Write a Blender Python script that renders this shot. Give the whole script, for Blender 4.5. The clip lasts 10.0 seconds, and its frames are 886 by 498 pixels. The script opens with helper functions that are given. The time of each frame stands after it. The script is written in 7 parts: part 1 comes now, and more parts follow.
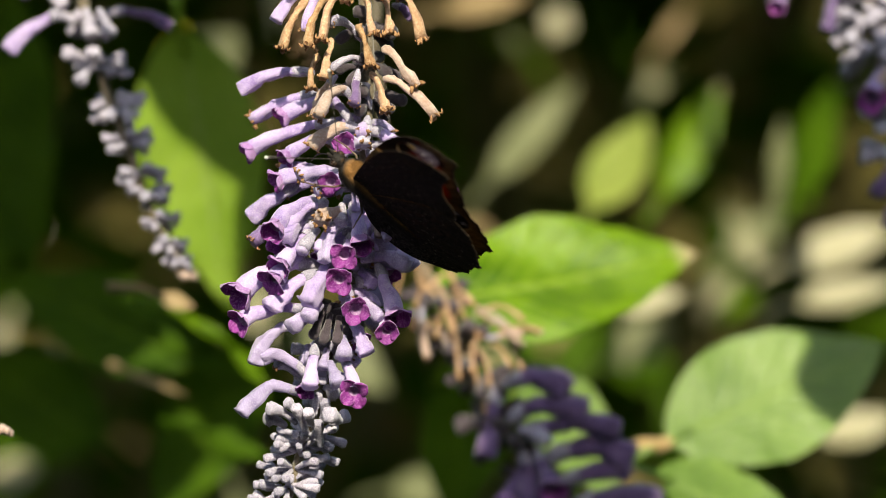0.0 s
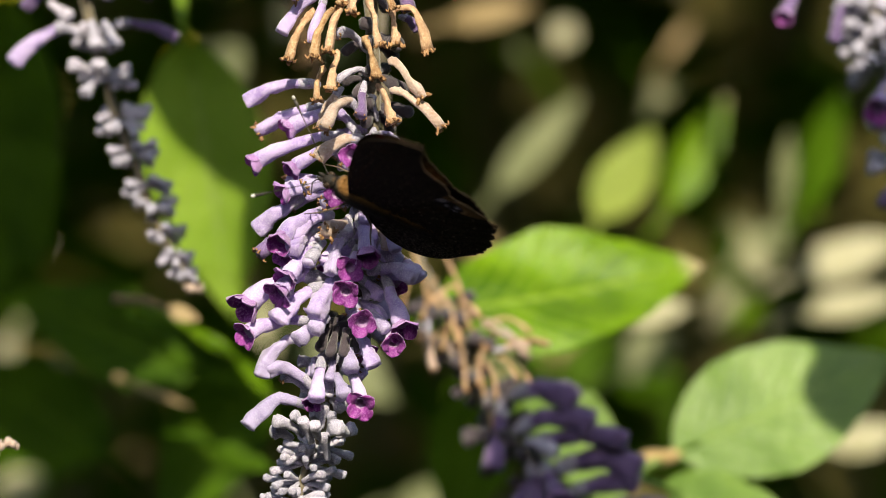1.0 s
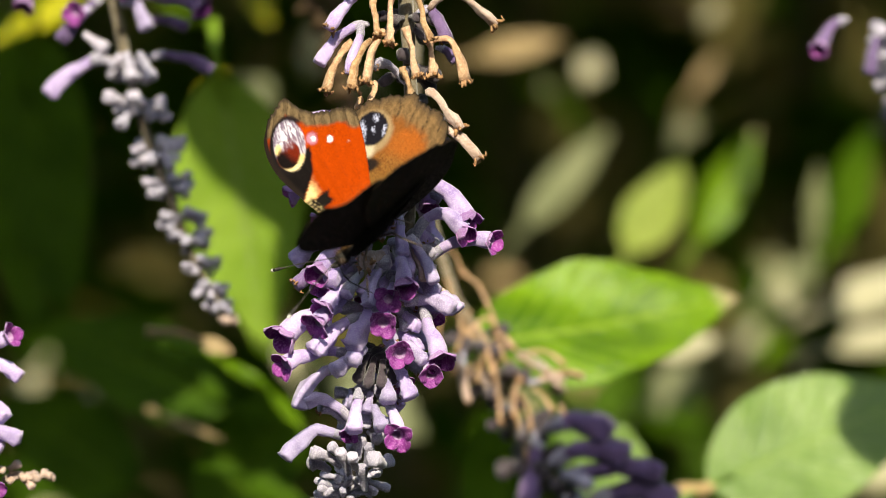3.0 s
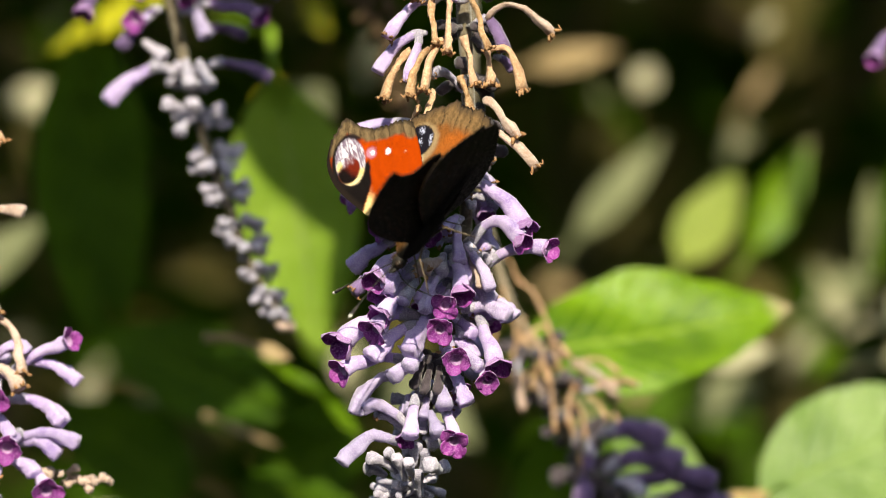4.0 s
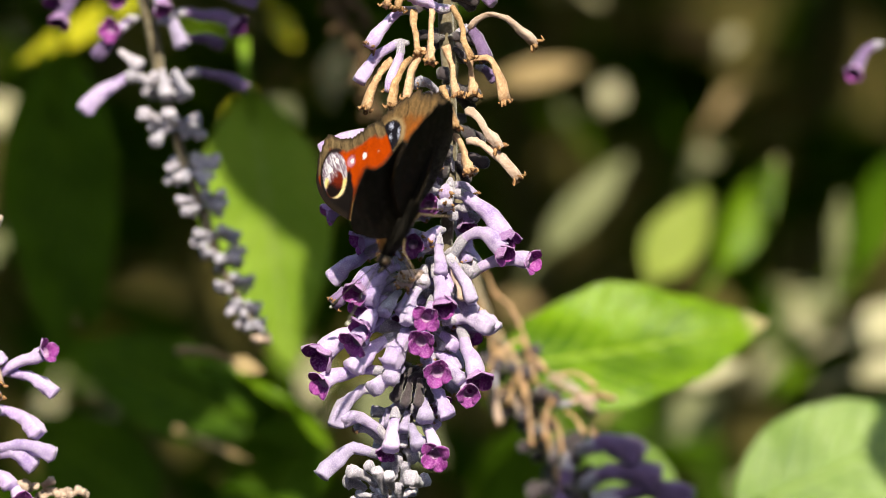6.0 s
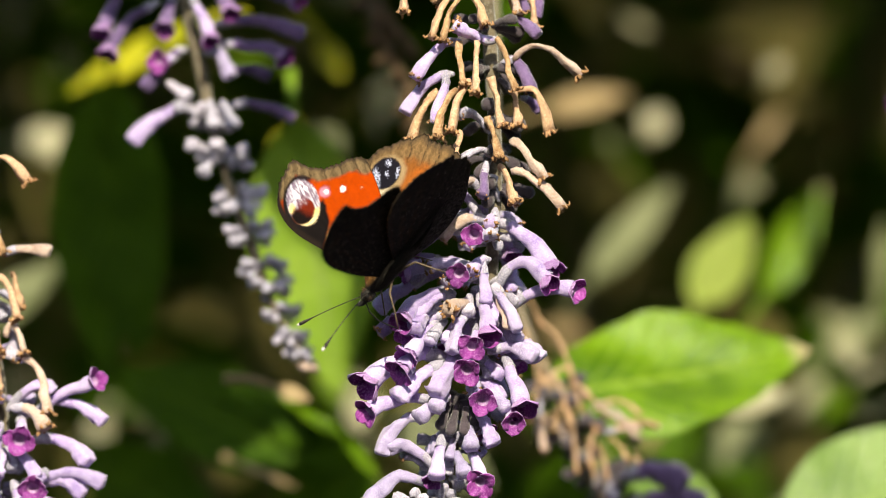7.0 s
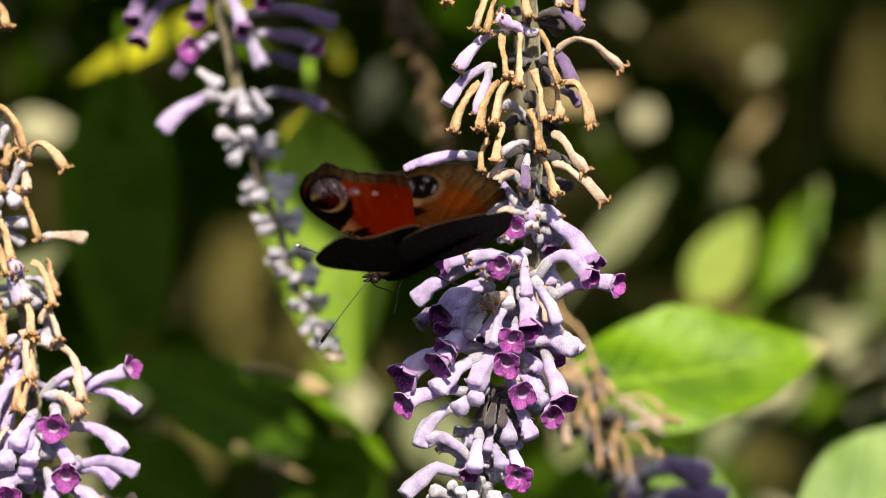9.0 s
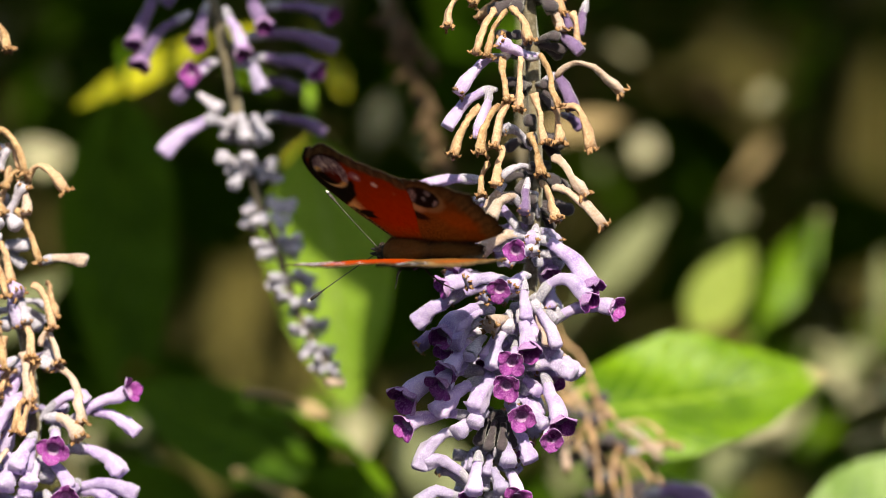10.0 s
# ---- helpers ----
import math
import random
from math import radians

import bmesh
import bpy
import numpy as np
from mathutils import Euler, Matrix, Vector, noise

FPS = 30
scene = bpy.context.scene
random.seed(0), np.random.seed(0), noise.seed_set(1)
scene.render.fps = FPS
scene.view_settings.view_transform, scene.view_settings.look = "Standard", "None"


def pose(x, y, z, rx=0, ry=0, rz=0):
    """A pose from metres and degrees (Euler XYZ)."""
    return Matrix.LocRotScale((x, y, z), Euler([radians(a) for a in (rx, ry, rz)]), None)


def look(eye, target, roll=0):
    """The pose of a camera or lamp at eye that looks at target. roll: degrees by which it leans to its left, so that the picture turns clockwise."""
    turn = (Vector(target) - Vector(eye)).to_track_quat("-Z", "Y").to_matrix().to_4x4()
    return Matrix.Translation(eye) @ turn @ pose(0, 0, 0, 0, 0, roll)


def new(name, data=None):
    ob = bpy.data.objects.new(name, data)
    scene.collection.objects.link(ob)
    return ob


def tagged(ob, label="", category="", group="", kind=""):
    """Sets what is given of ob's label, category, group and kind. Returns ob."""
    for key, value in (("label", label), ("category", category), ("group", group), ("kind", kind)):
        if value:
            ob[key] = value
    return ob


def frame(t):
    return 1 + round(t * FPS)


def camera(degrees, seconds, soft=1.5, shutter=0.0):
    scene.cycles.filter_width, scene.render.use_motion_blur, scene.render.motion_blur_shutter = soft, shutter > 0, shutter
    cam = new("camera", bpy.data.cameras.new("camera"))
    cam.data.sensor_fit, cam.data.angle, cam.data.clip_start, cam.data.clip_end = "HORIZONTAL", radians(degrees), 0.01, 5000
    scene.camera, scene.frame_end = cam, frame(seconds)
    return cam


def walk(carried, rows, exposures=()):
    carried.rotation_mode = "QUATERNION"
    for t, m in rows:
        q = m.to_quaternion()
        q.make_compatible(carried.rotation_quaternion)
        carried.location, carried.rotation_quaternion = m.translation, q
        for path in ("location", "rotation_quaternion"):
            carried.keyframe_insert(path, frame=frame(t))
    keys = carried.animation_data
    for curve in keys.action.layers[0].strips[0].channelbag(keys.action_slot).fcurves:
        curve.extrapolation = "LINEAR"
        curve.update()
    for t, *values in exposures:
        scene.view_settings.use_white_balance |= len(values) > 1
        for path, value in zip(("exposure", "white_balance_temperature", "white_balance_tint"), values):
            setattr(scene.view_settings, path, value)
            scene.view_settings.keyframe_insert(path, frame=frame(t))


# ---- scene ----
cam = camera(10.0, 10.0, soft=0.6)
cam.data.dof.use_dof = True
cam.data.dof.focus_distance = 0.888
cam.data.dof.aperture_fstop = 10.5
PATH = [
    (0, (0.01098, -0.89871, 1.20431), (0.01762, 0.00115, 1.18958), -0.331),
    (0.5, (0.01057, -0.89533, 1.20363), (0.01903, 0.00455, 1.19097), -0.471),
    (1, (0.01054, -0.89641, 1.20437), (0.01647, 0.00348, 1.19169), -0.424),
    (1.5, (0.00670, -0.89605, 1.20271), (0.01633, 0.00383, 1.19152), -0.390),
    (2, (0.00725, -0.89818, 1.20227), (0.01839, 0.00172, 1.19545), -0.445),
    (3.5, (0.00366, -0.89431, 1.20282), (0.00361, 0.00567, 1.19782), -0.270),
    (4, (0.00319, -0.90141, 1.20191), (-0.00016, -0.00143, 1.19870), -0.111),
    (4.5, (0.00000, -0.90000, 1.20000), (-0.00000, 0.00000, 1.20000), -0.000),
    (5, (-0.00109, -0.89795, 1.20015), (0.00132, 0.00204, 1.19975), 0.003),
    (6.5, (-0.00763, -0.89302, 1.19928), (0.00354, 0.00690, 1.20237), 0.160),
    (7, (-0.00588, -0.90209, 1.20036), (-0.00486, -0.00211, 1.20595), 0.055),
    (7.5, (-0.01447, -0.89840, 1.19974), (-0.01194, 0.00156, 1.20774), 0.299),
    (8, (-0.01681, -0.89386, 1.20146), (-0.01255, 0.00612, 1.20572), 0.400),
    (8.5, (-0.03262, -0.90245, 1.20075), (-0.01911, -0.00256, 1.20470), 0.595),
    (9, (-0.03459, -0.89961, 1.20015), (-0.01178, 0.00009, 1.20449), 0.822),
    (9.5, (-0.03253, -0.90351, 1.19884), (-0.01122, -0.00380, 1.20677), 0.802),
    (10, (-0.03425, -0.90035, 1.19630), (-0.01186, -0.00071, 1.20864), 0.972),
]
walk(cam, [(t, look(eye, target, roll)) for t, eye, target, roll in PATH], ((0, 0.44, 7900, 2), (3.5, 0.52, 7900, 2), (7.5, 0.60, 7900, 2), (10, 0.64, 7900, 2)))

# ---- light ----
SUN_WAY = Vector((0.05, -0.785, 0.617)).normalized()
world = bpy.data.worlds.new("daylight")
scene.world = world
world.use_nodes = True
sky = world.node_tree.nodes.new("ShaderNodeTexSky")
sky.sky_type, sky.sun_disc = "NISHITA", False
sky.sun_elevation = math.asin(SUN_WAY.z)
sky.sun_rotation = math.atan2(SUN_WAY.x, SUN_WAY.y)
background = world.node_tree.nodes["Background"]
background.inputs[1].default_value = 0.155
world.node_tree.links.new(sky.outputs[0], background.inputs[0])
sun = new("sun", bpy.data.lights.new("sun", "SUN"))
sun.data.energy, sun.data.angle, sun.data.color = 5.0, radians(0.53), (1.0, 0.95, 0.86)
sun.matrix_world = look(SUN_WAY * 6, (0, 0, 0))

# ---- materials ----
def mat(name, build):
    m = bpy.data.materials.new(name)
    m.use_nodes = True
    nt = m.node_tree
    nt.nodes.clear()
    out = nt.nodes.new("ShaderNodeOutputMaterial")
    build(nt, out)
    return m


def node(nt, kind, **inputs):
    n = nt.nodes.new(kind)
    for key, value in inputs.items():
        slot = n.inputs[key.replace("_", " ")]
        if isinstance(value, bpy.types.NodeSocket):
            nt.links.new(value, slot)
        else:
            slot.default_value = value
    return n


def ramp(nt, fac, stops):
    n = nt.nodes.new("ShaderNodeValToRGB")
    nt.links.new(fac, n.inputs[0])
    e = n.color_ramp.elements
    while len(e) < len(stops):
        e.new(0.5)
    for el, (p, c) in zip(e, stops):
        el.position, el.color = p, (*c, 1)
    return n.outputs[0]


def mix(nt, fac, a, b, mode="MIX"):
    n = nt.nodes.new("ShaderNodeMix")
    n.data_type, n.blend_type = "RGBA", mode
    for slot, v in ((0, fac), (6, a), (7, b)):
        if isinstance(v, bpy.types.NodeSocket):
            nt.links.new(v, n.inputs[slot])
        elif slot == 0:
            n.inputs[slot].default_value = v
        else:
            n.inputs[slot].default_value = (*v, 1)
    return n.outputs[2]


def noise_at(nt, scale, detail=3.0, rough=0.6, source="Object"):
    tc = nt.nodes.new("ShaderNodeTexCoord")
    return node(nt, "ShaderNodeTexNoise", Vector=tc.outputs[source], Scale=scale, Detail=detail, Roughness=rough).outputs[0]


def bump(nt, height, strength, distance):
    return node(nt, "ShaderNodeBump", Height=height, Strength=strength, Distance=distance).outputs[0]


def velvet(name, dark, mid, pale, rough=0.75, grain=4200.0, patch=320.0, sheen=0.35, through_light=0.0, alt=None, frost=0.52):
    """A soft plant skin: blotches of dark to mid, a felt of pale hairs, a fine relief."""
    def build(nt, out):
        rnd = nt.nodes.new("ShaderNodeObjectInfo").outputs["Random"]
        blot = noise_at(nt, patch, 2.0)
        base = ramp(nt, blot, ((0.3, dark), (0.62, mid)))
        if alt:
            base = mix(nt, ramp(nt, rnd, ((0.25, (0, 0, 0)), (0.9, (0.85, 0.85, 0.85)))), base, alt)
        felt = noise_at(nt, grain, 3.0, 0.7)
        fleck = ramp(nt, felt, ((0.46, (0, 0, 0)), (0.66, (frost, frost, frost))))
        col = mix(nt, fleck, base, pale)
        tone = ramp(nt, rnd, ((0.0, (0.78, 0.78, 0.80)), (1.0, (1.12, 1.08, 1.08))))
        col = mix(nt, 1.0, col, tone, "MULTIPLY")
        crease = noise_at(nt, patch * 3.0, 2.0)
        relief = mix(nt, 0.4, mix(nt, 0.35, felt, blot), crease)
        p = node(nt, "ShaderNodeBsdfPrincipled", Base_Color=col, Roughness=rough, Normal=bump(nt, relief, 0.7, 0.0005))
        p.inputs["Sheen Weight"].default_value = sheen
        p.inputs["Specular IOR Level"].default_value = 0.25
        last = p.outputs[0]
        if through_light:
            t = node(nt, "ShaderNodeBsdfTranslucent", Color=col)
            ms = nt.nodes.new("ShaderNodeMixShader")
            ms.inputs[0].default_value = through_light
            nt.links.new(p.outputs[0], ms.inputs[1])
            nt.links.new(t.outputs[0], ms.inputs[2])
            last = ms.outputs[0]
        nt.links.new(last, out.inputs[0])
    return mat(name, build)


LILAC = velvet("lilac_corolla", (0.35, 0.235, 0.61), (0.60, 0.47, 0.85), (0.90, 0.83, 0.98), sheen=0.5, through_light=0.2)
LILAC_GREY = velvet("grey_lilac_corolla", (0.30, 0.24, 0.48), (0.50, 0.42, 0.71), (0.82, 0.78, 0.94), through_light=0.15)
BUD = velvet("grey_felted_bud", (0.21, 0.195, 0.29), (0.41, 0.39, 0.52), (0.82, 0.80, 0.88), frost=0.62)
# Dark bracts; the shade between florets is put into this colour too.
SHADED_CALYX = velvet("shaded_calyx", (0.030, 0.022, 0.030), (0.065, 0.050, 0.064), (0.14, 0.12, 0.14), frost=0.3)
PURPLE = velvet("purple_petal", (0.16, 0.012, 0.19), (0.38, 0.060, 0.40), (0.62, 0.28, 0.66), rough=0.5, sheen=0.1, grain=2600, through_light=0.3)
PURPLE_BACK = velvet("petal_back", (0.30, 0.12, 0.42), (0.46, 0.26, 0.60), (0.70, 0.52, 0.80), rough=0.6, through_light=0.2)
# Lilac corolla again, with shade put into the colour for dim florets.
SHADED_LILAC = velvet("shaded_lilac_corolla", (0.10, 0.055, 0.165), (0.185, 0.115, 0.285), (0.34, 0.26, 0.45), through_light=0.1)
DRY = velvet("withered_corolla", (0.27, 0.130, 0.056), (0.54, 0.340, 0.178), (0.75, 0.58, 0.39), grain=2000, patch=560, sheen=0.05, through_light=0.04, alt=(0.46, 0.29, 0.20))
DRY_BROWN = velvet("brown_mouth", (0.16, 0.07, 0.03), (0.38, 0.21, 0.10), (0.56, 0.38, 0.22), grain=2400, patch=700, sheen=0.0)
DRY_DARK = velvet("old_withered_corolla", (0.05, 0.03, 0.015), (0.12, 0.075, 0.04), (0.22, 0.15, 0.09), grain=1500, patch=420, sheen=0.0)
DRY_PALE = velvet("faded_corolla", (0.40, 0.26, 0.20), (0.60, 0.45, 0.38), (0.76, 0.66, 0.62), grain=2600, patch=380, through_light=0.12)
THROAT = velvet("pale_throat", (0.30, 0.14, 0.36), (0.46, 0.28, 0.52), (0.70, 0.55, 0.74), rough=0.9, sheen=0.0)
STEM = velvet("stem_bark", (0.10, 0.08, 0.05), (0.20, 0.16, 0.10), (0.38, 0.34, 0.28), grain=1500, patch=200)
TWIG = velvet("tan_twig", (0.28, 0.18, 0.07), (0.48, 0.33, 0.14), (0.60, 0.46, 0.26), grain=900, patch=120)


def leaf_skin(name, deep, fresh, vein, gloss=0.38, light=0.35, mottle=None, wax=0.4):
    def build(nt, out):
        tc = nt.nodes.new("ShaderNodeTexCoord")
        sep = node(nt, "ShaderNodeSeparateXYZ", Vector=tc.outputs["UV"])
        u, v = sep.outputs[0], sep.outputs[1]
        side = nt.nodes.new("ShaderNodeMath")
        side.operation = "SUBTRACT"
        nt.links.new(v, side.inputs[0])
        side.inputs[1].default_value = 0.5
        ab = nt.nodes.new("ShaderNodeMath")
        ab.operation = "ABSOLUTE"
        nt.links.new(side.outputs[0], ab.inputs[0])
        slant = nt.nodes.new("ShaderNodeMath")
        slant.operation = "MULTIPLY_ADD"
        nt.links.new(ab.outputs[0], slant.inputs[0])
        slant.inputs[1].default_value = -0.55
        nt.links.new(u, slant.inputs[2])
        comb = node(nt, "ShaderNodeCombineXYZ", X=slant.outputs[0])
        wave = nt.nodes.new("ShaderNodeTexWave")
        nt.links.new(comb.outputs[0], wave.inputs["Vector"])
        wave.inputs["Scale"].default_value = 3.2
        ribs = ramp(nt, wave.outputs[1], ((0.90, (0, 0, 0)), (0.99, (0.55, 0.55, 0.55))))
        mid = ramp(nt, ab.outputs[0], ((0.0, (1, 1, 1)), (0.035, (0, 0, 0))))
        web = mix(nt, 1.0, ribs, mid, "LIGHTEN")
        big = noise_at(nt, 70.0, 4.0)
        fine = noise_at(nt, 900.0, 3.0)
        col = ramp(nt, big, ((0.34, deep), (0.66, fresh)))
        col = mix(nt, web, col, vein)
        speck = ramp(nt, fine, ((0.3, (0.8, 0.8, 0.8)), (0.7, (1.1, 1.1, 1.1))))
        col = mix(nt, 1.0, col, speck, "MULTIPLY")
        if mottle:
            tip = ramp(nt, u, ((0.90, (0, 0, 0)), (0.985, (1, 1, 1))))
            col = mix(nt, tip, col, mottle)
        p = node(nt, "ShaderNodeBsdfPrincipled", Base_Color=col, Roughness=gloss, Normal=bump(nt, mix(nt, 0.6, mix(nt, 0.5, web, fine), noise_at(nt, 130.0, 3.0)), 0.8, 0.0022))
        p.inputs["Specular IOR Level"].default_value = wax
        t = node(nt, "ShaderNodeBsdfTranslucent", Color=mix(nt, 1.0, col, (1.3, 1.25, 0.5), "MULTIPLY"))
        ms = nt.nodes.new("ShaderNodeMixShader")
        ms.inputs[0].default_value = light
        nt.links.new(p.outputs[0], ms.inputs[1])
        nt.links.new(t.outputs[0], ms.inputs[2])
        nt.links.new(ms.outputs[0], out.inputs[0])
    return mat(name, build)


LEAF_FRESH = leaf_skin("fresh_green_leaf", (0.25, 0.43, 0.040), (0.36, 0.55, 0.075), (0.36, 0.50, 0.14), gloss=0.4)
LEAF_OLIVE = leaf_skin("olive_green_leaf", (0.18, 0.25, 0.040), (0.33, 0.40, 0.090), (0.34, 0.38, 0.12), gloss=0.5, light=0.25)
LEAF = leaf_skin("green_leaf", (0.075, 0.175, 0.006), (0.20, 0.36, 0.016), (0.27, 0.43, 0.05), gloss=0.3, mottle=(0.55, 0.45, 0.28))
LEAF_GLOSS = leaf_skin("glossy_green_leaf", (0.070, 0.165, 0.005), (0.20, 0.37, 0.010), (0.30, 0.46, 0.05), gloss=0.36, mottle=(0.55, 0.45, 0.28), wax=0.4)
LEAF_WAX = leaf_skin("waxy_green_leaf", (0.12, 0.23, 0.035), (0.22, 0.36, 0.07), (0.28, 0.42, 0.11), gloss=0.46, wax=1.0)
# Green leaf with shade put into its colour, for leaves in the dim.
LEAF_DARK = leaf_skin("shaded_green_leaf", (0.037, 0.090, 0.004), (0.072, 0.150, 0.007), (0.12, 0.21, 0.018), gloss=0.5, wax=0.1)
LEAF_PALE = leaf_skin("felted_pale_leaf", (0.38, 0.36, 0.21), (0.58, 0.55, 0.40), (0.64, 0.61, 0.47), gloss=0.7, light=0.2)
LEAF_SAGE = leaf_skin("sage_leaf", (0.13, 0.15, 0.065), (0.27, 0.29, 0.16), (0.34, 0.36, 0.23), gloss=0.6, light=0.25)
LEAF_LIME = leaf_skin("yellowing_leaf", (0.40, 0.42, 0.015), (0.62, 0.58, 0.03), (0.60, 0.58, 0.15), light=0.3)
LEAF_DRY = leaf_skin("dry_leaf", (0.22, 0.15, 0.07), (0.45, 0.33, 0.18), (0.55, 0.44, 0.28), gloss=0.8, light=0.15)


def soil_skin(name, a, b, scale):
    def build(nt, out):
        n1 = noise_at(nt, scale, 6.0, 0.7)
        n2 = noise_at(nt, scale * 9, 4.0, 0.7)
        col = mix(nt, 0.5, ramp(nt, n1, ((0.3, a), (0.7, b))), ramp(nt, n2, ((0.3, a), (0.7, b))))
        p = node(nt, "ShaderNodeBsdfPrincipled", Base_Color=col, Roughness=0.95, Normal=bump(nt, n2, 0.8, 0.01))
        nt.links.new(p.outputs[0], out.inputs[0])
    return mat(name, build)


SOIL = soil_skin("dark_soil", (0.030, 0.022, 0.010), (0.080, 0.056, 0.024), 9.0)
HEDGE = soil_skin("hedge_depth", (0.100, 0.084, 0.022), (0.215, 0.180, 0.050), 14.0)
CLIPPED = soil_skin("clipped_hedge", (0.040, 0.062, 0.012), (0.085, 0.125, 0.028), 14.0)


# ---- building blocks ----
def finish(name, bm, materials, parent=None, smooth=True):
    bmesh.ops.recalc_face_normals(bm, faces=bm.faces)
    me = bpy.data.meshes.new(name)
    bm.to_mesh(me)
    bm.free()
    for m in materials if isinstance(materials, (list, tuple)) else [materials]:
        me.materials.append(m)
    if smooth:
        me.polygons.foreach_set("use_smooth", [True] * len(me.polygons))
    ob = new(name, me)
    ob.parent = parent
    return ob


def part(name, bm, material, parent, label=""):
    return tagged(finish(name, bm, material, parent), label)


def thing(name, label, category, group="", at=(0, 0, 0), kind=""):
    ob = new(name)
    ob.empty_display_size = 0.01
    ob.location = at
    return tagged(ob, label, category, group, kind)


def bow(a, b, sag, n, side=(0, 0, 1)):
    """Points along a bow from a to b that bulges by sag towards side."""
    a, b, c = Vector(a), Vector(b), Vector(side)
    return [a.lerp(b, k / n) + c * (4 * sag * (k / n) * (1 - k / n)) for k in range(n + 1)]


def tube(bm, pts, radii, seg=8, wobble=0.0, seed=0, close=True, mat_index=0, flat=1.0, twist=0.0, lobes=0.0):
    """A tube through points; flat squeezes its section, which turns by twist, lobes gives it four ribs."""
    rings = []
    side = None
    for k, p in enumerate(pts):
        way = (pts[min(k + 1, len(pts) - 1)] - pts[max(k - 1, 0)]).normalized()
        if side is None:
            side = way.orthogonal().normalized()
        side = (side - way * side.dot(way)).normalized()
        up = way.cross(side)
        ring = []
        for s in range(seg):
            a = 2 * math.pi * s / seg
            r = radii[k]
            if wobble:
                r *= 1 + wobble * noise.noise(Vector((s * 1.7 + seed * 3.1, k * 0.9, seed * 1.3)))
            if lobes:
                r *= 1 + lobes * math.cos(4 * a) * k / len(pts)
            if flat != 1.0:
                b = a + seed + twist * k / len(pts)
                r *= math.hypot(math.cos(b), flat * math.sin(b))
            ring.append(bm.verts.new(p + (side * math.cos(a) + up * math.sin(a)) * r))
        rings.append(ring)
    for r0, r1 in zip(rings, rings[1:]):
        for s in range(seg):
            f = bm.faces.new((r0[s], r0[(s + 1) % seg], r1[(s + 1) % seg], r1[s]))
            f.material_index = mat_index
    if close:
        for ring in (rings[0], rings[-1]):
            bm.faces.new(ring).material_index = mat_index
    return rings


def dome(pts, radii, steps=3, high=0.8):
    """Adds a rounded or, with a low height, a blunt end to a run of points and radii."""
    way = (pts[-1] - pts[-2]).normalized()
    r = radii[-1]
    p = pts[-1]
    for k in range(1, steps + 1):
        a = k / steps * math.pi / 2 * 0.93
        pts.append(p + way * (r * math.sin(a) * high))
        radii.append(r * math.cos(a) ** (1.0 if high > 0.6 else 0.6))
    return pts, radii


MM = 0.001
SEED = [0]


def calyx(ob, pts, size, seed):
    """The grey felted cup that holds the foot of a floret."""
    bm = bmesh.new()
    way = (pts[1] - pts[0]).normalized()
    run = [pts[0] - way * 0.9 * MM, pts[0], pts[1], pts[2], pts[2].lerp(pts[3], 0.7)]
    tube(bm, run, [r * MM * size for r in (0.45, 0.80, 0.92, 0.98, 0.95)], 8, 0.25, seed, close=False)
    return part("calyx", bm, BUD, ob, "grey felted calyx")


def ragged(bm, tip, way, size, seed, count=6, reach=1.0, mat_index=0):
    """Crumpled brown lobes round a withered mouth."""
    rng = random.Random(seed * 13 + 5)
    s1 = way.orthogonal().normalized()
    s2 = way.cross(s1)
    for k in range(count):
        ang = k * 2 * math.pi / count + rng.uniform(-0.5, 0.5)
        d = s1 * math.cos(ang) + s2 * math.sin(ang)
        p0 = tip + d * 0.55 * reach * MM * size - way * 0.5 * MM
        ln = rng.uniform(0.5, 1.15) * MM * size
        curl = [p0, p0 + (d * 0.6 + way * 0.7) * ln, p0 + (d * 1.0 + way * rng.uniform(0.1, 1.1)) * ln, p0 + (d * rng.uniform(0.5, 1.3) + way * rng.uniform(-0.1, 0.9)) * ln]
        w = rng.uniform(0.26, 0.46) * MM * size
        tube(bm, curl, [w, w * 1.1, w * 0.9, w * 0.4], 6, 0.6, seed + k, flat=0.45, mat_index=mat_index)


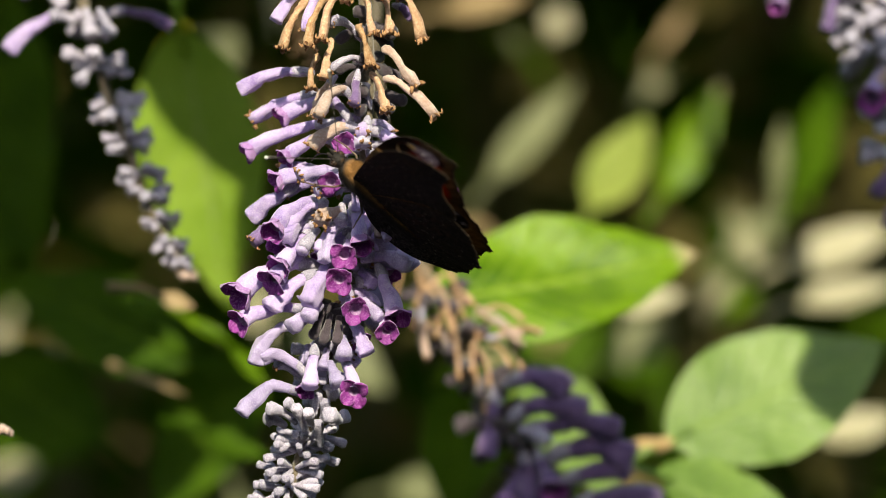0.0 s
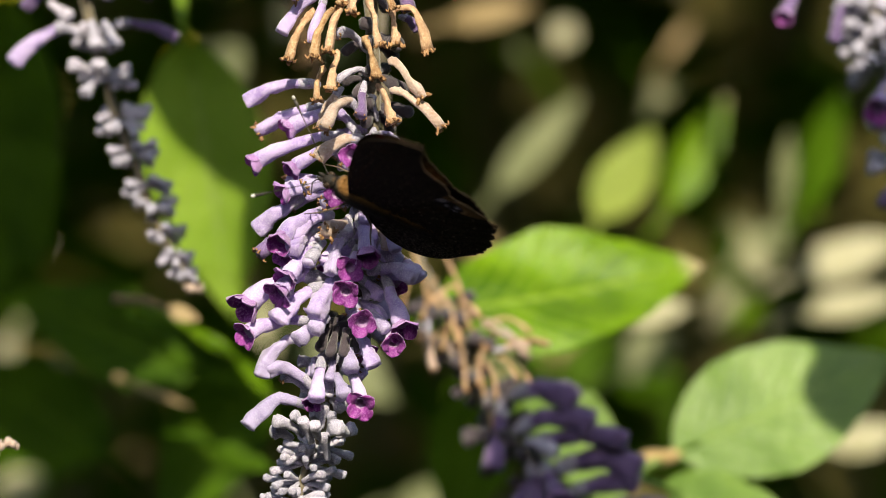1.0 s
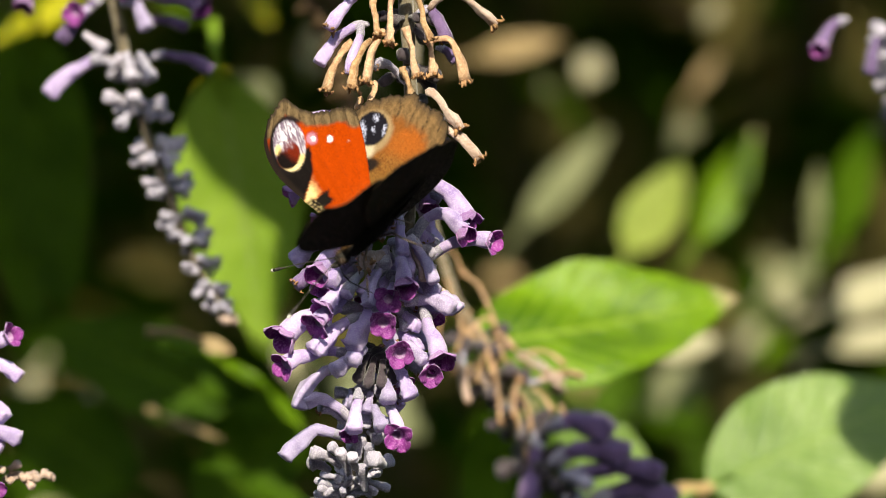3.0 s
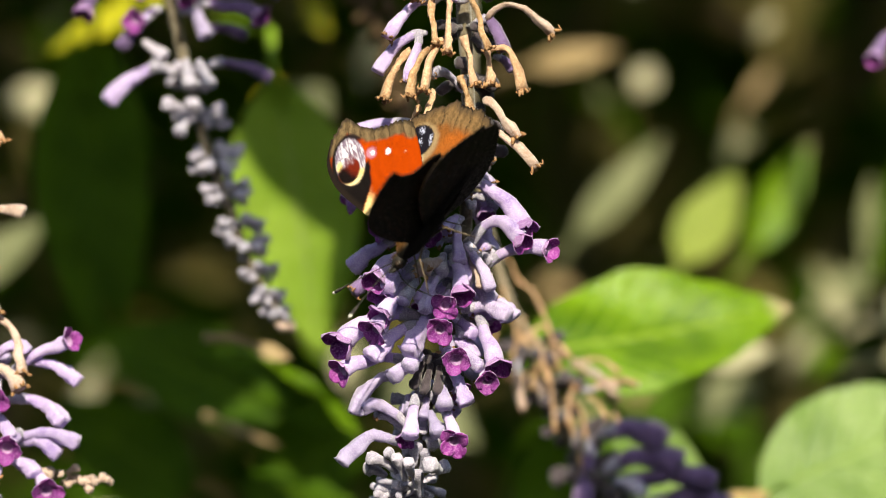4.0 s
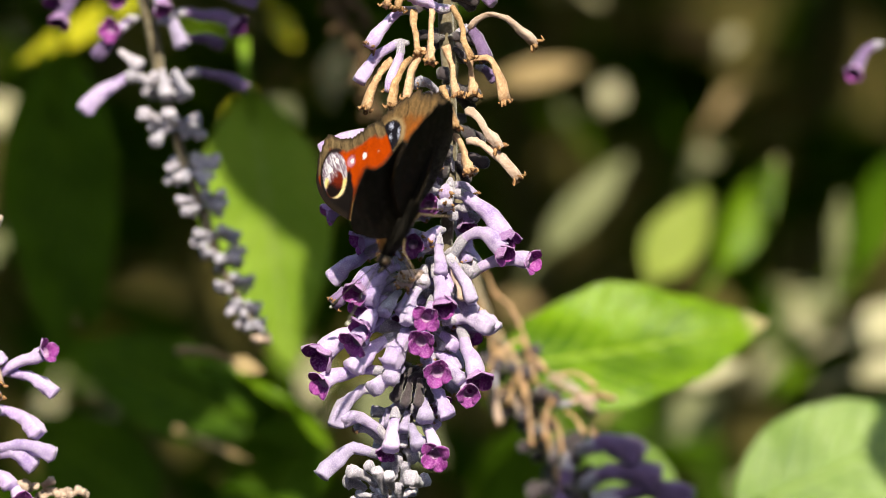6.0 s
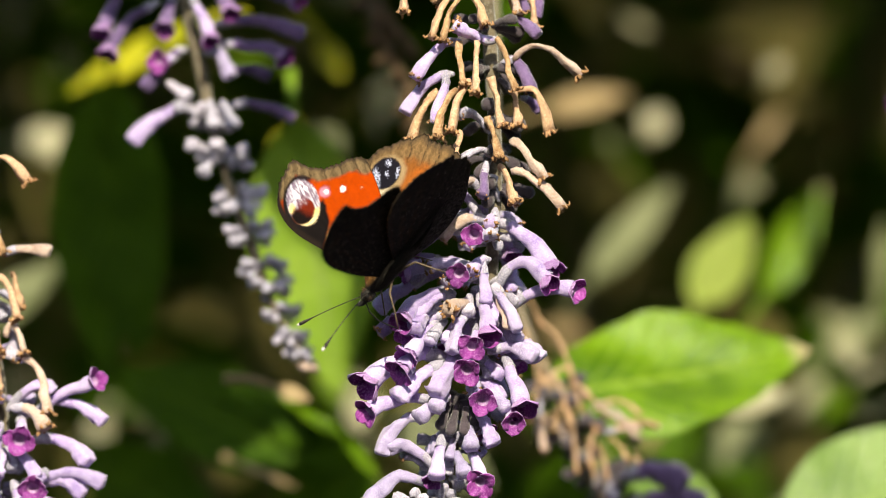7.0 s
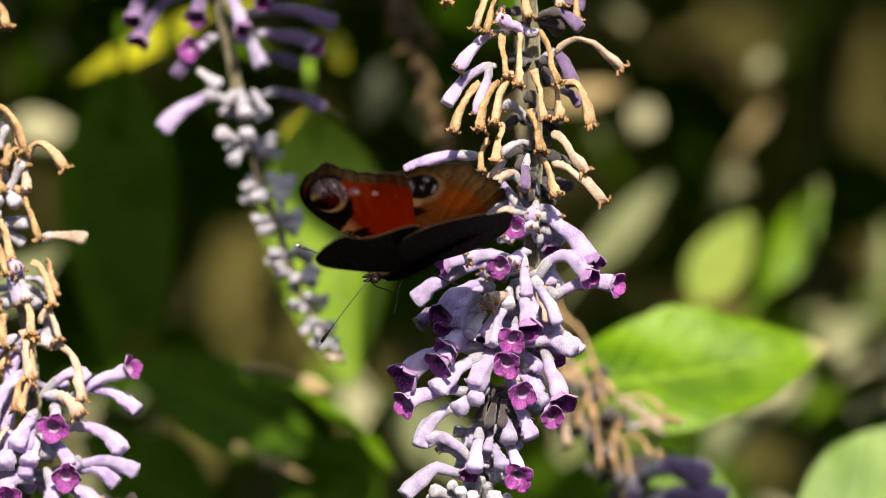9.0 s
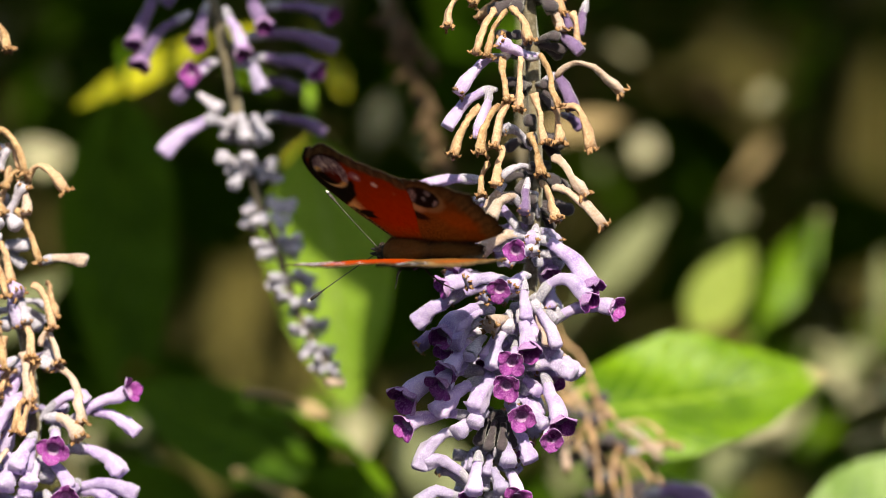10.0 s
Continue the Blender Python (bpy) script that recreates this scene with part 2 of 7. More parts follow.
def floret(spike, kind, base, tip, sag=0.0, size=1.0, tone=None, facing=None, mouth=""):
    """One floret on a spike, in millimetres from the spike's origin. kind: open, closed, dry, faded, bud; mouth: spent."""
    SEED[0] += 1
    seed = SEED[0]
    rng = random.Random(seed)
    a, b = Vector(base) * MM, Vector(tip) * MM
    skew = Vector((rng.uniform(-0.4, 0.4), rng.uniform(-0.4, 0.4), 1))
    pts = bow(a, b, (sag + (0.7 if kind == "dry" else 0.0)) * MM, 11, skew)
    bm = bmesh.new()
    if kind == "bud":
        prof = (0.58, 0.60, 0.62, 0.64, 0.67, 0.72, 0.80, 0.89, 0.99, 1.08, 1.14, 1.10)
        pts, radii = dome(pts, [r * MM * size for r in prof], 4, 0.9 if tone == SHADED_CALYX else 0.45)
        tube(bm, pts, radii, 10, 0.30, seed, lobes=0.14)
        return part("bud", bm, tone or BUD, spike)
    # a slight kink and waver, as no two hang alike
    for k, p in enumerate(pts):
        w = math.sin(math.pi * k / 11)
        p += Vector((noise.noise(p * 260), noise.noise(p * 260 + Vector((9, 0, 0))), noise.noise(p * 260 + Vector((0, 9, 0))))) * (0.8 * MM * w * min(1.0, (b - a).length / (8 * MM)))
    way = (pts[-1] - pts[-3]).normalized()
    if kind == "dry":
        prof = (0.72, 0.72, 0.70, 0.64, 0.58, 0.56, 0.58, 0.64, 0.72, 0.82, 0.92, 0.88)
        radii = [r * MM * size for r in prof]
        tube(bm, pts, radii, 12, 0.65, seed, flat=0.62, twist=rng.uniform(-3, 3), lobes=0.12)
        ragged(bm, pts[-1], way, size * 0.95, seed, rng.randint(5, 7), 1.0, 1)
        return tagged(finish("floret", bm, [tone or DRY, DRY_DARK if tone == DRY_DARK else DRY_BROWN], spike), "withered tan floret")
    wide = rng.uniform(0.92, 1.06)
    prof = [w * wide for w in (0.68, 0.78, 0.86, 0.93, 0.98, 1.04, 1.11, 1.21, 1.33, 1.46, 1.56, 1.57)]
    radii = [r * MM * size for r in prof]
    skin = tone or (DRY_PALE if kind == "faded" else LILAC)
    if kind in ("closed", "faded"):
        if mouth == "spent" or kind == "faded":
            radii[-1] *= 0.9
            tube(bm, pts, radii, 12, 0.42, seed, flat=0.86, twist=1.0)
            ob = part("floret", bm, skin, spike, "fading floret with a brown ragged mouth")
            bm = bmesh.new()
            ragged(bm, pts[-1], way, size * 0.95, seed, 8, 1.8)
            part("mouth", bm, DRY_BROWN, ob, "brown crumpled mouth")
        else:
            p2, r2 = dome(list(pts), list(radii), 4, 0.4)
            tube(bm, p2, r2, 16, 0.42, seed, flat=0.88, lobes=0.20)
            ob = part("floret", bm, skin, spike)
        calyx(ob, pts, size, seed)
        return ob
    # open: a hollow trumpet with four broad lobes, lilac without and magenta within
    tube(bm, pts, radii, 14, 0.22, seed, close=False, flat=0.92, lobes=0.06)
    ob = part("floret", bm, skin, spike, "open floret with purple lobes")
    calyx(ob, pts, size, seed)
    if facing is None:
        way = (way + Vector((0, -0.55, -0.15))).normalized()
    else:
        way = (way * 0.30 + Vector(facing).normalized()).normalized()
    s1 = way.orthogonal().normalized()
    s2 = way.cross(s1)
    tipc = pts[-1]
    off = rng.uniform(0, 1.5)
    R = (1.30 if facing is None else 1.0) * MM * size * wide
    spread = rng.uniform(0.45, 0.95) if facing is None else rng.uniform(1.0, 1.4)
    bm = bmesh.new()
    nq, nw = 8, 7
    for k in range(4):
        ang = off + k * math.pi / 2 + rng.uniform(-0.16, 0.16)
        d = s1 * math.cos(ang) + s2 * math.sin(ang)
        e = way.cross(d)
        ln = rng.uniform(2.6, 3.2) * MM * size
        lean = spread * rng.uniform(0.7, 1.3)
        mid = tipc + d * R * 0.9 - way * 0.5 * MM * size
        inner, outer = [], []
        for i in range(nq):
            q = i / (nq - 1)
            bend = lean * min(1.0, q * 1.6)
            nor = (d * math.cos(bend) - way * math.sin(bend)).normalized()
            wid = (0.95 + 0.50 * math.sin(math.pi * min(1.0, q * 0.85))) * math.sqrt(max(0.03, 1 - max(0, (q - 0.5) / 0.5) ** 2.4)) * MM * size
            ri, ro = [], []
            for j in range(nw):
                w = 2 * j / (nw - 1) - 1
                ruff = noise.noise(mid * 600 + Vector((w * 1.4, seed, k))) * 0.5 * MM * size * q
                cup = nor * (ruff - 0.55 * MM * size * w * w * (1 - 0.5 * q))
                ri.append(bm.verts.new(mid + e * (w * wid) + cup))
                ro.append(bm.verts.new(mid + e * (w * wid * 1.02) + cup + nor * 0.12 * MM * size))
            inner.append(ri)
            outer.append(ro)
            mid = mid + (way * math.cos(bend) + d * math.sin(bend)) * (ln / (nq - 1))
        for grid, m in ((inner, 0), (outer, 1)):
            for r0, r1 in zip(grid, grid[1:]):
                for j in range(nw - 1):
                    bm.faces.new((r0[j], r0[j + 1], r1[j + 1], r1[j])).material_index = m
        loop = [(inner[i][0], outer[i][0]) for i in range(nq)] + [(inner[-1][j], outer[-1][j]) for j in range(1, nw)] + [(inner[i][-1], outer[i][-1]) for i in range(nq - 2, -1, -1)]
        for (a0, b0), (a1, b1) in zip(loop, loop[1:]):
            bm.faces.new((a0, a1, b1, b0)).material_index = 1
    petals = finish("petals", bm, [PURPLE, PURPLE_BACK], ob)
    tagged(petals, "magenta petal lobes with lilac backs")
    bm = bmesh.new()
    tube(bm, [tipc - way * 1.1 * MM * size, tipc - way * 0.5 * MM * size, tipc + way * 0.2 * MM * size], [0.55 * MM * size, 0.75 * MM * size, R * 0.98], 10, close=False)
    bm.verts.ensure_lookup_table()
    bm.faces.new(bm.verts[:10])
    part("throat", bm, THROAT, ob)
    return ob


def stem(spike, pts, radii, material=None, name="stem", seg=8):
    """A smooth stem through points in millimetres from the spike's origin."""
    vs = [Vector(p) * MM for p in pts]
    out, rad = [], []
    for k in range(len(vs) - 1):
        p0, p1, p2, p3 = vs[max(k - 1, 0)], vs[k], vs[k + 1], vs[min(k + 2, len(vs) - 1)]
        for i in range(6):
            t = i / 6
            out.append(0.5 * (2 * p1 + (p2 - p0) * t + (2 * p0 - 5 * p1 + 4 * p2 - p3) * t * t + (3 * p1 - p0 - 3 * p2 + p3) * t ** 3))
            rad.append((radii[k] * (1 - t) + radii[k + 1] * t) * MM)
    out.append(vs[-1])
    rad.append(radii[-1] * MM)
    bm = bmesh.new()
    tube(bm, out, rad, seg, 0.2, len(out))
    return part(name, bm, material or STEM, spike)


def bud_cluster(spike, centre, count, reach, length, seed, size=1.0, droop=0.2, tone=None):
    """A whorl of felted buds round the stem at centre, in millimetres."""
    rng = random.Random(seed)
    c = Vector(centre)
    for k in range(count):
        ang = k * 2.39996 + rng.uniform(-0.3, 0.3)
        d = Vector((math.cos(ang), math.sin(ang), rng.uniform(-0.5, 0.6) - droop))
        b = c + d * reach * 0.35 + Vector((0, 0, rng.uniform(-1, 1) * reach * 0.25))
        floret(spike, "bud", b, b + d.normalized() * length * rng.uniform(0.75, 1.2), rng.uniform(-0.1, 0.4), size * rng.uniform(0.85, 1.15), tone)


def leaf(parent, base, tip, half, skin, facing=(0, -1, 0.25), fold=0.25, droop=0.08, sharp=1.0, seed=0, name="leaf", stalk=0.010, ripple=0.0):
    """A leaf blade from base to tip (metres) with a raised midrib, a fold along it and a short stalk."""
    a, b = Vector(base), Vector(tip)
    along = b - a
    ln = along.length
    x = along.normalized()
    n = Vector(facing)
    n = (n - x * n.dot(x)).normalized()
    y = n.cross(x)
    rng = random.Random(seed * 7 + 1)
    bm = bmesh.new()
    uv = bm.loops.layers.uv.new("UVMap")
    nu, nv = 18, 10
    grid = []
    ph = rng.uniform(0, 6)
    for i in range(nu + 1):
        u = i / nu
        w = half * (math.sin(math.pi * u ** 0.82) ** 0.85) * (1 - 0.25 * sharp * max(0, u - 0.45)) if 0 < u < 1 else half * 0.015
        row = []
        for j in range(nv + 1):
            v = j / nv * 2 - 1
            lift = -fold * w * (1 - abs(v)) + 0.035 * half * math.sin(ph + u * 17) * v * v
            lift += 0.10 * half * abs(v) * math.sin(13 * (u - 0.28 * abs(v)) * math.pi) * 0.25
            lift += ripple * w * math.sin(ph + 9 * u + 3.0 * v) * (0.4 + 0.6 * abs(v))
            p = a + x * (ln * u) + y * (w * v) + n * (lift - droop * ln * u * u)
            row.append((bm.verts.new(p), u, j / nv))
        grid.append(row)
    for r0, r1 in zip(grid, grid[1:]):
        for j in range(nv):
            quad = (r0[j], r0[j + 1], r1[j + 1], r1[j])
            f = bm.faces.new([q[0] for q in quad])
            for lp, q in zip(f.loops, quad):
                lp[uv].uv = (q[1], q[2])
    if stalk:
        tube(bm, [a - x * stalk - n * stalk * 0.3, a - x * stalk * 0.4, a + x * ln * 0.12 - n * fold * half * 0.4], [0.0011, 0.0009, 0.0006], 6)
    return part(name, bm, skin, parent)


def leaf_mass(name, parent, count, box, size, skin, seed, gaps=(), label=""):
    """Many small leaves in a box, joined: ((x0, x1), (y0, y1), (z0, z1))."""
    rng = np.random.default_rng(seed)
    (x0, x1), (y0, y1), (z0, z1) = box
    c = np.stack([rng.uniform(x0, x1, count), rng.uniform(y0, y1, count), rng.uniform(z0, z1, count)], 1)
    d = rng.normal(size=(count, 3)) * (1, 1, 0.5) + (0, -0.3, -0.5)
    d /= np.linalg.norm(d, axis=1)[:, None]
    ln = rng.uniform(size[0], size[1], count)[:, None]
    round_by = ((c - (np.array(((x0 + x1), (y0 + y1), (z0 + z1))) / 2)) / np.array((x1 - x0, y1 - y0, z1 - z0)) * 2) ** 2
    keep = round_by.sum(1) < 1.45 + rng.normal(size=count) * 0.2
    for x, y, z, r in gaps:
        # gaps cut in the added, unseen canopy let the sun reach chosen leaves
        way = np.array(SUN_WAY)
        for along in (0.0, 0.35, 0.7, 1.0):
            off = c + d * ln * along - (x, y, z)
            keep &= np.linalg.norm(off - (off @ way)[:, None] * way, axis=1) > r + 0.001
    c, d, ln = c[keep], d[keep], ln[keep]
    count = len(c)
    n = rng.normal(size=(count, 3)) * 0.6 + (0, -0.4, 0.8)
    s = np.cross(n, d)
    s /= np.linalg.norm(s, axis=1)[:, None]
    n = np.cross(d, s)
    prof = ((0, 0.02), (0.22, 0.75), (0.5, 1.0), (0.78, 0.62), (1.0, 0.02))
    verts, faces = [], []
    for u, w in prof:
        mid = c + d * ln * u - n * ln * 0.12 * u * u
        for v in (-1, 0, 1):
            verts.append(mid + s * ln * 0.24 * w * v + n * ln * (0.05 * abs(v) * w))
    V = np.stack(verts, 1).reshape(-1, 3)
    for k in range(count):
        o = k * 15
        for i in range(4):
            for j in range(2):
                q = o + i * 3 + j
                faces.append((q, q + 1, q + 4, q + 3))
    me = bpy.data.meshes.new(name)
    me.from_pydata(V.tolist(), [], faces)
    me.materials.append(skin)
    me.polygons.foreach_set("use_smooth", [True] * len(me.polygons))
    ob = new(name, me)
    ob.parent = parent
    return tagged(ob, label, kind="stuff")


# ---- ground and hedge ----
def ground_sheet():
    bm = bmesh.new()
    bmesh.ops.create_grid(bm, x_segments=60, y_segments=60, size=1)
    for v in bm.verts:
        r = v.co.length
        v.co *= 1.5 + 400 * r ** 4
        if v.co.length < 8:
            v.co.z = 0.03 * noise.noise(v.co * 2.1)
    return tagged(finish("ground", bm, SOIL), "dark bare soil under the shrubs", "ground", kind="structure")


def hedge_wall():
    bm = bmesh.new()
    bmesh.ops.create_grid(bm, x_segments=90, y_segments=50, size=1)
    for v in bm.verts:
        x, z = v.co.x * 2.6, (v.co.y + 1) * 1.3
        v.co = Vector((x, 1.25 + 0.12 * noise.noise(Vector((x * 4, 0, z * 4))) + 0.05 * noise.noise(Vector((x * 14, 3, z * 14))) + 0.12 * x * x, z))
    ob = finish("backdrop", bm, HEDGE)
    mod = ob.modifiers.new("depth", "SOLIDIFY")
    mod.thickness = 0.3
    return tagged(ob, "dim depth of the hedge", "hedge", kind="structure")


def sky_block_hedge():
    """Unseen tall hedge round the open side, behind the camera, added against sky light."""
    bm = bmesh.new()
    bmesh.ops.create_grid(bm, x_segments=120, y_segments=24, size=1)
    for v in bm.verts:
        a, z = math.pi * (1.5 + 0.80 * v.co.x), (v.co.y + 1) * 0.95
        r = 3.3 + 0.25 * noise.noise(Vector((a * 5, 7, z * 2))) + 0.10 * noise.noise(Vector((a * 21, 3, z * 9))) - 0.25 * (z / 1.9) ** 2
        v.co = Vector((r * math.cos(a), 0.4 + r * math.sin(a), z))
    ob = finish("backdrop", bm, CLIPPED)
    mod = ob.modifiers.new("depth", "SOLIDIFY")
    mod.thickness = 0.4
    return tagged(ob, "unseen clipped hedge added to cut low sky light", "hedge", kind="structure")


ground_sheet()
sky_block_hedge()
hedge = hedge_wall()
for k in range(-5, 5):
    x = k * 0.5 + 0.25
    if abs(x) > 0.5:
        y = 1.15 + 0.12 * x * x
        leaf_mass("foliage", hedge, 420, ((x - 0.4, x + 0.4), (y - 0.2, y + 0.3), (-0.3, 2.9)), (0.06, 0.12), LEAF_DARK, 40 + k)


# ---- the flower spikes ----

main_spike = thing("flower_spike", "drooping lilac buddleia spike, withered tan above and budded below", "flower spike", "hanging flower spikes", (0.0037, 0, 1.2159))
stem(main_spike, [(-13.7, 0.0, -70.2), (-11.0, 0.0, -60.2), (-7.6, 0.0, -52.1), (-6.3, 0.0, -44.1), (-3.9, 0.0, -39.1), (-0.5, 0.0, -19.0), (0.7, 0.0, -1.0), (0.4, 0.0, 16.1), (-1.0, 0.0, 36.1), (-2.8, 0.0, 51.2)], [0.7, 0.8, 0.9, 0.95, 1, 1.1, 1.2, 1.25, 1.35, 1.5])
floret(main_spike, "dry", (-12.8, -4.0, 38.0), (-15.6, -8.0, 31.8), 0.8, 1.00)
floret(main_spike, "dry", (-7.5, -5.0, 35.0), (-10.7, -10.0, 27.2), 1.8, 1.00)
floret(main_spike, "dry", (-5.3, -5.0, 34.8), (-8.5, -9.0, 26.6), 1.0, 1.00)
floret(main_spike, "dry", (-4.3, -6.0, 35.6), (-1.2, -9.0, 29.5), 0.6, 1.00)
floret(main_spike, "closed", (0.3, -5.0, 27.1), (-6.5, -9.0, 29.6), -0.4, 0.90, mouth="spent")
floret(main_spike, "dry", (1.9, -2.0, 35.2), (4.9, -3.0, 31.8), 0.5, 1.00, tone=DRY_PALE)
floret(main_spike, "closed", (4.3, 1.0, 36.7), (6.0, 0.0, 32.2), 0.5, 0.80, tone=SHADED_LILAC, mouth="spent")
floret(main_spike, "closed", (3.0, -1.0, 30.9), (8.1, -3.0, 28.2), 1.0, 0.85, tone=SHADED_LILAC)
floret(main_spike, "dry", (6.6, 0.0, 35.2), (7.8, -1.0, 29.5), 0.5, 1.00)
floret(main_spike, "closed", (9.3, 3.0, 37.0), (8.1, 3.0, 31.9), 0.0, 0.80, tone=SHADED_LILAC)
floret(main_spike, "closed", (-6.3, -5.0, 26.8), (-13.6, -9.0, 20.1), 1.4, 0.85, mouth="spent")
floret(main_spike, "dry", (-5.9, -7.0, 26.7), (-4.9, -11.0, 18.8), -0.6, 0.90)
floret(main_spike, "dry", (-2.5, -8.0, 26.5), (-2.9, -12.0, 17.4), 0.0, 1.10)
floret(main_spike, "closed", (-7.4, -5.0, 21.0), (-15.2, -7.0, 14.4), 1.4, 0.85)
floret(main_spike, "closed", (-8.0, -6.0, 20.8), (-10.0, -8.0, 12.2), 0.4, 0.80, mouth="spent")
floret(main_spike, "dry", (-9.6, -5.0, 17.8), (-14.2, -8.0, 9.2), 1.2, 1.10)
floret(main_spike, "dry", (-4.1, -9.0, 19.7), (-7.1, -13.0, 10.6), 0.4, 1.10)
floret(main_spike, "dry", (-6.3, -7.0, 18.0), (-9.6, -11.0, 9.5), 0.8, 1.05)
floret(main_spike, "faded", (-0.8, -4.0, 11.3), (-5.8, -8.0, 13.6), 1.4, 0.70, tone=BUD)
floret(main_spike, "dry", (-5.8, -8.0, 10.8), (-6.8, -11.0, 4.0), 0.0, 1.05)
floret(main_spike, "dry", (-8.0, -6.0, 8.0), (-9.2, -9.0, 2.0), 0.4, 1.00)
floret(main_spike, "faded", (-0.6, -4.0, 6.9), (-6.0, -7.0, 5.2), 1.6, 0.60, tone=BUD)
floret(main_spike, "dry", (0.9, -6.0, 27.4), (4.3, -8.0, 18.0), -0.4, 0.90)
floret(main_spike, "dry", (-0.1, -8.0, 20.4), (1.9, -10.0, 11.6), -0.4, 1.05)
floret(main_spike, "dry", (3.8, -4.0, 18.2), (4.8, -5.0, 11.9), 0.6, 1.10)
floret(main_spike, "dry", (4.3, -3.0, 18.0), (10.4, -5.0, 10.6), 2.6, 1.05)
floret(main_spike, "closed", (2.3, -1.0, 23.1), (7.2, -2.0, 17.8), 2.4, 0.85, tone=SHADED_LILAC, mouth="spent")
floret(main_spike, "dry", (4.2, -1.0, 23.6), (15.8, -2.0, 20.9), 3.0, 1.10, tone=DRY_PALE)
floret(main_spike, "closed", (6.0, 3.0, 17.0), (8.6, 3.0, 15.0), 0.4, 0.80, tone=SHADED_LILAC)
floret(main_spike, "dry", (-0.7, -8.0, 13.4), (1.3, -10.0, 6.0), -0.4, 1.10)
floret(main_spike, "dry", (3.6, -4.0, 9.2), (9.4, -6.0, 2.4), 0.8, 1.25, tone=DRY_PALE)
floret(main_spike, "dry", (3.8, -4.0, 3.8), (12.7, -6.0, -2.8), 1.4, 1.20, tone=DRY_PALE)
floret(main_spike, "dry", (1.6, -7.0, 4.7), (4.2, -10.0, -1.9), 0.0, 1.20)
floret(main_spike, "closed", (-1.0, -6.0, 4.7), (-1.8, -9.0, -0.7), 0.0, 0.75, tone=SHADED_LILAC, mouth="spent")
floret(main_spike, "faded", (-2.4, -6.0, 0.9), (-8.0, -11.0, -2.8), 2.8, 0.80, tone=DRY_PALE)
floret(main_spike, "faded", (1.1, -2.0, -0.6), (0.3, -4.0, 3.0), 0.0, 0.60, tone=BUD)
floret(main_spike, "closed", (-9.6, 1.0, 5.2), (-21.6, 5.0, 2.4), 1.4, 0.95)
floret(main_spike, "open", (-4.4, 0.0, -0.6), (-13.7, 3.0, -2.1), 1.0, 0.95)
floret(main_spike, "closed", (-8.2, 3.0, 1.6), (-20.0, 7.0, -3.1), 0.8, 1.00, mouth="spent")
floret(main_spike, "closed", (-2.2, -3.0, -3.9), (-7.2, -2.0, -0.0), 1.6, 0.90, mouth="spent")
floret(main_spike, "faded", (-5.3, -4.0, 3.9), (-8.7, -5.0, -2.9), 1.0, 0.75, tone=DRY_PALE)
floret(main_spike, "open", (-5.2, 0.0, -3.8), (-19.8, 4.0, -8.1), 1.0, 1.00)
floret(main_spike, "open", (-3.8, -2.0, -6.7), (-13.1, 0.0, -9.2), 1.0, 0.95)
floret(main_spike, "faded", (-1.2, -4.0, -4.7), (-9.2, -4.0, -8.2), 1.6, 0.90, tone=DRY_PALE)
floret(main_spike, "open", (0.0, -5.0, -7.7), (-3.1, -13.0, -7.5), 0.0, 0.95, facing=(0, -1, -0.2))
floret(main_spike, "faded", (0.7, -6.0, -3.5), (-0.0, -9.0, -7.9), 0.0, 0.90, tone=BUD)
floret(main_spike, "closed", (-8.5, 1.0, -12.0), (-14.8, 3.0, -12.4), 0.4, 0.90, mouth="spent")
floret(main_spike, "open", (-3.2, -2.0, -13.3), (-14.6, -2.0, -13.6), 1.2, 0.95)
floret(main_spike, "closed", (-3.9, 2.0, -15.5), (-14.2, 4.0, -16.6), 1.6, 0.80, mouth="spent")
floret(main_spike, "closed", (-12.5, 0.0, -15.0), (-19.8, 2.0, -20.4), 0.6, 1.15)
floret(main_spike, "open", (-7.2, -6.0, -17.8), (-15.3, -11.0, -21.7), 1.4, 1.15)
floret(main_spike, "faded", (-4.0, -7.0, -19.2), (-7.5, -12.0, -20.7), 0.0, 1.00, tone=DRY_PALE, facing=(0, -1, -0.2))
floret(main_spike, "bud", (-3.8, -6.0, -18.2), (-4.1, -9.0, -21.2), 0.0, 1.20)
floret(main_spike, "closed", (-14.3, -1.0, -22.0), (-19.8, -4.0, -24.9), 0.8, 1.00, tone=SHADED_LILAC, mouth="spent")
floret(main_spike, "closed", (-8.2, -5.0, -21.6), (-13.9, -8.0, -27.1), 1.4, 0.90, tone=LILAC_GREY)
floret(main_spike, "bud", (-8.2, -7.0, -22.8), (-10.5, -11.0, -25.7), 0.6, 1.10)
floret(main_spike, "bud", (-5.8, -8.0, -23.8), (-6.4, -11.0, -27.1), 0.0, 1.10)
floret(main_spike, "closed", (-3.2, -8.0, -15.0), (-8.3, -11.0, -16.0), 0.4, 0.80, tone=LILAC_GREY, mouth="spent")
floret(main_spike, "closed", (-4.4, -8.0, -22.0), (-6.9, -12.0, -27.9), 1.0, 0.80, tone=LILAC_GREY)
floret(main_spike, "closed", (0.6, -8.0, -17.0), (4.5, -11.0, -24.0), 0.8, 0.90, tone=LILAC_GREY)
floret(main_spike, "closed", (1.0, -6.0, -22.0), (-0.5, -8.0, -27.0), 0.0, 0.90, tone=LILAC_GREY)
floret(main_spike, "closed", (2.5, -4.0, -27.3), (8.5, -6.0, -29.1), 1.4, 1.00, tone=LILAC_GREY)
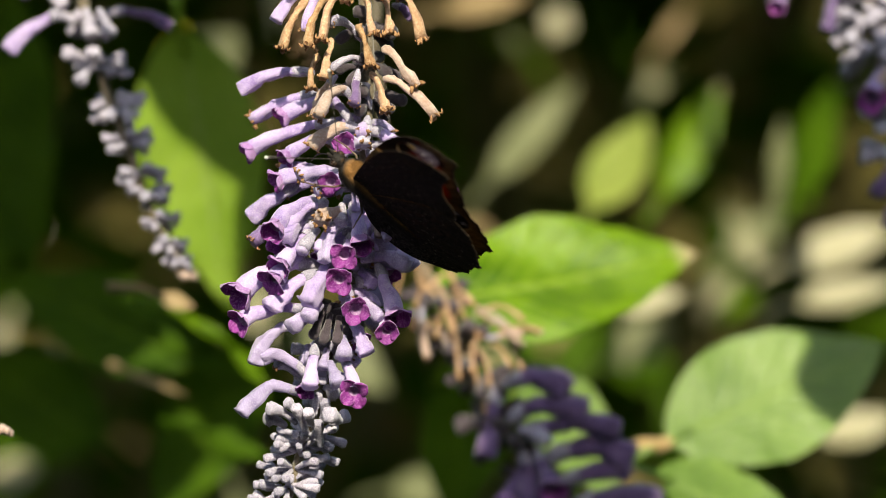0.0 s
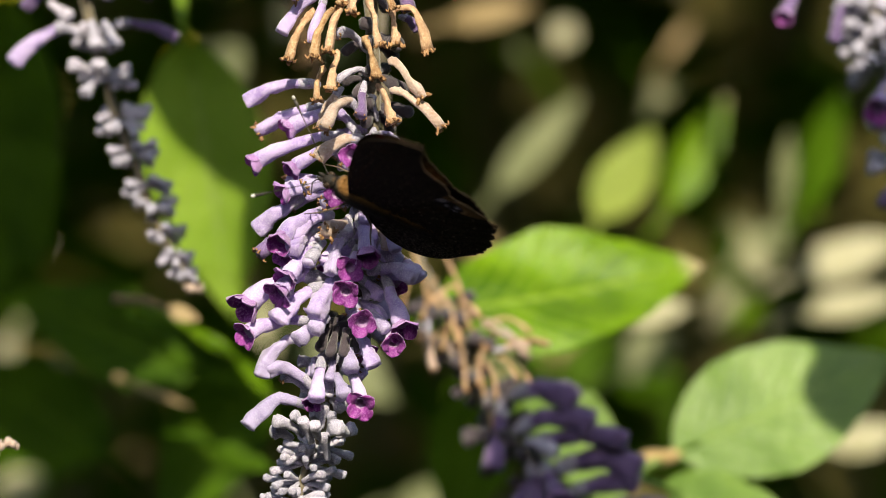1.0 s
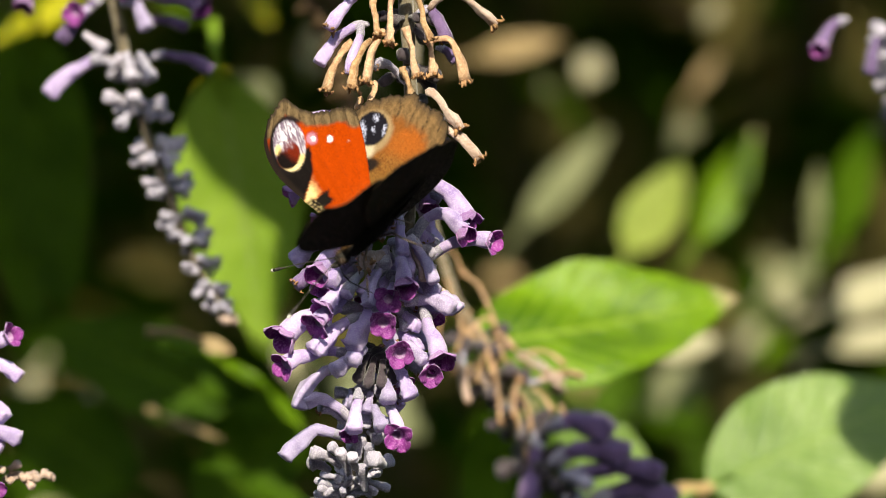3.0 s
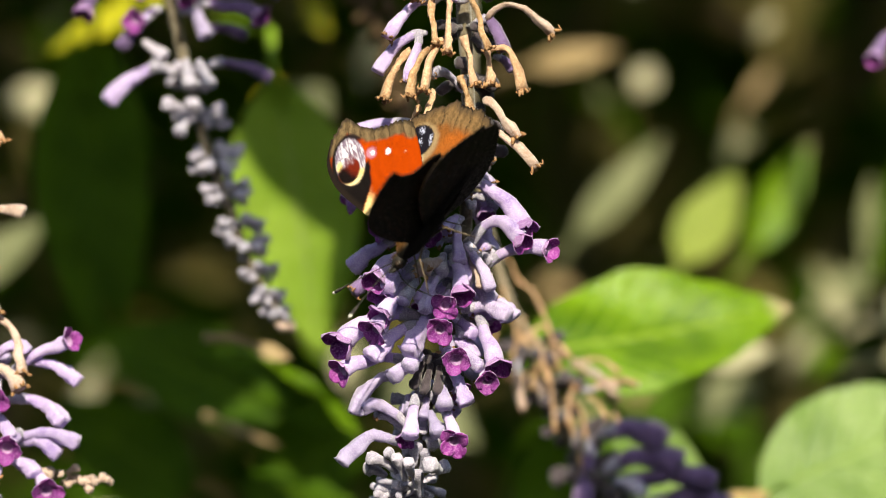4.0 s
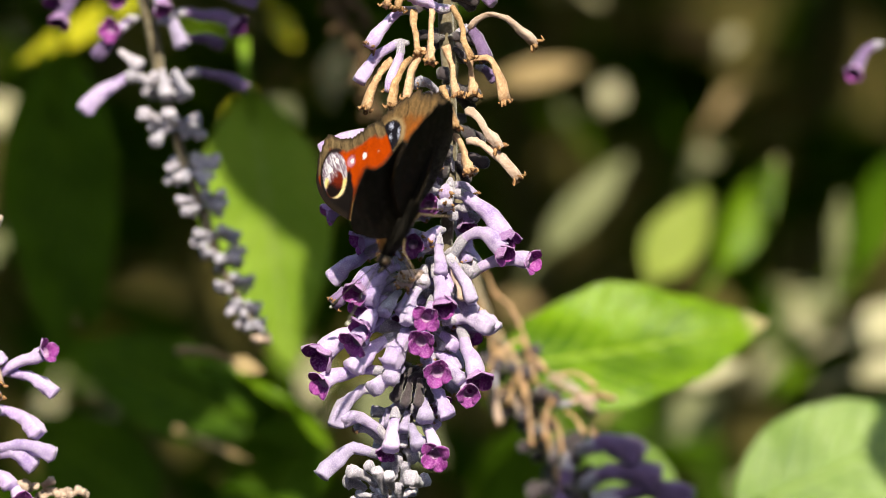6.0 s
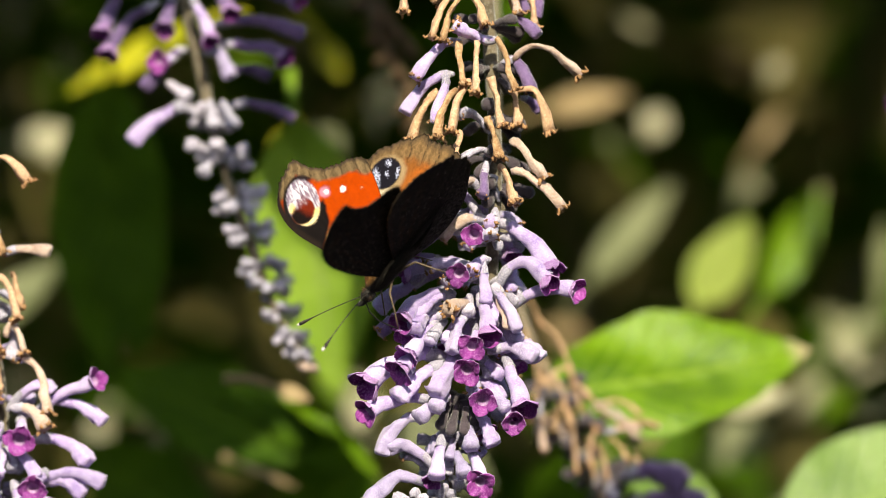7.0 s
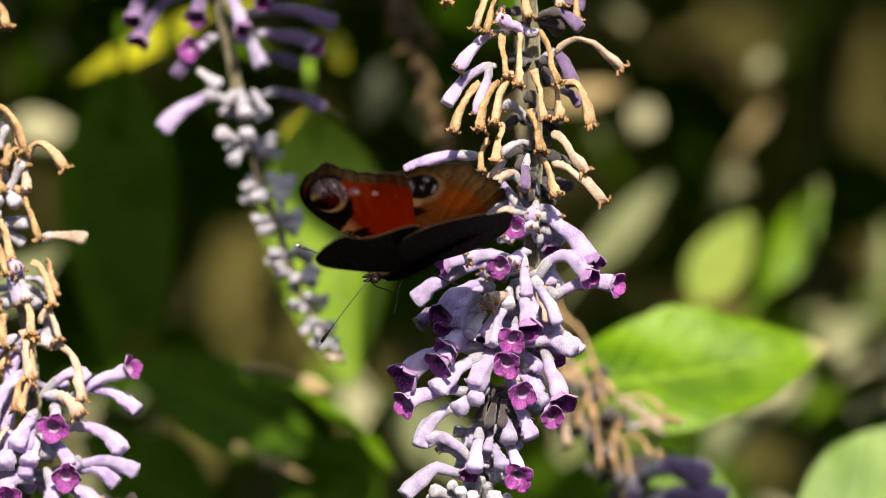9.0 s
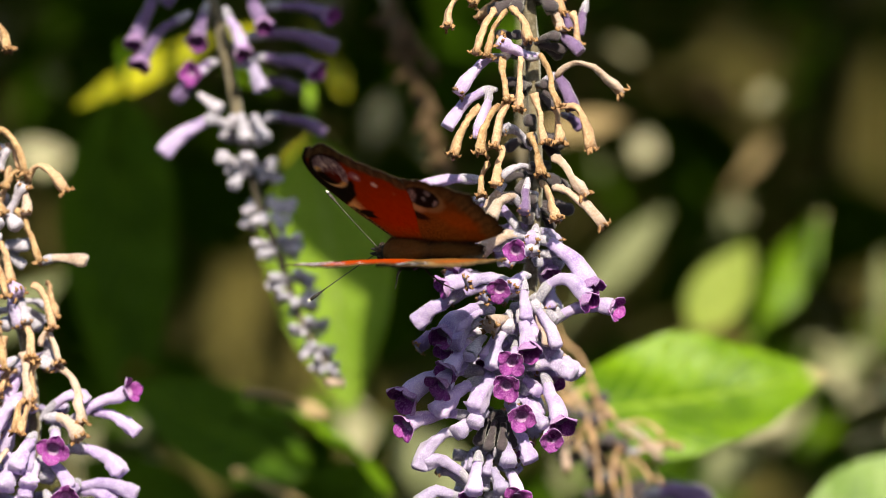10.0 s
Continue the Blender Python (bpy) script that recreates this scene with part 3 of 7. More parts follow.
floret(main_spike, "open", (1.7, -3.0, -5.4), (10.1, -6.0, -12.6), 2.0, 1.15)
floret(main_spike, "open", (1.4, -5.0, -16.2), (9.6, -8.0, -15.2), 3.6, 1.00)
floret(main_spike, "open", (3.8, -3.0, -20.2), (14.3, -6.0, -17.1), 1.2, 0.95)
floret(main_spike, "closed", (-3.9, -6.0, -13.0), (-11.5, -9.0, -13.3), 0.8, 0.90, tone=LILAC_GREY, mouth="spent")
floret(main_spike, "open", (-2.9, -6.0, -12.8), (-5.8, -12.0, -14.3), 0.0, 0.85, facing=(0, -1, -0.2))
floret(main_spike, "closed", (-0.9, -7.0, -11.8), (-3.8, -11.0, -14.1), 0.6, 0.90, mouth="spent")
floret(main_spike, "closed", (-1.5, -8.0, -12.8), (-1.0, -10.0, -19.2), 0.0, 0.95)
floret(main_spike, "closed", (-7.2, -6.0, -18.2), (-14.2, -10.0, -22.2), 1.4, 1.05, mouth="spent")
floret(main_spike, "open", (-9.0, -5.0, -20.0), (-15.0, -9.0, -24.6), 1.0, 0.90)
floret(main_spike, "faded", (-4.3, -7.0, -19.2), (-7.5, -12.0, -21.2), 0.0, 0.95, tone=DRY_PALE, facing=(0, -1, -0.2))
floret(main_spike, "closed", (-5.4, -6.0, -21.8), (-7.8, -9.0, -26.2), 0.2, 0.85)
floret(main_spike, "closed", (-9.4, -5.0, -22.6), (-14.8, -8.0, -27.6), 0.8, 0.90, tone=LILAC_GREY)
floret(main_spike, "bud", (-8.8, -8.0, -23.6), (-11.0, -11.0, -26.4), 0.4, 1.10, tone=LILAC_GREY)
floret(main_spike, "bud", (-6.3, -8.0, -23.6), (-5.1, -11.0, -27.5), 0.0, 1.20, tone=LILAC_GREY)
floret(main_spike, "open", (-1.9, -9.0, -18.6), (-0.6, -12.0, -24.1), 0.0, 1.15)
floret(main_spike, "closed", (0.9, -7.0, -16.8), (3.5, -9.0, -23.5), 0.4, 1.05, tone=DRY_PALE)
floret(main_spike, "bud", (2.2, -5.0, -24.4), (4.5, -7.0, -25.9), 0.2, 1.45, tone=LILAC_GREY)
floret(main_spike, "faded", (4.5, -4.0, -25.0), (6.9, -6.0, -27.9), 0.4, 0.80, tone=DRY_PALE)
floret(main_spike, "closed", (0.2, -6.0, -28.0), (7.5, -9.0, -28.9), 1.0, 1.00, tone=LILAC_GREY)
floret(main_spike, "open", (2.6, -6.0, -29.5), (5.3, -9.0, -37.0), 0.6, 1.15)
floret(main_spike, "open", (3.8, -5.0, -37.3), (3.9, -9.0, -40.4), 0.0, 1.00, facing=(0, -1, -0.2))
floret(main_spike, "open", (-2.5, -7.0, -24.0), (-3.5, -12.0, -27.1), 0.0, 0.95, facing=(0, -1, -0.2))
floret(main_spike, "open", (-3.4, -8.0, -28.0), (-4.4, -13.0, -31.2), 0.0, 1.05, facing=(0, -1, -0.2))
floret(main_spike, "open", (-3.6, -6.0, -33.8), (-1.5, -11.0, -36.6), 0.0, 1.05, facing=(0, -1, -0.2))
floret(main_spike, "bud", (0.0, -6.0, -35.1), (2.6, -8.0, -38.1), 0.3, 1.25, tone=LILAC_GREY)
floret(main_spike, "closed", (-2.2, -7.0, -38.9), (0.2, -9.0, -44.2), 0.4, 1.00)
floret(main_spike, "bud", (-4.0, -8.0, -41.5), (-3.6, -10.0, -44.8), 0.0, 1.45, tone=LILAC_GREY)
floret(main_spike, "open", (-9.0, -5.0, -28.8), (-21.1, -9.0, -33.0), 1.6, 1.35)
floret(main_spike, "closed", (-8.8, -7.0, -30.4), (-16.3, -10.0, -35.9), 0.6, 1.20)
floret(main_spike, "open", (-10.1, -6.0, -36.8), (-21.3, -9.0, -38.3), 1.0, 1.00)
floret(main_spike, "closed", (-6.0, -8.0, -28.8), (-9.8, -12.0, -35.1), 0.6, 1.25)
floret(main_spike, "bud", (-7.8, -9.0, -35.9), (-9.8, -12.0, -37.8), 0.2, 1.40, tone=LILAC_GREY)
floret(main_spike, "bud", (-9.0, -8.0, -37.5), (-12.7, -11.0, -39.6), 0.4, 1.45, tone=LILAC_GREY)
floret(main_spike, "bud", (-6.0, -7.0, -37.5), (-7.2, -9.0, -42.0), 0.0, 0.95, tone=SHADED_CALYX)
floret(main_spike, "bud", (-4.5, -7.0, -37.9), (-4.8, -9.0, -42.0), 0.0, 0.95, tone=SHADED_CALYX)
floret(main_spike, "bud", (-7.2, -6.0, -36.8), (-8.9, -8.0, -41.1), 0.0, 0.95, tone=SHADED_CALYX)
floret(main_spike, "bud", (-3.5, -6.0, -37.4), (-2.8, -7.0, -41.4), 0.0, 0.90, tone=SHADED_CALYX)
floret(main_spike, "closed", (-12.3, -5.0, -40.0), (-19.3, -8.0, -45.9), 2.2, 0.95, tone=LILAC_GREY)
floret(main_spike, "closed", (-10.7, -5.0, -48.2), (-17.9, -8.0, -45.1), 1.6, 0.85, tone=LILAC_GREY)
floret(main_spike, "closed", (-8.9, -8.0, -43.7), (-9.7, -11.0, -49.9), 0.0, 1.10)
floret(main_spike, "bud", (-6.7, -6.0, -43.7), (-7.3, -8.0, -46.8), 0.0, 1.00, tone=LILAC_GREY)
floret(main_spike, "bud", (-10.1, -4.0, -43.2), (-9.7, -6.0, -45.9), 0.0, 1.00, tone=LILAC_GREY)
floret(main_spike, "bud", (-6.1, -8.0, -46.0), (-4.8, -11.0, -49.5), 0.0, 1.30, tone=LILAC_GREY)
floret(main_spike, "open", (-3.4, -7.0, -45.7), (-2.0, -11.0, -50.9), 0.0, 1.05, facing=(0, -1, -0.2))
floret(main_spike, "closed", (-10.6, -5.0, -51.9), (-21.6, -9.0, -54.6), 2.8, 0.95, tone=LILAC_GREY)
floret(main_spike, "faded", (-10.2, -3.0, -49.8), (-15.7, -5.0, -46.2), 1.0, 0.80, tone=BUD)
floret(main_spike, "bud", (-12.1, -6.0, -56.7), (-16.7, -9.0, -54.1), 0.6, 1.15)
floret(main_spike, "bud", (-14.2, -4.0, -57.4), (-17.4, -6.0, -56.0), 0.4, 1.10)
floret(main_spike, "bud", (-11.4, -7.0, -56.3), (-13.7, -9.0, -52.9), 0.4, 0.90)
floret(main_spike, "bud", (-10.6, -8.0, -57.8), (-12.1, -11.0, -53.8), 0.0, 1.00)
floret(main_spike, "bud", (-9.4, -9.0, -56.9), (-10.0, -12.0, -54.6), 0.0, 1.00)
floret(main_spike, "bud", (-9.0, -5.0, -55.4), (-8.4, -6.0, -51.9), 0.0, 0.90)
floret(main_spike, "bud", (-7.7, -4.0, -56.5), (-7.0, -6.0, -53.1), 0.0, 0.90)
floret(main_spike, "bud", (-4.6, -8.0, -56.3), (-6.3, -12.0, -55.1), 0.2, 1.35)
floret(main_spike, "bud", (-6.2, -5.0, -56.9), (-3.4, -6.0, -55.5), 0.0, 1.20)
floret(main_spike, "bud", (-7.9, -5.0, -60.9), (-8.4, -8.0, -56.8), 0.0, 1.00)
bud_cluster(main_spike, (-10.0, 0.0, -59.4), 14, 2.9, 4.9, 40, 0.68, -0.05)
bud_cluster(main_spike, (-11.8, 0.0, -62.2), 17, 2.9, 5.1, 41, 0.68, -0.05)
bud_cluster(main_spike, (-13.0, 0.0, -65.4), 17, 2.9, 5.1, 42, 0.68, -0.05)
bud_cluster(main_spike, (-14.0, 0.0, -68.4), 17, 2.9, 4.9, 43, 0.68, -0.05)
bud_cluster(main_spike, (-15.4, 0.0, -72.2), 16, 2.9, 4.6, 44, 0.68, -0.05)
bud_cluster(main_spike, (-16.7, 0.0, -76.2), 15, 2.9, 4.1, 45, 0.68, -0.05)
bud_cluster(main_spike, (-17.9, 0.0, -80.2), 14, 2.9, 3.7, 46, 0.68, -0.05)
# Dark buds round the stem, coloured for the shaded gaps between florets.
bud_cluster(main_spike, (-0.9, 0.0, 30.1), 9, 4.0, 4.2, 60, 0.95, 0.30, SHADED_CALYX)
bud_cluster(main_spike, (0.3, 0.0, 22.1), 9, 4.0, 4.2, 61, 0.95, 0.30, SHADED_CALYX)
bud_cluster(main_spike, (0.5, 0.0, 13.6), 9, 4.0, 4.2, 62, 0.95, 0.30, SHADED_CALYX)
bud_cluster(main_spike, (0.6, 0.0, 6.1), 9, 4.0, 4.2, 63, 0.95, 0.30, SHADED_CALYX)
bud_cluster(main_spike, (0.5, 0.0, 1.0), 9, 4.0, 4.2, 64, 0.95, 0.30, SHADED_CALYX)
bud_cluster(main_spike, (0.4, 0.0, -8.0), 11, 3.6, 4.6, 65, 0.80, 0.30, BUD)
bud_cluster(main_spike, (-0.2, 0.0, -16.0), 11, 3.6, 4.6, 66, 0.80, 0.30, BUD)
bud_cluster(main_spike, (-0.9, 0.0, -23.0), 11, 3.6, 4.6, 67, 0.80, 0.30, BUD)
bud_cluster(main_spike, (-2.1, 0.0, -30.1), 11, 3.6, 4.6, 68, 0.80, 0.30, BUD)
bud_cluster(main_spike, (-4.6, -0.5, -37.9), 13, 1.5, 2.6, 69, 1.50, 0.10, SHADED_CALYX)
bud_cluster(main_spike, (-6.6, 0.0, -45.1), 12, 4.0, 4.2, 70, 0.95, 0.30)
bud_cluster(main_spike, (-7.6, 0.0, -50.1), 12, 4.0, 4.2, 71, 0.95, 0.30)
floret(main_spike, "closed", (1.4, -2.0, -4.2), (5.0, -3.5, -6.1), 1.1, 0.81, tone=LILAC_GREY, mouth="spent")
floret(main_spike, "closed", (0.3, -4.0, -4.2), (-0.3, -9.4, -5.9), 0.4, 0.86, mouth="spent")
floret(main_spike, "closed", (-0.6, -2.1, -8.2), (-4.3, -3.5, -9.8), 0.6, 0.77, tone=LILAC_GREY, mouth="spent")
floret(main_spike, "open", (0.9, -0.4, -8.2), (3.2, 0.2, -9.7), 1.0, 0.94)
floret(main_spike, "closed", (-1.0, -1.4, -12.2), (-5.4, -2.9, -16.2), 0.2, 0.85, tone=LILAC_GREY, mouth="spent")
floret(main_spike, "closed", (0.5, -1.2, -15.7), (3.5, -2.5, -17.6), 1.0, 0.78, mouth="spent")
floret(main_spike, "closed", (-1.2, -0.4, -19.2), (-3.5, 0.4, -20.6), 0.3, 0.77, tone=LILAC_GREY)
floret(main_spike, "closed", (-0.5, -4.0, -19.2), (-0.2, -9.4, -22.7), 1.1, 0.90)
floret(main_spike, "open", (-2.4, -2.6, -23.2), (-7.1, -4.0, -26.9), 0.8, 0.93)
floret(main_spike, "open", (-0.3, -0.9, -23.2), (3.2, -1.8, -26.2), 0.7, 0.86)
floret(main_spike, "closed", (-2.8, -1.6, -26.2), (-7.7, -3.3, -29.4), 0.9, 0.87, tone=LILAC_GREY)
floret(main_spike, "closed", (-0.8, -1.5, -26.2), (2.1, -3.2, -28.9), 0.9, 0.86, mouth="spent")
floret(main_spike, "open", (-0.5, -2.2, -26.2), (4.1, -3.5, -30.2), 0.8, 0.91)
floret(main_spike, "closed", (-1.5, -3.4, -29.7), (1.5, -6.2, -32.1), 0.2, 0.91)
floret(main_spike, "closed", (-3.2, -4.0, -33.2), (-3.2, -9.5, -35.2), 0.9, 0.94, tone=LILAC_GREY, mouth="spent")
floret(main_spike, "closed", (-2.2, -3.1, -33.2), (1.7, -5.3, -36.4), 1.0, 0.86)
floret(main_spike, "open", (-4.6, -2.5, -39.7), (-1.6, -3.9, -41.9), 0.4, 0.85)
floret(main_spike, "closed", (-4.6, -3.4, -39.7), (-1.6, -6.3, -41.9), 0.3, 0.84, mouth="spent")
floret(main_spike, "closed", (-5.2, -1.2, -43.3), (-1.2, -2.5, -45.0), 0.6, 0.75, tone=LILAC_GREY, mouth="spent")
floret(main_spike, "closed", (-5.2, -0.7, -43.3), (-1.5, -0.9, -46.4), 0.6, 0.75)
floret(main_spike, "closed", (-7.1, -2.0, -43.3), (-10.8, -3.5, -46.2), 1.0, 0.76, tone=LILAC_GREY)
floret(main_spike, "open", (-7.8, -3.4, -47.7), (-10.3, -6.6, -50.4), 0.7, 0.82)
floret(main_spike, "closed", (-6.2, -2.8, -47.7), (-2.3, -4.4, -50.0), 0.3, 0.85, tone=LILAC_GREY)
floret(main_spike, "closed", (1.1, 5.0, -10.0), (5.3, 9.0, -18.0), 1.0, 1.00)
floret(main_spike, "closed", (0.7, 6.0, -20.0), (-3.8, 10.0, -24.1), 1.0, 1.00)
floret(main_spike, "closed", (-0.8, 6.0, -26.1), (-8.8, 10.0, -28.2), 1.2, 1.00, tone=LILAC_GREY)
floret(main_spike, "closed", (0.2, 6.0, -28.1), (2.3, 9.0, -36.2), 0.8, 1.00)
floret(main_spike, "closed", (-3.8, 6.0, -36.2), (2.3, 8.0, -40.3), 1.0, 1.00, tone=LILAC_GREY, mouth="spent")
floret(main_spike, "closed", (0.6, 5.0, -6.9), (-5.9, 9.0, -7.9), 1.2, 1.00, mouth="spent")
floret(main_spike, "closed", (-3.8, 5.0, -41.2), (-8.8, 7.0, -44.3), 0.8, 1.00, tone=LILAC_GREY)
floret(main_spike, "closed", (0.7, 2.0, -4.0), (-7.0, 4.0, -5.2), 1.4, 0.90)
floret(main_spike, "closed", (-0.4, 2.0, -16.0), (-8.9, 4.0, -16.9), 1.4, 0.90, mouth="spent")
# Florets and buds above the view, added for the shade they cast.
floret(main_spike, "dry", (-0.1, -3.0, 38.0), (4.8, 1.0, 32.2), 1.4, 1.00)
floret(main_spike, "dry", (-2.4, 3.0, 39.7), (-9.9, 2.0, 33.6), 1.4, 1.00)
floret(main_spike, "dry", (-0.1, -1.0, 40.9), (5.2, -1.0, 34.9), 1.4, 1.00)
floret(main_spike, "dry", (-2.4, 2.0, 42.5), (-11.2, -7.0, 35.9), 1.4, 1.00)
floret(main_spike, "dry", (-0.1, -1.0, 43.7), (6.2, 0.0, 37.8), 1.4, 1.00)
floret(main_spike, "dry", (-2.6, -5.0, 44.8), (-7.9, -5.0, 38.8), 1.4, 1.00)
floret(main_spike, "dry", (-0.1, -2.0, 46.4), (9.1, 6.0, 41.0), 1.4, 1.00)
floret(main_spike, "dry", (-2.6, -6.0, 47.5), (-7.9, -7.0, 41.5), 1.4, 1.00)
floret(main_spike, "dry", (-0.1, 2.0, 49.5), (8.1, 3.0, 43.6), 1.4, 1.00)
floret(main_spike, "dry", (-2.6, -3.0, 50.6), (-7.0, 2.0, 44.9), 1.4, 1.00)
floret(main_spike, "dry", (-0.1, 1.0, 52.3), (5.9, 4.0, 46.5), 1.4, 1.00)
floret(main_spike, "dry", (-2.6, -6.0, 53.1), (-7.8, -8.0, 47.0), 1.4, 1.00)
floret(main_spike, "dry", (-0.1, -1.0, 54.9), (7.2, -3.0, 48.8), 1.4, 1.00)
floret(main_spike, "dry", (-2.5, 3.0, 56.7), (-7.7, -5.0, 50.0), 1.4, 1.00)
floret(main_spike, "dry", (-0.1, 0.0, 57.8), (8.0, -6.0, 51.4), 1.4, 1.00)
floret(main_spike, "dry", (-2.6, 0.0, 59.2), (-7.8, 2.0, 53.3), 1.4, 1.00)
bud_cluster(main_spike, (-1.4, 0.0, 39.1), 10, 4.0, 4.4, 230, 1.10, 0.30, SHADED_CALYX)
bud_cluster(main_spike, (-1.9, 0.0, 45.2), 10, 4.0, 4.4, 231, 1.10, 0.30, SHADED_CALYX)
bud_cluster(main_spike, (-2.3, 0.0, 51.2), 10, 4.0, 4.4, 232, 1.10, 0.30, SHADED_CALYX)
bud_cluster(main_spike, (-2.7, 0.0, 57.2), 10, 4.0, 4.4, 233, 1.10, 0.30, SHADED_CALYX)
floret(main_spike, "open", (-9.6, -5.0, -23.2), (-14.3, -12.0, -28.5), 0.6, 1.05, facing=(-0.7, -0.5, -0.45))
floret(main_spike, "open", (-10.6, -5.0, -26.8), (-15.5, -12.0, -31.1), 0.6, 1.10, facing=(-0.7, -0.5, -0.45))
floret(main_spike, "closed", (-10.2, -5.0, -20.6), (-13.5, -12.0, -24.0), 0.6, 0.95)


old_spike = thing("flower_spike", "old dark brown withered flower spike", "flower spike", "hanging flower spikes", (-0.0145, 0.14, 1.2462))
stem(old_spike, [(8.2, 0.0, -24.3), (4.7, 0.0, -17.4), (1.8, 0.0, -8.1), (-1.2, 0.0, 1.1), (-5.3, 0.0, 11.5), (-9.4, 0.0, 24.3)], [0.5, 0.6, 0.7, 0.8, 0.9, 1])
floret(old_spike, "dry", (-3.9, -2.0, 14.9), (-7.4, -4.0, 9.7), 0.9, 1.60, tone=DRY_DARK)
floret(old_spike, "dry", (-2.9, -2.0, 11.4), (-4.2, -4.0, 6.2), 0.9, 1.60, tone=DRY_DARK)
floret(old_spike, "dry", (-2.2, -2.0, 9.1), (0.1, -4.0, 3.9), 0.9, 1.60, tone=DRY_DARK)
floret(old_spike, "dry", (-0.7, -2.0, 4.5), (-2.1, -4.0, -0.7), 0.9, 1.60, tone=DRY_DARK)
floret(old_spike, "dry", (0.3, -2.0, 1.0), (0.8, -4.0, -4.1), 0.9, 1.60, tone=DRY_DARK)
floret(old_spike, "dry", (1.7, -2.0, -3.6), (3.7, -4.0, -8.7), 0.9, 1.60, tone=DRY_DARK)
floret(old_spike, "dry", (2.4, -2.0, -5.9), (2.0, -4.0, -11.1), 0.9, 1.60, tone=DRY_DARK)
floret(old_spike, "dry", (3.3, -2.0, -8.8), (3.9, -4.0, -13.9), 0.9, 1.60, tone=DRY_DARK)
floret(old_spike, "dry", (4.5, -2.0, -12.8), (4.6, -4.0, -18.0), 0.9, 1.60, tone=DRY_DARK)
floret(old_spike, "dry", (5.7, -2.0, -16.9), (6.7, -4.0, -22.0), 0.9, 1.60, tone=DRY_DARK)
floret(old_spike, "dry", (-1.8, -2.0, 8.0), (-4.3, -4.0, 2.8), 0.9, 1.60, tone=DRY_DARK)
floret(old_spike, "dry", (-1.1, -2.0, 5.7), (3.4, -4.0, 0.5), 0.9, 1.60, tone=DRY_DARK)


front_spike = thing("flower_spike", "lilac buddleia spike with curled withered florets above open ones", "flower spike", "hanging flower spikes", (-0.0846, 0.015, 1.1913))
stem(front_spike, [(-3.0, 0.0, -54.6), (-1.6, 0.0, -39.3), (-0.9, 0.0, -29.0), (-0.0, 0.0, -15.7), (-1.5, 0.0, -3.5), (-3.6, 0.0, 5.7), (-7.3, 0.0, 16.9), (-10.7, 0.0, 28.1), (-12.9, 0.0, 39.3), (-14.0, 0.0, 51.6), (-15.2, 0.0, 68.0), (-17.2, 0.0, 84.3)], [0.7, 0.9, 1, 1.1, 1.1, 1.1, 1.1, 1.1, 1.15, 1.2, 1.2, 1.3])
floret(front_spike, "dry", (-11.9, -2.0, 53.4), (-5.5, -5.0, 51.7), 2.6, 0.90)
floret(front_spike, "dry", (-13.2, -4.0, 54.5), (-10.0, -7.0, 40.7), 0.6, 1.10)
floret(front_spike, "dry", (-11.2, -5.0, 50.4), (-8.9, -8.0, 39.9), 0.4, 1.00)
floret(front_spike, "dry", (-9.3, -5.0, 40.7), (-8.4, -8.0, 35.3), 0.0, 0.90)
floret(front_spike, "faded", (-9.1, -4.0, 37.2), (-7.7, -6.0, 33.9), 0.0, 0.80, tone=BUD)
floret(front_spike, "dry", (-5.3, -3.0, 34.6), (-2.9, -4.0, 30.4), 1.0, 0.90)
floret(front_spike, "dry", (-2.9, -4.0, 30.0), (-5.8, -6.0, 27.0), 0.4, 0.90)
floret(front_spike, "faded", (-5.5, -3.0, 34.0), (-7.4, -4.0, 30.3), 0.2, 0.80, tone=BUD)
floret(front_spike, "dry", (-14.1, -5.0, 38.2), (-9.8, -8.0, 32.2), 0.8, 1.00)
floret(front_spike, "dry", (-13.8, -6.0, 31.0), (-10.9, -9.0, 24.7), 0.8, 1.00)
floret(front_spike, "dry", (-11.9, -6.0, 26.5), (-9.6, -9.0, 17.2), 0.4, 1.00)
floret(front_spike, "dry", (-10.0, -4.0, 27.8), (-5.7, -7.0, 22.3), 1.0, 1.00)
floret(front_spike, "faded", (-5.3, -3.0, 21.8), (-2.4, -5.0, 27.9), 0.2, 0.90, tone=BUD)
floret(front_spike, "bud", (-9.1, -5.0, 22.9), (-6.9, -7.0, 20.3), 0.0, 1.30)
floret(front_spike, "bud", (-6.3, -4.0, 23.2), (-3.5, -6.0, 20.3), 0.0, 1.30)
floret(front_spike, "dry", (-10.5, -7.0, 17.2), (-10.1, -9.0, 9.7), 0.0, 1.00)
floret(front_spike, "dry", (-7.3, -6.0, 15.6), (-5.0, -9.0, 7.5), 0.6, 1.00)
floret(front_spike, "closed", (-9.7, -7.0, 14.3), (-7.5, -10.0, 2.9), 0.0, 1.00, mouth="spent")
floret(front_spike, "closed", (-5.5, -5.0, 8.9), (-2.5, -7.0, 2.2), 0.8, 0.90, tone=LILAC_GREY, mouth="spent")
floret(front_spike, "dry", (-10.9, -5.0, 4.6), (-14.1, -8.0, -3.5), 0.6, 1.00)
floret(front_spike, "dry", (-6.8, -6.0, 2.6), (-5.1, -9.0, -5.6), 0.0, 1.00)
floret(front_spike, "dry", (-2.9, -6.0, 3.5), (-0.3, -9.0, -3.2), 0.8, 1.00)
floret(front_spike, "dry", (-1.8, -7.0, -2.4), (-0.8, -9.0, -11.1), 0.0, 1.20, tone=DRY_PALE)
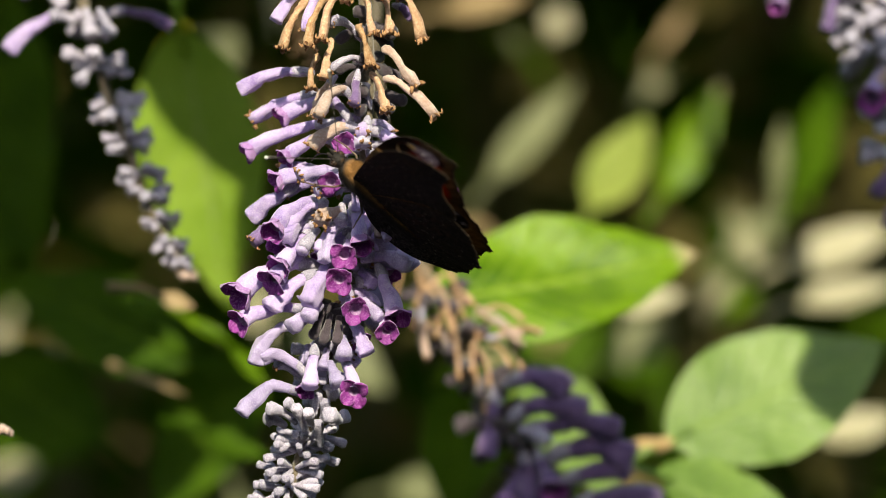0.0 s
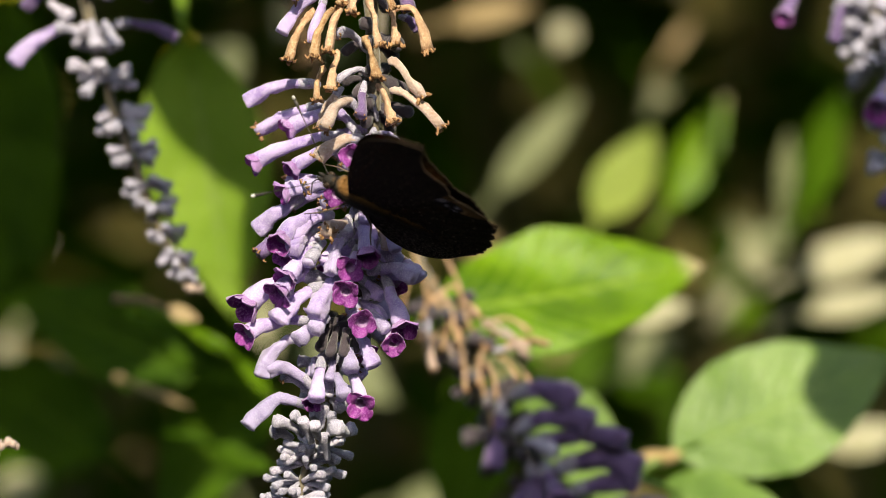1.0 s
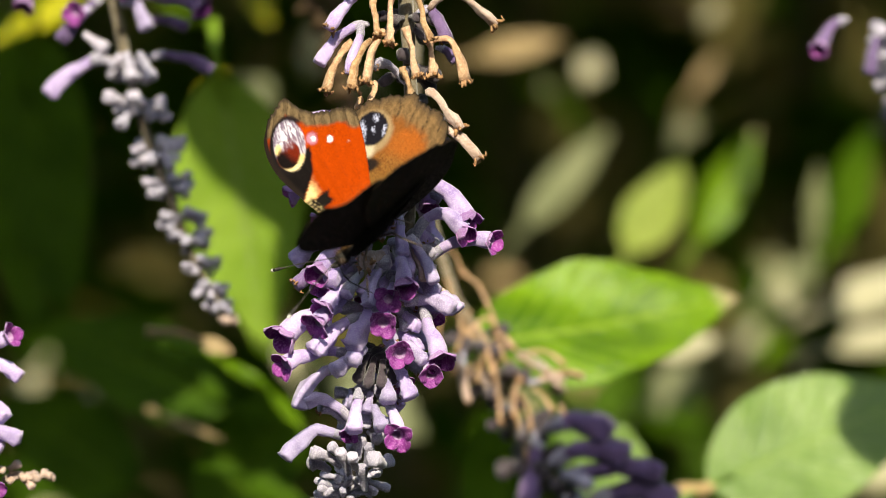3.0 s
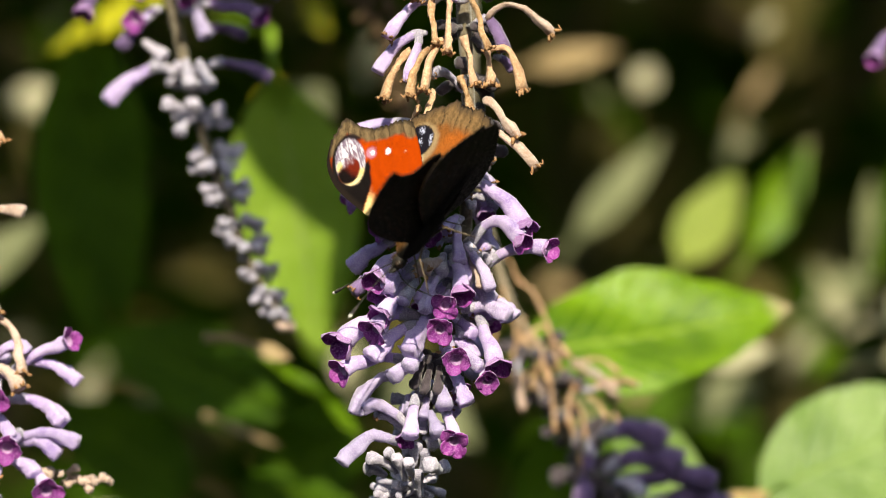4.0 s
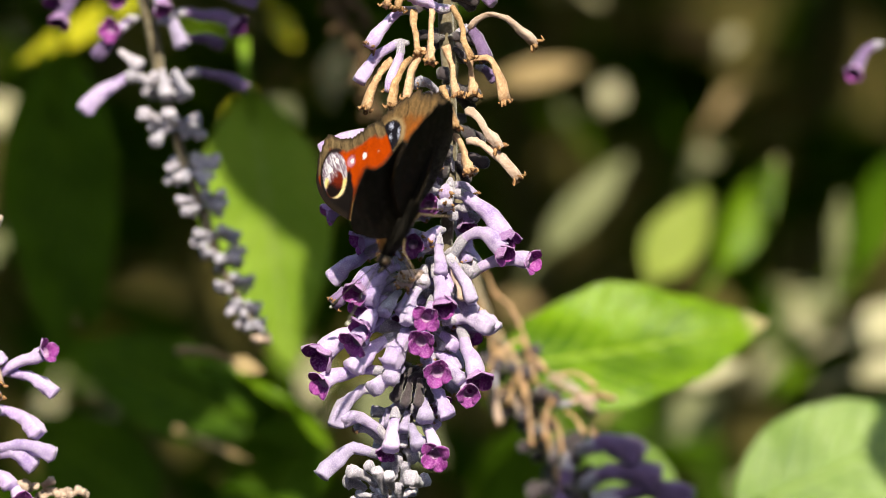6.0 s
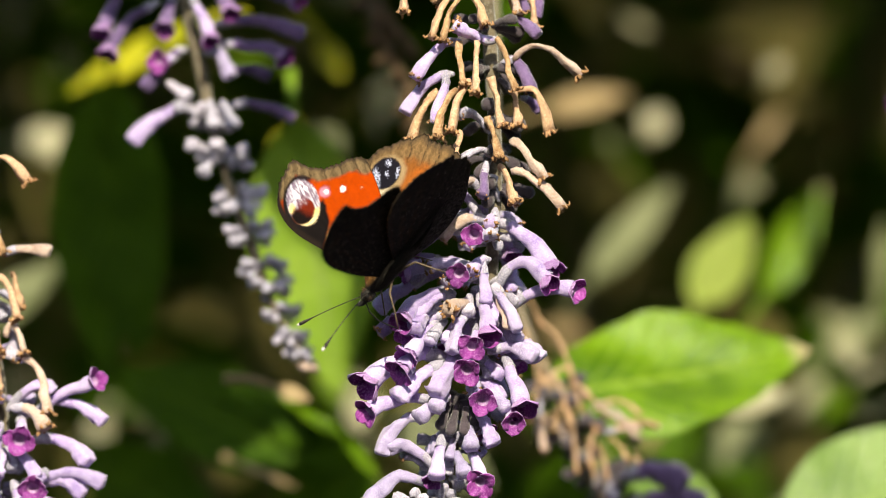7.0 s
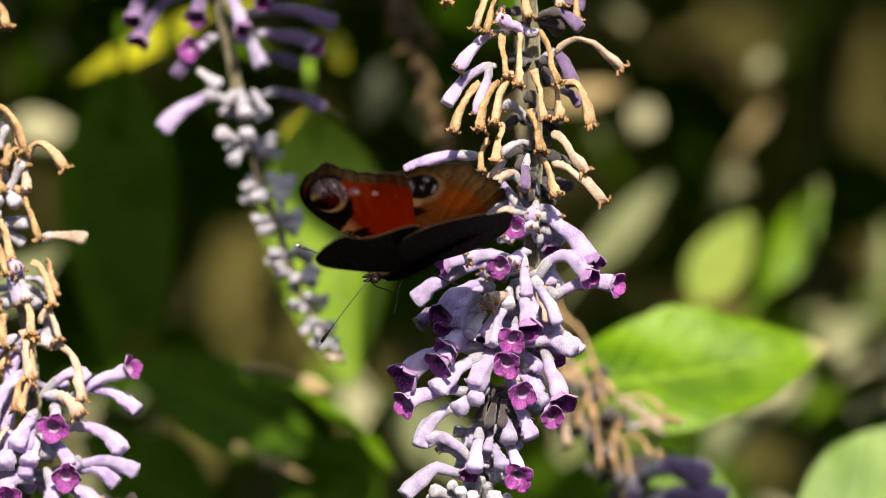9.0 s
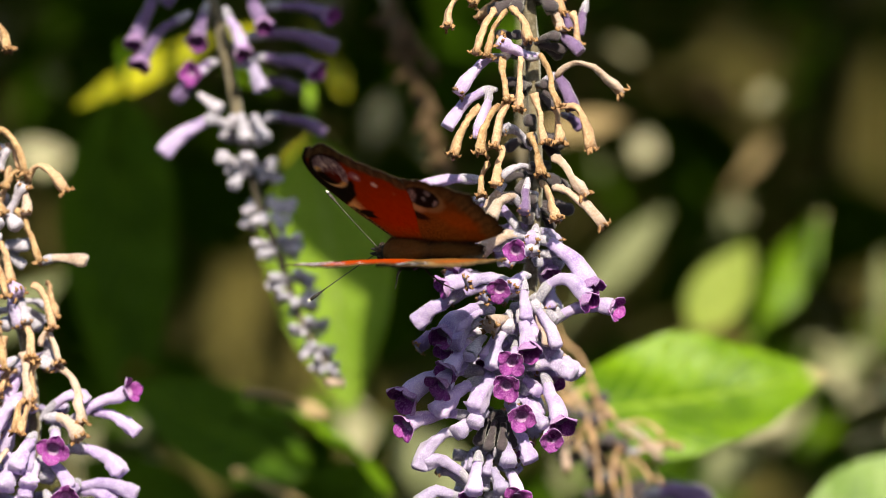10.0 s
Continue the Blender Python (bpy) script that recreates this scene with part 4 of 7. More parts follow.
floret(front_spike, "closed", (-6.1, -6.0, -4.7), (-14.9, -10.0, -8.7), 2.6, 1.20, mouth="spent")
floret(front_spike, "closed", (-3.8, -7.0, -3.8), (-8.9, -11.0, -10.7), 0.8, 0.95, mouth="spent")
floret(front_spike, "dry", (-7.8, -5.0, -7.6), (-13.1, -7.0, -10.4), 0.8, 1.10, tone=DRY_PALE)
floret(front_spike, "closed", (-6.6, -6.0, -12.6), (-15.2, -8.0, -12.4), 0.6, 1.10, mouth="spent")
floret(front_spike, "closed", (-2.2, -8.0, -11.7), (-7.4, -12.0, -18.7), 1.8, 1.00)
floret(front_spike, "dry", (-0.6, -8.0, -10.7), (-2.8, -11.0, -16.7), 0.8, 1.00)
floret(front_spike, "closed", (-8.6, -6.0, -15.5), (-14.6, -9.0, -18.9), 0.8, 1.00)
floret(front_spike, "closed", (0.3, -9.0, -17.3), (-2.4, -13.0, -22.7), 0.4, 1.15)
floret(front_spike, "open", (-9.6, -6.0, -21.0), (-11.0, -11.0, -23.0), 0.0, 0.95, facing=(0, -1, -0.2))
floret(front_spike, "dry", (-4.5, -9.0, -20.0), (-7.5, -12.0, -27.8), 1.2, 1.00, tone=DRY_PALE)
floret(front_spike, "closed", (-2.9, -9.0, -22.8), (-4.6, -13.0, -26.1), 0.4, 1.10)
floret(front_spike, "closed", (0.8, -9.0, -22.0), (-0.2, -12.0, -25.7), 0.0, 1.10)
floret(front_spike, "bud", (1.6, -6.0, -20.9), (2.6, -8.0, -24.8), 0.0, 1.30)
floret(front_spike, "open", (-4.9, -8.0, -27.9), (-11.5, -11.0, -30.9), 1.0, 1.05)
floret(front_spike, "closed", (-0.2, -9.0, -28.9), (-8.4, -13.0, -33.2), 1.4, 1.10)
floret(front_spike, "open", (-3.2, -9.0, -29.5), (-3.7, -14.0, -31.9), 0.0, 1.00, facing=(0, -1, -0.2))
floret(front_spike, "closed", (2.8, -8.0, -27.7), (3.8, -11.0, -33.6), 0.0, 1.10, mouth="spent")
floret(front_spike, "open", (8.1, -6.0, -25.5), (6.4, -11.0, -28.1), 0.0, 1.10, facing=(0, -1, -0.2))
floret(front_spike, "closed", (-9.6, -5.0, -25.1), (-14.8, -8.0, -27.4), 0.6, 1.00)
floret(front_spike, "closed", (4.7, -5.0, -30.4), (10.9, -8.0, -32.7), 1.0, 1.00)
floret(front_spike, "dry", (-9.2, -3.0, 56.9), (-5.7, -6.0, 51.8), 0.8, 1.00)
floret(front_spike, "dry", (-7.9, -3.0, 36.7), (-2.2, -6.0, 29.6), 2.4, 1.00)
floret(front_spike, "dry", (-1.9, -3.0, 27.8), (5.2, -6.0, 26.6), 3.5, 1.00)
floret(front_spike, "faded", (-2.5, -4.0, 27.4), (-1.9, -6.0, 22.5), 0.0, 0.70)
floret(front_spike, "dry", (-3.9, -4.0, 23.1), (0.9, -7.0, 13.8), 1.6, 1.00)
floret(front_spike, "closed", (1.1, -4.0, 14.0), (8.6, -5.0, 14.1), 0.8, 0.85, tone=DRY_PALE)
floret(front_spike, "dry", (-6.8, -5.0, 17.4), (-4.3, -7.0, 10.1), 0.8, 1.00)
floret(front_spike, "closed", (-5.8, -6.0, 10.1), (-2.6, -9.0, 8.1), 0.6, 0.90, mouth="spent")
floret(front_spike, "dry", (-0.7, -5.0, 9.7), (3.3, -8.0, 1.9), 1.2, 1.00)
floret(front_spike, "dry", (1.7, -2.0, 10.2), (3.3, -3.0, 3.9), 0.8, 1.00)
floret(front_spike, "faded", (-2.8, -6.0, 8.5), (-1.2, -8.0, 2.9), 0.0, 0.70, tone=BUD)
floret(front_spike, "dry", (-1.7, -7.0, 3.3), (0.3, -9.0, -4.0), 0.0, 1.00)
floret(front_spike, "faded", (2.5, -3.0, 0.4), (1.8, -4.0, -5.3), 0.0, 1.00, tone=BUD)
floret(front_spike, "dry", (1.0, -5.0, -1.2), (4.6, -7.0, -4.2), 2.6, 1.00, tone=DRY_PALE)
floret(front_spike, "dry", (-5.5, -4.0, 0.4), (-4.9, -6.0, -8.5), 0.6, 1.00)
floret(front_spike, "dry", (-3.4, -5.0, -5.7), (-6.2, -8.0, -9.5), 0.6, 1.00)
floret(front_spike, "dry", (-0.2, -7.0, -3.6), (-0.2, -9.0, -12.3), 0.0, 0.90)
floret(front_spike, "dry", (3.1, -5.0, -4.0), (8.9, -9.0, -14.8), 1.8, 1.10, tone=DRY_PALE)
floret(front_spike, "dry", (0.5, -8.0, -9.8), (-2.0, -11.0, -16.8), -0.4, 1.00)
floret(front_spike, "closed", (1.8, -4.0, -13.8), (8.9, -6.0, -10.9), 2.8, 0.90)
floret(front_spike, "open", (6.7, -4.0, -14.4), (16.8, -7.0, -9.2), 0.4, 0.95)
floret(front_spike, "closed", (9.5, -3.0, -12.7), (18.5, -5.0, -16.3), 1.2, 0.90)
floret(front_spike, "faded", (2.9, -7.0, -13.9), (8.6, -10.0, -17.6), 1.0, 1.00, tone=DRY_PALE)
floret(front_spike, "open", (3.8, -6.0, -15.9), (4.0, -11.0, -19.6), 0.0, 1.10, facing=(0, -1, -0.2))
floret(front_spike, "closed", (6.5, -4.0, -19.6), (15.9, -7.0, -23.5), 1.6, 1.05)
floret(front_spike, "closed", (-0.1, -7.0, -17.8), (-1.2, -11.0, -23.3), 0.0, 1.20)
floret(front_spike, "closed", (-6.4, -5.0, -19.1), (-3.1, -8.0, -23.4), 0.4, 1.00)
floret(front_spike, "dry", (4.9, -6.0, -24.0), (6.5, -8.0, -26.8), 0.0, 1.00)
floret(front_spike, "closed", (4.4, -4.0, -27.5), (18.5, -7.0, -27.2), 1.6, 1.00)
floret(front_spike, "closed", (-0.9, -5.0, -10.1), (-6.9, -8.0, -16.5), 2.2, 0.95, mouth="spent")
floret(front_spike, "closed", (-2.6, -4.0, -14.2), (-5.5, -6.0, -20.2), 1.2, 1.00, tone=LILAC_GREY)
floret(front_spike, "closed", (0.8, -8.0, -22.2), (-1.0, -11.0, -28.1), 0.0, 1.10)
floret(front_spike, "open", (-3.5, -5.0, -25.3), (-7.2, -9.0, -28.2), 0.6, 1.00)
floret(front_spike, "closed", (2.6, -6.0, -20.2), (6.9, -9.0, -26.1), 0.6, 0.90)
floret(front_spike, "closed", (-0.8, -2.0, -4.1), (-4.7, -4.0, -12.2), 1.4, 0.90, mouth="spent")
floret(front_spike, "dry", (-5.1, -2.0, 30.5), (-7.5, -4.0, 22.3), 1.0, 1.00)
floret(front_spike, "open", (10.9, -5.0, -32.4), (13.3, -10.0, -35.8), 0.0, 1.10, facing=(0, -1, -0.2))
floret(front_spike, "closed", (7.8, -4.0, -27.4), (15.0, -6.0, -29.4), 1.2, 1.00)
bud_cluster(front_spike, (-13.7, 0.0, 55.7), 9, 4.0, 4.2, 90, 0.95, 0.30, BUD)
bud_cluster(front_spike, (-13.4, 0.0, 47.5), 9, 4.0, 4.2, 91, 0.95, 0.30, BUD)
bud_cluster(front_spike, (-12.4, 0.0, 34.8), 9, 4.0, 4.2, 92, 0.95, 0.30, BUD)
bud_cluster(front_spike, (-10.9, 0.0, 26.6), 9, 4.0, 4.2, 93, 0.95, 0.30, BUD)
bud_cluster(front_spike, (-7.3, 0.0, 16.9), 9, 4.0, 4.2, 94, 0.95, 0.30, BUD)
bud_cluster(front_spike, (-3.6, 0.0, 6.2), 9, 4.0, 4.2, 95, 0.95, 0.30, BUD)
bud_cluster(front_spike, (-1.5, 0.0, -3.5), 9, 4.0, 4.2, 96, 0.95, 0.30, LILAC_GREY)
bud_cluster(front_spike, (-0.3, 0.0, -12.7), 9, 4.0, 4.2, 97, 0.95, 0.30, LILAC_GREY)
bud_cluster(front_spike, (-0.8, 0.0, -21.9), 9, 4.0, 4.2, 98, 0.95, 0.30, LILAC_GREY)
bud_cluster(front_spike, (-1.1, 0.0, -29.0), 9, 4.0, 4.2, 99, 0.95, 0.30, LILAC_GREY)
bud_cluster(front_spike, (-1.4, 0.0, -37.2), 9, 4.0, 4.2, 100, 0.95, 0.30, LILAC_GREY)
bud_cluster(front_spike, (-2.4, 0.0, -43.4), 9, 4.0, 4.2, 101, 0.95, 0.30, LILAC_GREY)
floret(front_spike, "bud", (10.7, -3.0, -32.7), (13.8, -3.0, -33.3), 0.3, 1.0, tone=DRY_PALE)
bud_cluster(front_spike, (15.5, 0.0, -33.9), 7, 2.4, 2.0, 130, 0.70, 0.00, DRY_PALE)
bud_cluster(front_spike, (18.6, 0.0, -34.5), 7, 2.2, 2.0, 131, 0.70, 0.00, DRY_PALE)
bud_cluster(front_spike, (21.6, 0.0, -35.0), 6, 1.8, 1.8, 132, 0.60, 0.00, DRY_PALE)


rear_spike = thing("flower_spike", "slender buddleia spike of grey buds with shade-coloured lilac florets on top", "flower spike", "hanging flower spikes", (-0.0472, 0.064, 1.2243))
stem(rear_spike, [(17.1, 0.0, -40.9), (12.8, 0.0, -33.4), (9.3, 0.0, -26.8), (6.0, 0.0, -17.1), (2.2, 0.0, -7.5), (0.0, 0.0, 0.0), (-2.7, 0.0, 10.8), (-4.4, 0.0, 19.3), (-7.7, 0.0, 31.1), (-12.6, 0.0, 47.2)], [0.4, 0.6, 0.7, 0.8, 0.9, 1, 1.1, 1.2, 1.3, 1.5])
floret(rear_spike, "open", (-12.4, -3.0, 28.8), (-20.5, -6.0, 20.3), 1.3, 1.00, tone=SHADED_LILAC)
floret(rear_spike, "open", (-8.9, -4.0, 30.4), (-10.2, -7.0, 24.5), 0.0, 1.00, tone=SHADED_LILAC)
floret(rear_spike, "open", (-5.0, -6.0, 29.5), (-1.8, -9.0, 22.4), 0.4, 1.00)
floret(rear_spike, "closed", (-7.1, -4.0, 19.8), (-14.0, -7.0, 12.6), 1.5, 1.00, tone=SHADED_LILAC)
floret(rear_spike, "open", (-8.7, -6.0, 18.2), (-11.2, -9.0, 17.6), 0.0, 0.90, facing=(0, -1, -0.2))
floret(rear_spike, "open", (2.6, -2.0, 30.6), (13.6, -4.0, 29.5), 0.6, 1.00, tone=SHADED_LILAC)
floret(rear_spike, "closed", (-0.6, -2.0, 24.9), (15.5, -4.0, 22.9), 1.1, 1.00, tone=SHADED_LILAC)
floret(rear_spike, "open", (0.5, -3.0, 20.7), (11.3, -5.0, 19.0), 1.1, 1.00, tone=SHADED_LILAC)
floret(rear_spike, "closed", (0.7, 0.0, 16.4), (9.0, 1.0, 15.2), 0.6, 0.95, tone=SHADED_LILAC)
floret(rear_spike, "closed", (-2.0, -5.0, 19.3), (2.0, -8.0, 14.8), 1.5, 1.00, tone=LILAC_GREY)
floret(rear_spike, "bud", (-9.9, -4.0, 13.6), (-6.1, -6.0, 10.9), 0.0, 1.20)
floret(rear_spike, "closed", (-7.4, -4.0, 8.9), (-16.3, -7.0, 2.5), 1.7, 1.05)
floret(rear_spike, "bud", (-4.5, -5.0, 7.4), (-8.0, -7.0, 8.8), 0.4, 1.10)
floret(rear_spike, "bud", (-1.9, -6.0, 9.9), (-0.9, -9.0, 5.3), 0.0, 1.30)
floret(rear_spike, "bud", (0.5, -6.0, 9.9), (2.7, -8.0, 5.2), 0.0, 1.30)
floret(rear_spike, "closed", (2.7, -1.0, 9.5), (13.7, -2.0, 6.9), 1.1, 0.95, tone=SHADED_LILAC)
floret(rear_spike, "bud", (-2.3, -4.0, 0.3), (-5.4, -7.0, 1.7), 0.2, 1.30)
floret(rear_spike, "bud", (-0.7, -6.0, -1.2), (-0.5, -8.0, 2.0), 0.0, 1.30)
floret(rear_spike, "bud", (-1.4, -5.0, -1.2), (-3.0, -8.0, -3.6), 0.0, 1.20)
floret(rear_spike, "open", (-16.7, -3.0, 35.2), (-21.8, -6.0, 24.3), 1.1, 1.00, tone=SHADED_LILAC)
floret(rear_spike, "open", (-3.8, -5.0, 35.2), (1.8, -9.0, 27.5), 1.1, 1.00, tone=SHADED_LILAC)
floret(rear_spike, "closed", (-10.2, -4.0, 37.3), (-16.5, -6.0, 30.8), 1.1, 1.00, tone=SHADED_LILAC)
bud_cluster(rear_spike, (-2.1, 0.0, 7.3), 12, 2.4, 3.4, 140, 0.80, 0.15, BUD)
bud_cluster(rear_spike, (0.8, 0.0, -0.4), 15, 3.0, 4.2, 141, 0.80, 0.15, BUD)
bud_cluster(rear_spike, (3.4, 0.0, -8.1), 15, 2.8, 4.0, 142, 0.80, 0.15, BUD)
bud_cluster(rear_spike, (5.8, 0.0, -15.0), 15, 2.7, 3.8, 143, 0.80, 0.15, BUD)
bud_cluster(rear_spike, (8.0, 0.0, -20.8), 14, 2.5, 3.5, 144, 0.80, 0.15, BUD)
bud_cluster(rear_spike, (9.7, 0.0, -25.7), 14, 2.2, 3.2, 145, 0.80, 0.15, BUD)
bud_cluster(rear_spike, (11.5, 0.0, -30.2), 13, 2.0, 2.8, 146, 0.64, 0.15, BUD)
bud_cluster(rear_spike, (13.4, 0.0, -34.5), 12, 1.7, 2.4, 147, 0.64, 0.15, BUD)
bud_cluster(rear_spike, (15.1, 0.0, -37.7), 11, 1.4, 2.0, 148, 0.64, 0.15, BUD)
bud_cluster(rear_spike, (16.7, 0.0, -40.3), 10, 1.0, 1.5, 149, 0.64, 0.15, DRY_PALE)


shaded_spike = thing("flower_spike", "shaded buddleia spike, tan withered florets above shade-coloured lilac ones", "flower spike", "hanging flower spikes", (0.0199, 0.086, 1.1751))
stem(shaded_spike, [(32.7, -0.0, -54.1), (26.2, -0.0, -43.1), (20.7, -0.0, -35.6), (13.1, -0.0, -25.4), (5.4, -0.0, -15.4), (0.0, -0.0, -0.0), (-7.0, -0.0, 12.1), (-11.9, -0.0, 28.6), (-14.5, -0.0, 50.6)], [0.7, 0.8, 1, 1.1, 1.2, 1.2, 1.0, 0.8, 0.7])
floret(shaded_spike, "dry", (-4.3, -4.0, 10.0), (-7.1, -6.0, 1.9), 0.7, 0.56)
floret(shaded_spike, "dry", (-1.0, -3.0, 8.2), (2.0, -5.0, -0.1), 0.9, 0.56)
floret(shaded_spike, "dry", (-5.7, -5.0, 6.7), (0.2, -7.0, -3.3), 0.7, 0.56)
floret(shaded_spike, "faded", (-6.0, -5.0, 2.4), (-4.7, -7.0, -7.8), -0.7, 0.56, tone=DRY_PALE)
floret(shaded_spike, "dry", (-0.0, -6.0, 0.2), (1.2, -8.0, -12.0), 0.0, 0.56)
floret(shaded_spike, "dry", (-2.2, -6.0, 2.4), (-3.3, -8.0, -4.1), 0.0, 0.56)
floret(shaded_spike, "dry", (4.6, -3.0, 1.4), (11.8, -5.0, -3.4), 0.9, 0.56, tone=DRY_PALE)
floret(shaded_spike, "dry", (7.4, -3.0, -4.3), (17.0, -5.0, -3.0), 0.9, 0.56)
floret(shaded_spike, "faded", (7.4, -5.0, -4.1), (13.7, -7.0, -3.2), 0.0, 0.56, tone=DRY_PALE)
floret(shaded_spike, "dry", (7.8, -4.0, -5.6), (11.7, -6.0, -10.2), 0.4, 0.56)
floret(shaded_spike, "dry", (4.4, -4.0, 0.1), (8.7, -6.0, -1.5), 0.4, 0.56, tone=DRY_PALE)
floret(shaded_spike, "dry", (3.8, -4.0, -8.7), (7.5, -5.0, -24.0), 0.0, 0.56)
floret(shaded_spike, "dry", (-3.2, -4.0, 6.7), (-0.6, -5.0, 0.1), 0.7, 0.56)
floret(shaded_spike, "dry", (1.6, -4.0, 0.1), (5.4, -5.0, -4.3), 0.4, 0.56)
floret(shaded_spike, "dry", (5.4, -5.0, -3.2), (3.7, -6.0, -10.8), 0.4, 0.56)
floret(shaded_spike, "dry", (-8.7, -4.0, 11.7), (-10.9, -6.0, 4.6), 0.7, 0.56)
floret(shaded_spike, "dry", (0.0, -4.0, 4.5), (3.8, -6.0, 2.3), 0.7, 0.56)
floret(shaded_spike, "closed", (10.7, -4.0, -12.9), (21.8, -6.0, -13.8), 1.5, 1.79, tone=SHADED_LILAC)
floret(shaded_spike, "closed", (11.4, -4.0, -19.7), (25.0, -6.0, -18.4), 2.0, 1.79, tone=SHADED_LILAC)
floret(shaded_spike, "closed", (14.7, -4.0, -23.0), (31.4, -6.0, -22.0), 2.0, 1.92, tone=SHADED_LILAC)
floret(shaded_spike, "closed", (18.5, -3.0, -27.7), (34.0, -5.0, -27.3), 2.0, 1.92, tone=SHADED_LILAC)
floret(shaded_spike, "closed", (21.8, -2.0, -32.1), (33.8, -4.0, -29.6), 1.1, 1.79, tone=SHADED_LILAC)
floret(shaded_spike, "closed", (23.9, -3.0, -37.4), (39.0, -5.0, -36.1), 1.8, 1.92, tone=SHADED_LILAC)
floret(shaded_spike, "open", (16.3, -5.0, -26.2), (18.8, -10.0, -32.3), 0.0, 1.30, tone=SHADED_LILAC)
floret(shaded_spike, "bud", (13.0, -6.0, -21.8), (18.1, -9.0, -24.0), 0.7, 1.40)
floret(shaded_spike, "closed", (8.7, -3.0, -14.2), (6.4, -5.0, -26.5), 0.0, 1.66, tone=SHADED_LILAC)
floret(shaded_spike, "closed", (14.1, -4.0, -26.3), (15.1, -6.0, -36.3), 0.0, 1.66, tone=SHADED_LILAC)
floret(shaded_spike, "open", (14.1, -3.0, -28.5), (10.7, -5.0, -35.0), 0.4, 1.20, tone=SHADED_LILAC)
floret(shaded_spike, "closed", (23.9, -3.0, -40.7), (32.6, -5.0, -46.4), 1.1, 1.66, tone=SHADED_LILAC)
floret(shaded_spike, "dry", (-9.1, 0.3, 22.4), (-5.7, -1.2, 16.2), 0.7, 0.52)
floret(shaded_spike, "dry", (-6.7, 0.4, 18.5), (-0.7, -1.1, 10.4), 0.4, 0.52)
floret(shaded_spike, "dry", (-2.4, -1.1, 13.4), (0.4, -2.6, 6.0), 0.6, 0.52)
floret(shaded_spike, "dry", (-0.4, -0.3, 9.2), (1.2, -1.8, 0.6), 0.4, 0.52)
floret(shaded_spike, "dry", (0.1, -0.0, 7.9), (-5.7, -1.5, 4.5), 0.7, 0.52)
floret(shaded_spike, "dry", (-3.2, 0.1, 6.5), (0.8, -1.4, -1.8), 0.6, 0.52)
floret(shaded_spike, "dry", (-1.0, -1.8, 2.7), (1.0, -3.3, -8.3), 0.9, 0.52)
floret(shaded_spike, "dry", (-5.0, 0.4, 5.1), (-7.9, -1.1, -2.4), 0.6, 0.52)
floret(shaded_spike, "faded", (-7.6, 0.4, 0.5), (-5.6, -1.1, -6.3), 1.0, 0.52, tone=DRY_PALE)
floret(shaded_spike, "dry", (-5.7, -2.8, -4.9), (-4.9, -4.3, -8.7), 0.7, 0.52)
floret(shaded_spike, "dry", (0.0, -0.7, -4.9), (1.6, -2.2, -12.7), 1.0, 0.52)
floret(shaded_spike, "faded", (-3.2, -0.8, 0.5), (-0.8, -2.3, -6.1), 0.4, 0.52, tone=DRY_PALE)
floret(shaded_spike, "dry", (1.7, -1.5, 4.9), (7.1, -3.0, -1.8), 0.6, 0.52)
floret(shaded_spike, "dry", (5.5, -1.5, 0.5), (13.8, -3.0, -0.8), 1.0, 0.52)
floret(shaded_spike, "faded", (8.2, -2.1, -3.5), (17.5, -3.6, -3.2), 0.5, 0.52, tone=DRY_PALE)
floret(shaded_spike, "faded", (8.0, -1.4, -0.8), (13.4, -2.9, -6.2), 0.7, 0.52, tone=DRY_PALE)
floret(shaded_spike, "dry", (10.4, 0.3, -6.1), (13.8, -1.2, -11.7), 0.7, 0.52)
floret(shaded_spike, "dry", (4.4, -2.4, -6.1), (7.2, -3.9, -13.6), 1.0, 0.52)
floret(shaded_spike, "dry", (2.8, -1.5, 0.5), (4.0, -3.0, -7.7), 0.8, 0.52)
floret(shaded_spike, "dry", (-9.1, -1.6, 15.8), (-7.2, -3.1, 9.3), 0.5, 0.52)
floret(shaded_spike, "dry", (-7.2, -0.7, 10.9), (-5.5, -2.2, 3.7), 0.8, 0.52)
floret(shaded_spike, "dry", (-2.1, -2.7, -0.6), (-6.0, -4.2, -4.8), 0.6, 0.52)
bud_cluster(shaded_spike, (-3.2, -0.0, 4.4), 9, 4.5, 4.6, 170, 1.25, 0.20, SHADED_CALYX)
bud_cluster(shaded_spike, (1.1, -0.0, -4.4), 9, 4.5, 4.6, 171, 1.25, 0.20, SHADED_CALYX)
bud_cluster(shaded_spike, (4.9, -0.0, -11.0), 9, 4.5, 4.6, 172, 1.25, 0.20, SHADED_CALYX)
bud_cluster(shaded_spike, (6.5, -0.0, -19.8), 9, 4.5, 4.6, 173, 1.25, 0.20, SHADED_CALYX)
bud_cluster(shaded_spike, (10.9, -0.0, -24.3), 9, 4.5, 4.6, 174, 1.25, 0.20, SHADED_CALYX)
bud_cluster(shaded_spike, (16.4, -0.0, -30.9), 9, 4.5, 4.6, 175, 1.25, 0.20, SHADED_CALYX)
bud_cluster(shaded_spike, (20.7, -0.0, -36.4), 9, 4.5, 4.6, 176, 1.25, 0.20, SHADED_CALYX)


edge_spike = thing("flower_spike", "grey-budded buddleia spike with a few shade-coloured lilac florets", "flower spike", "hanging flower spikes", (0.1037, 0.085, 1.223))
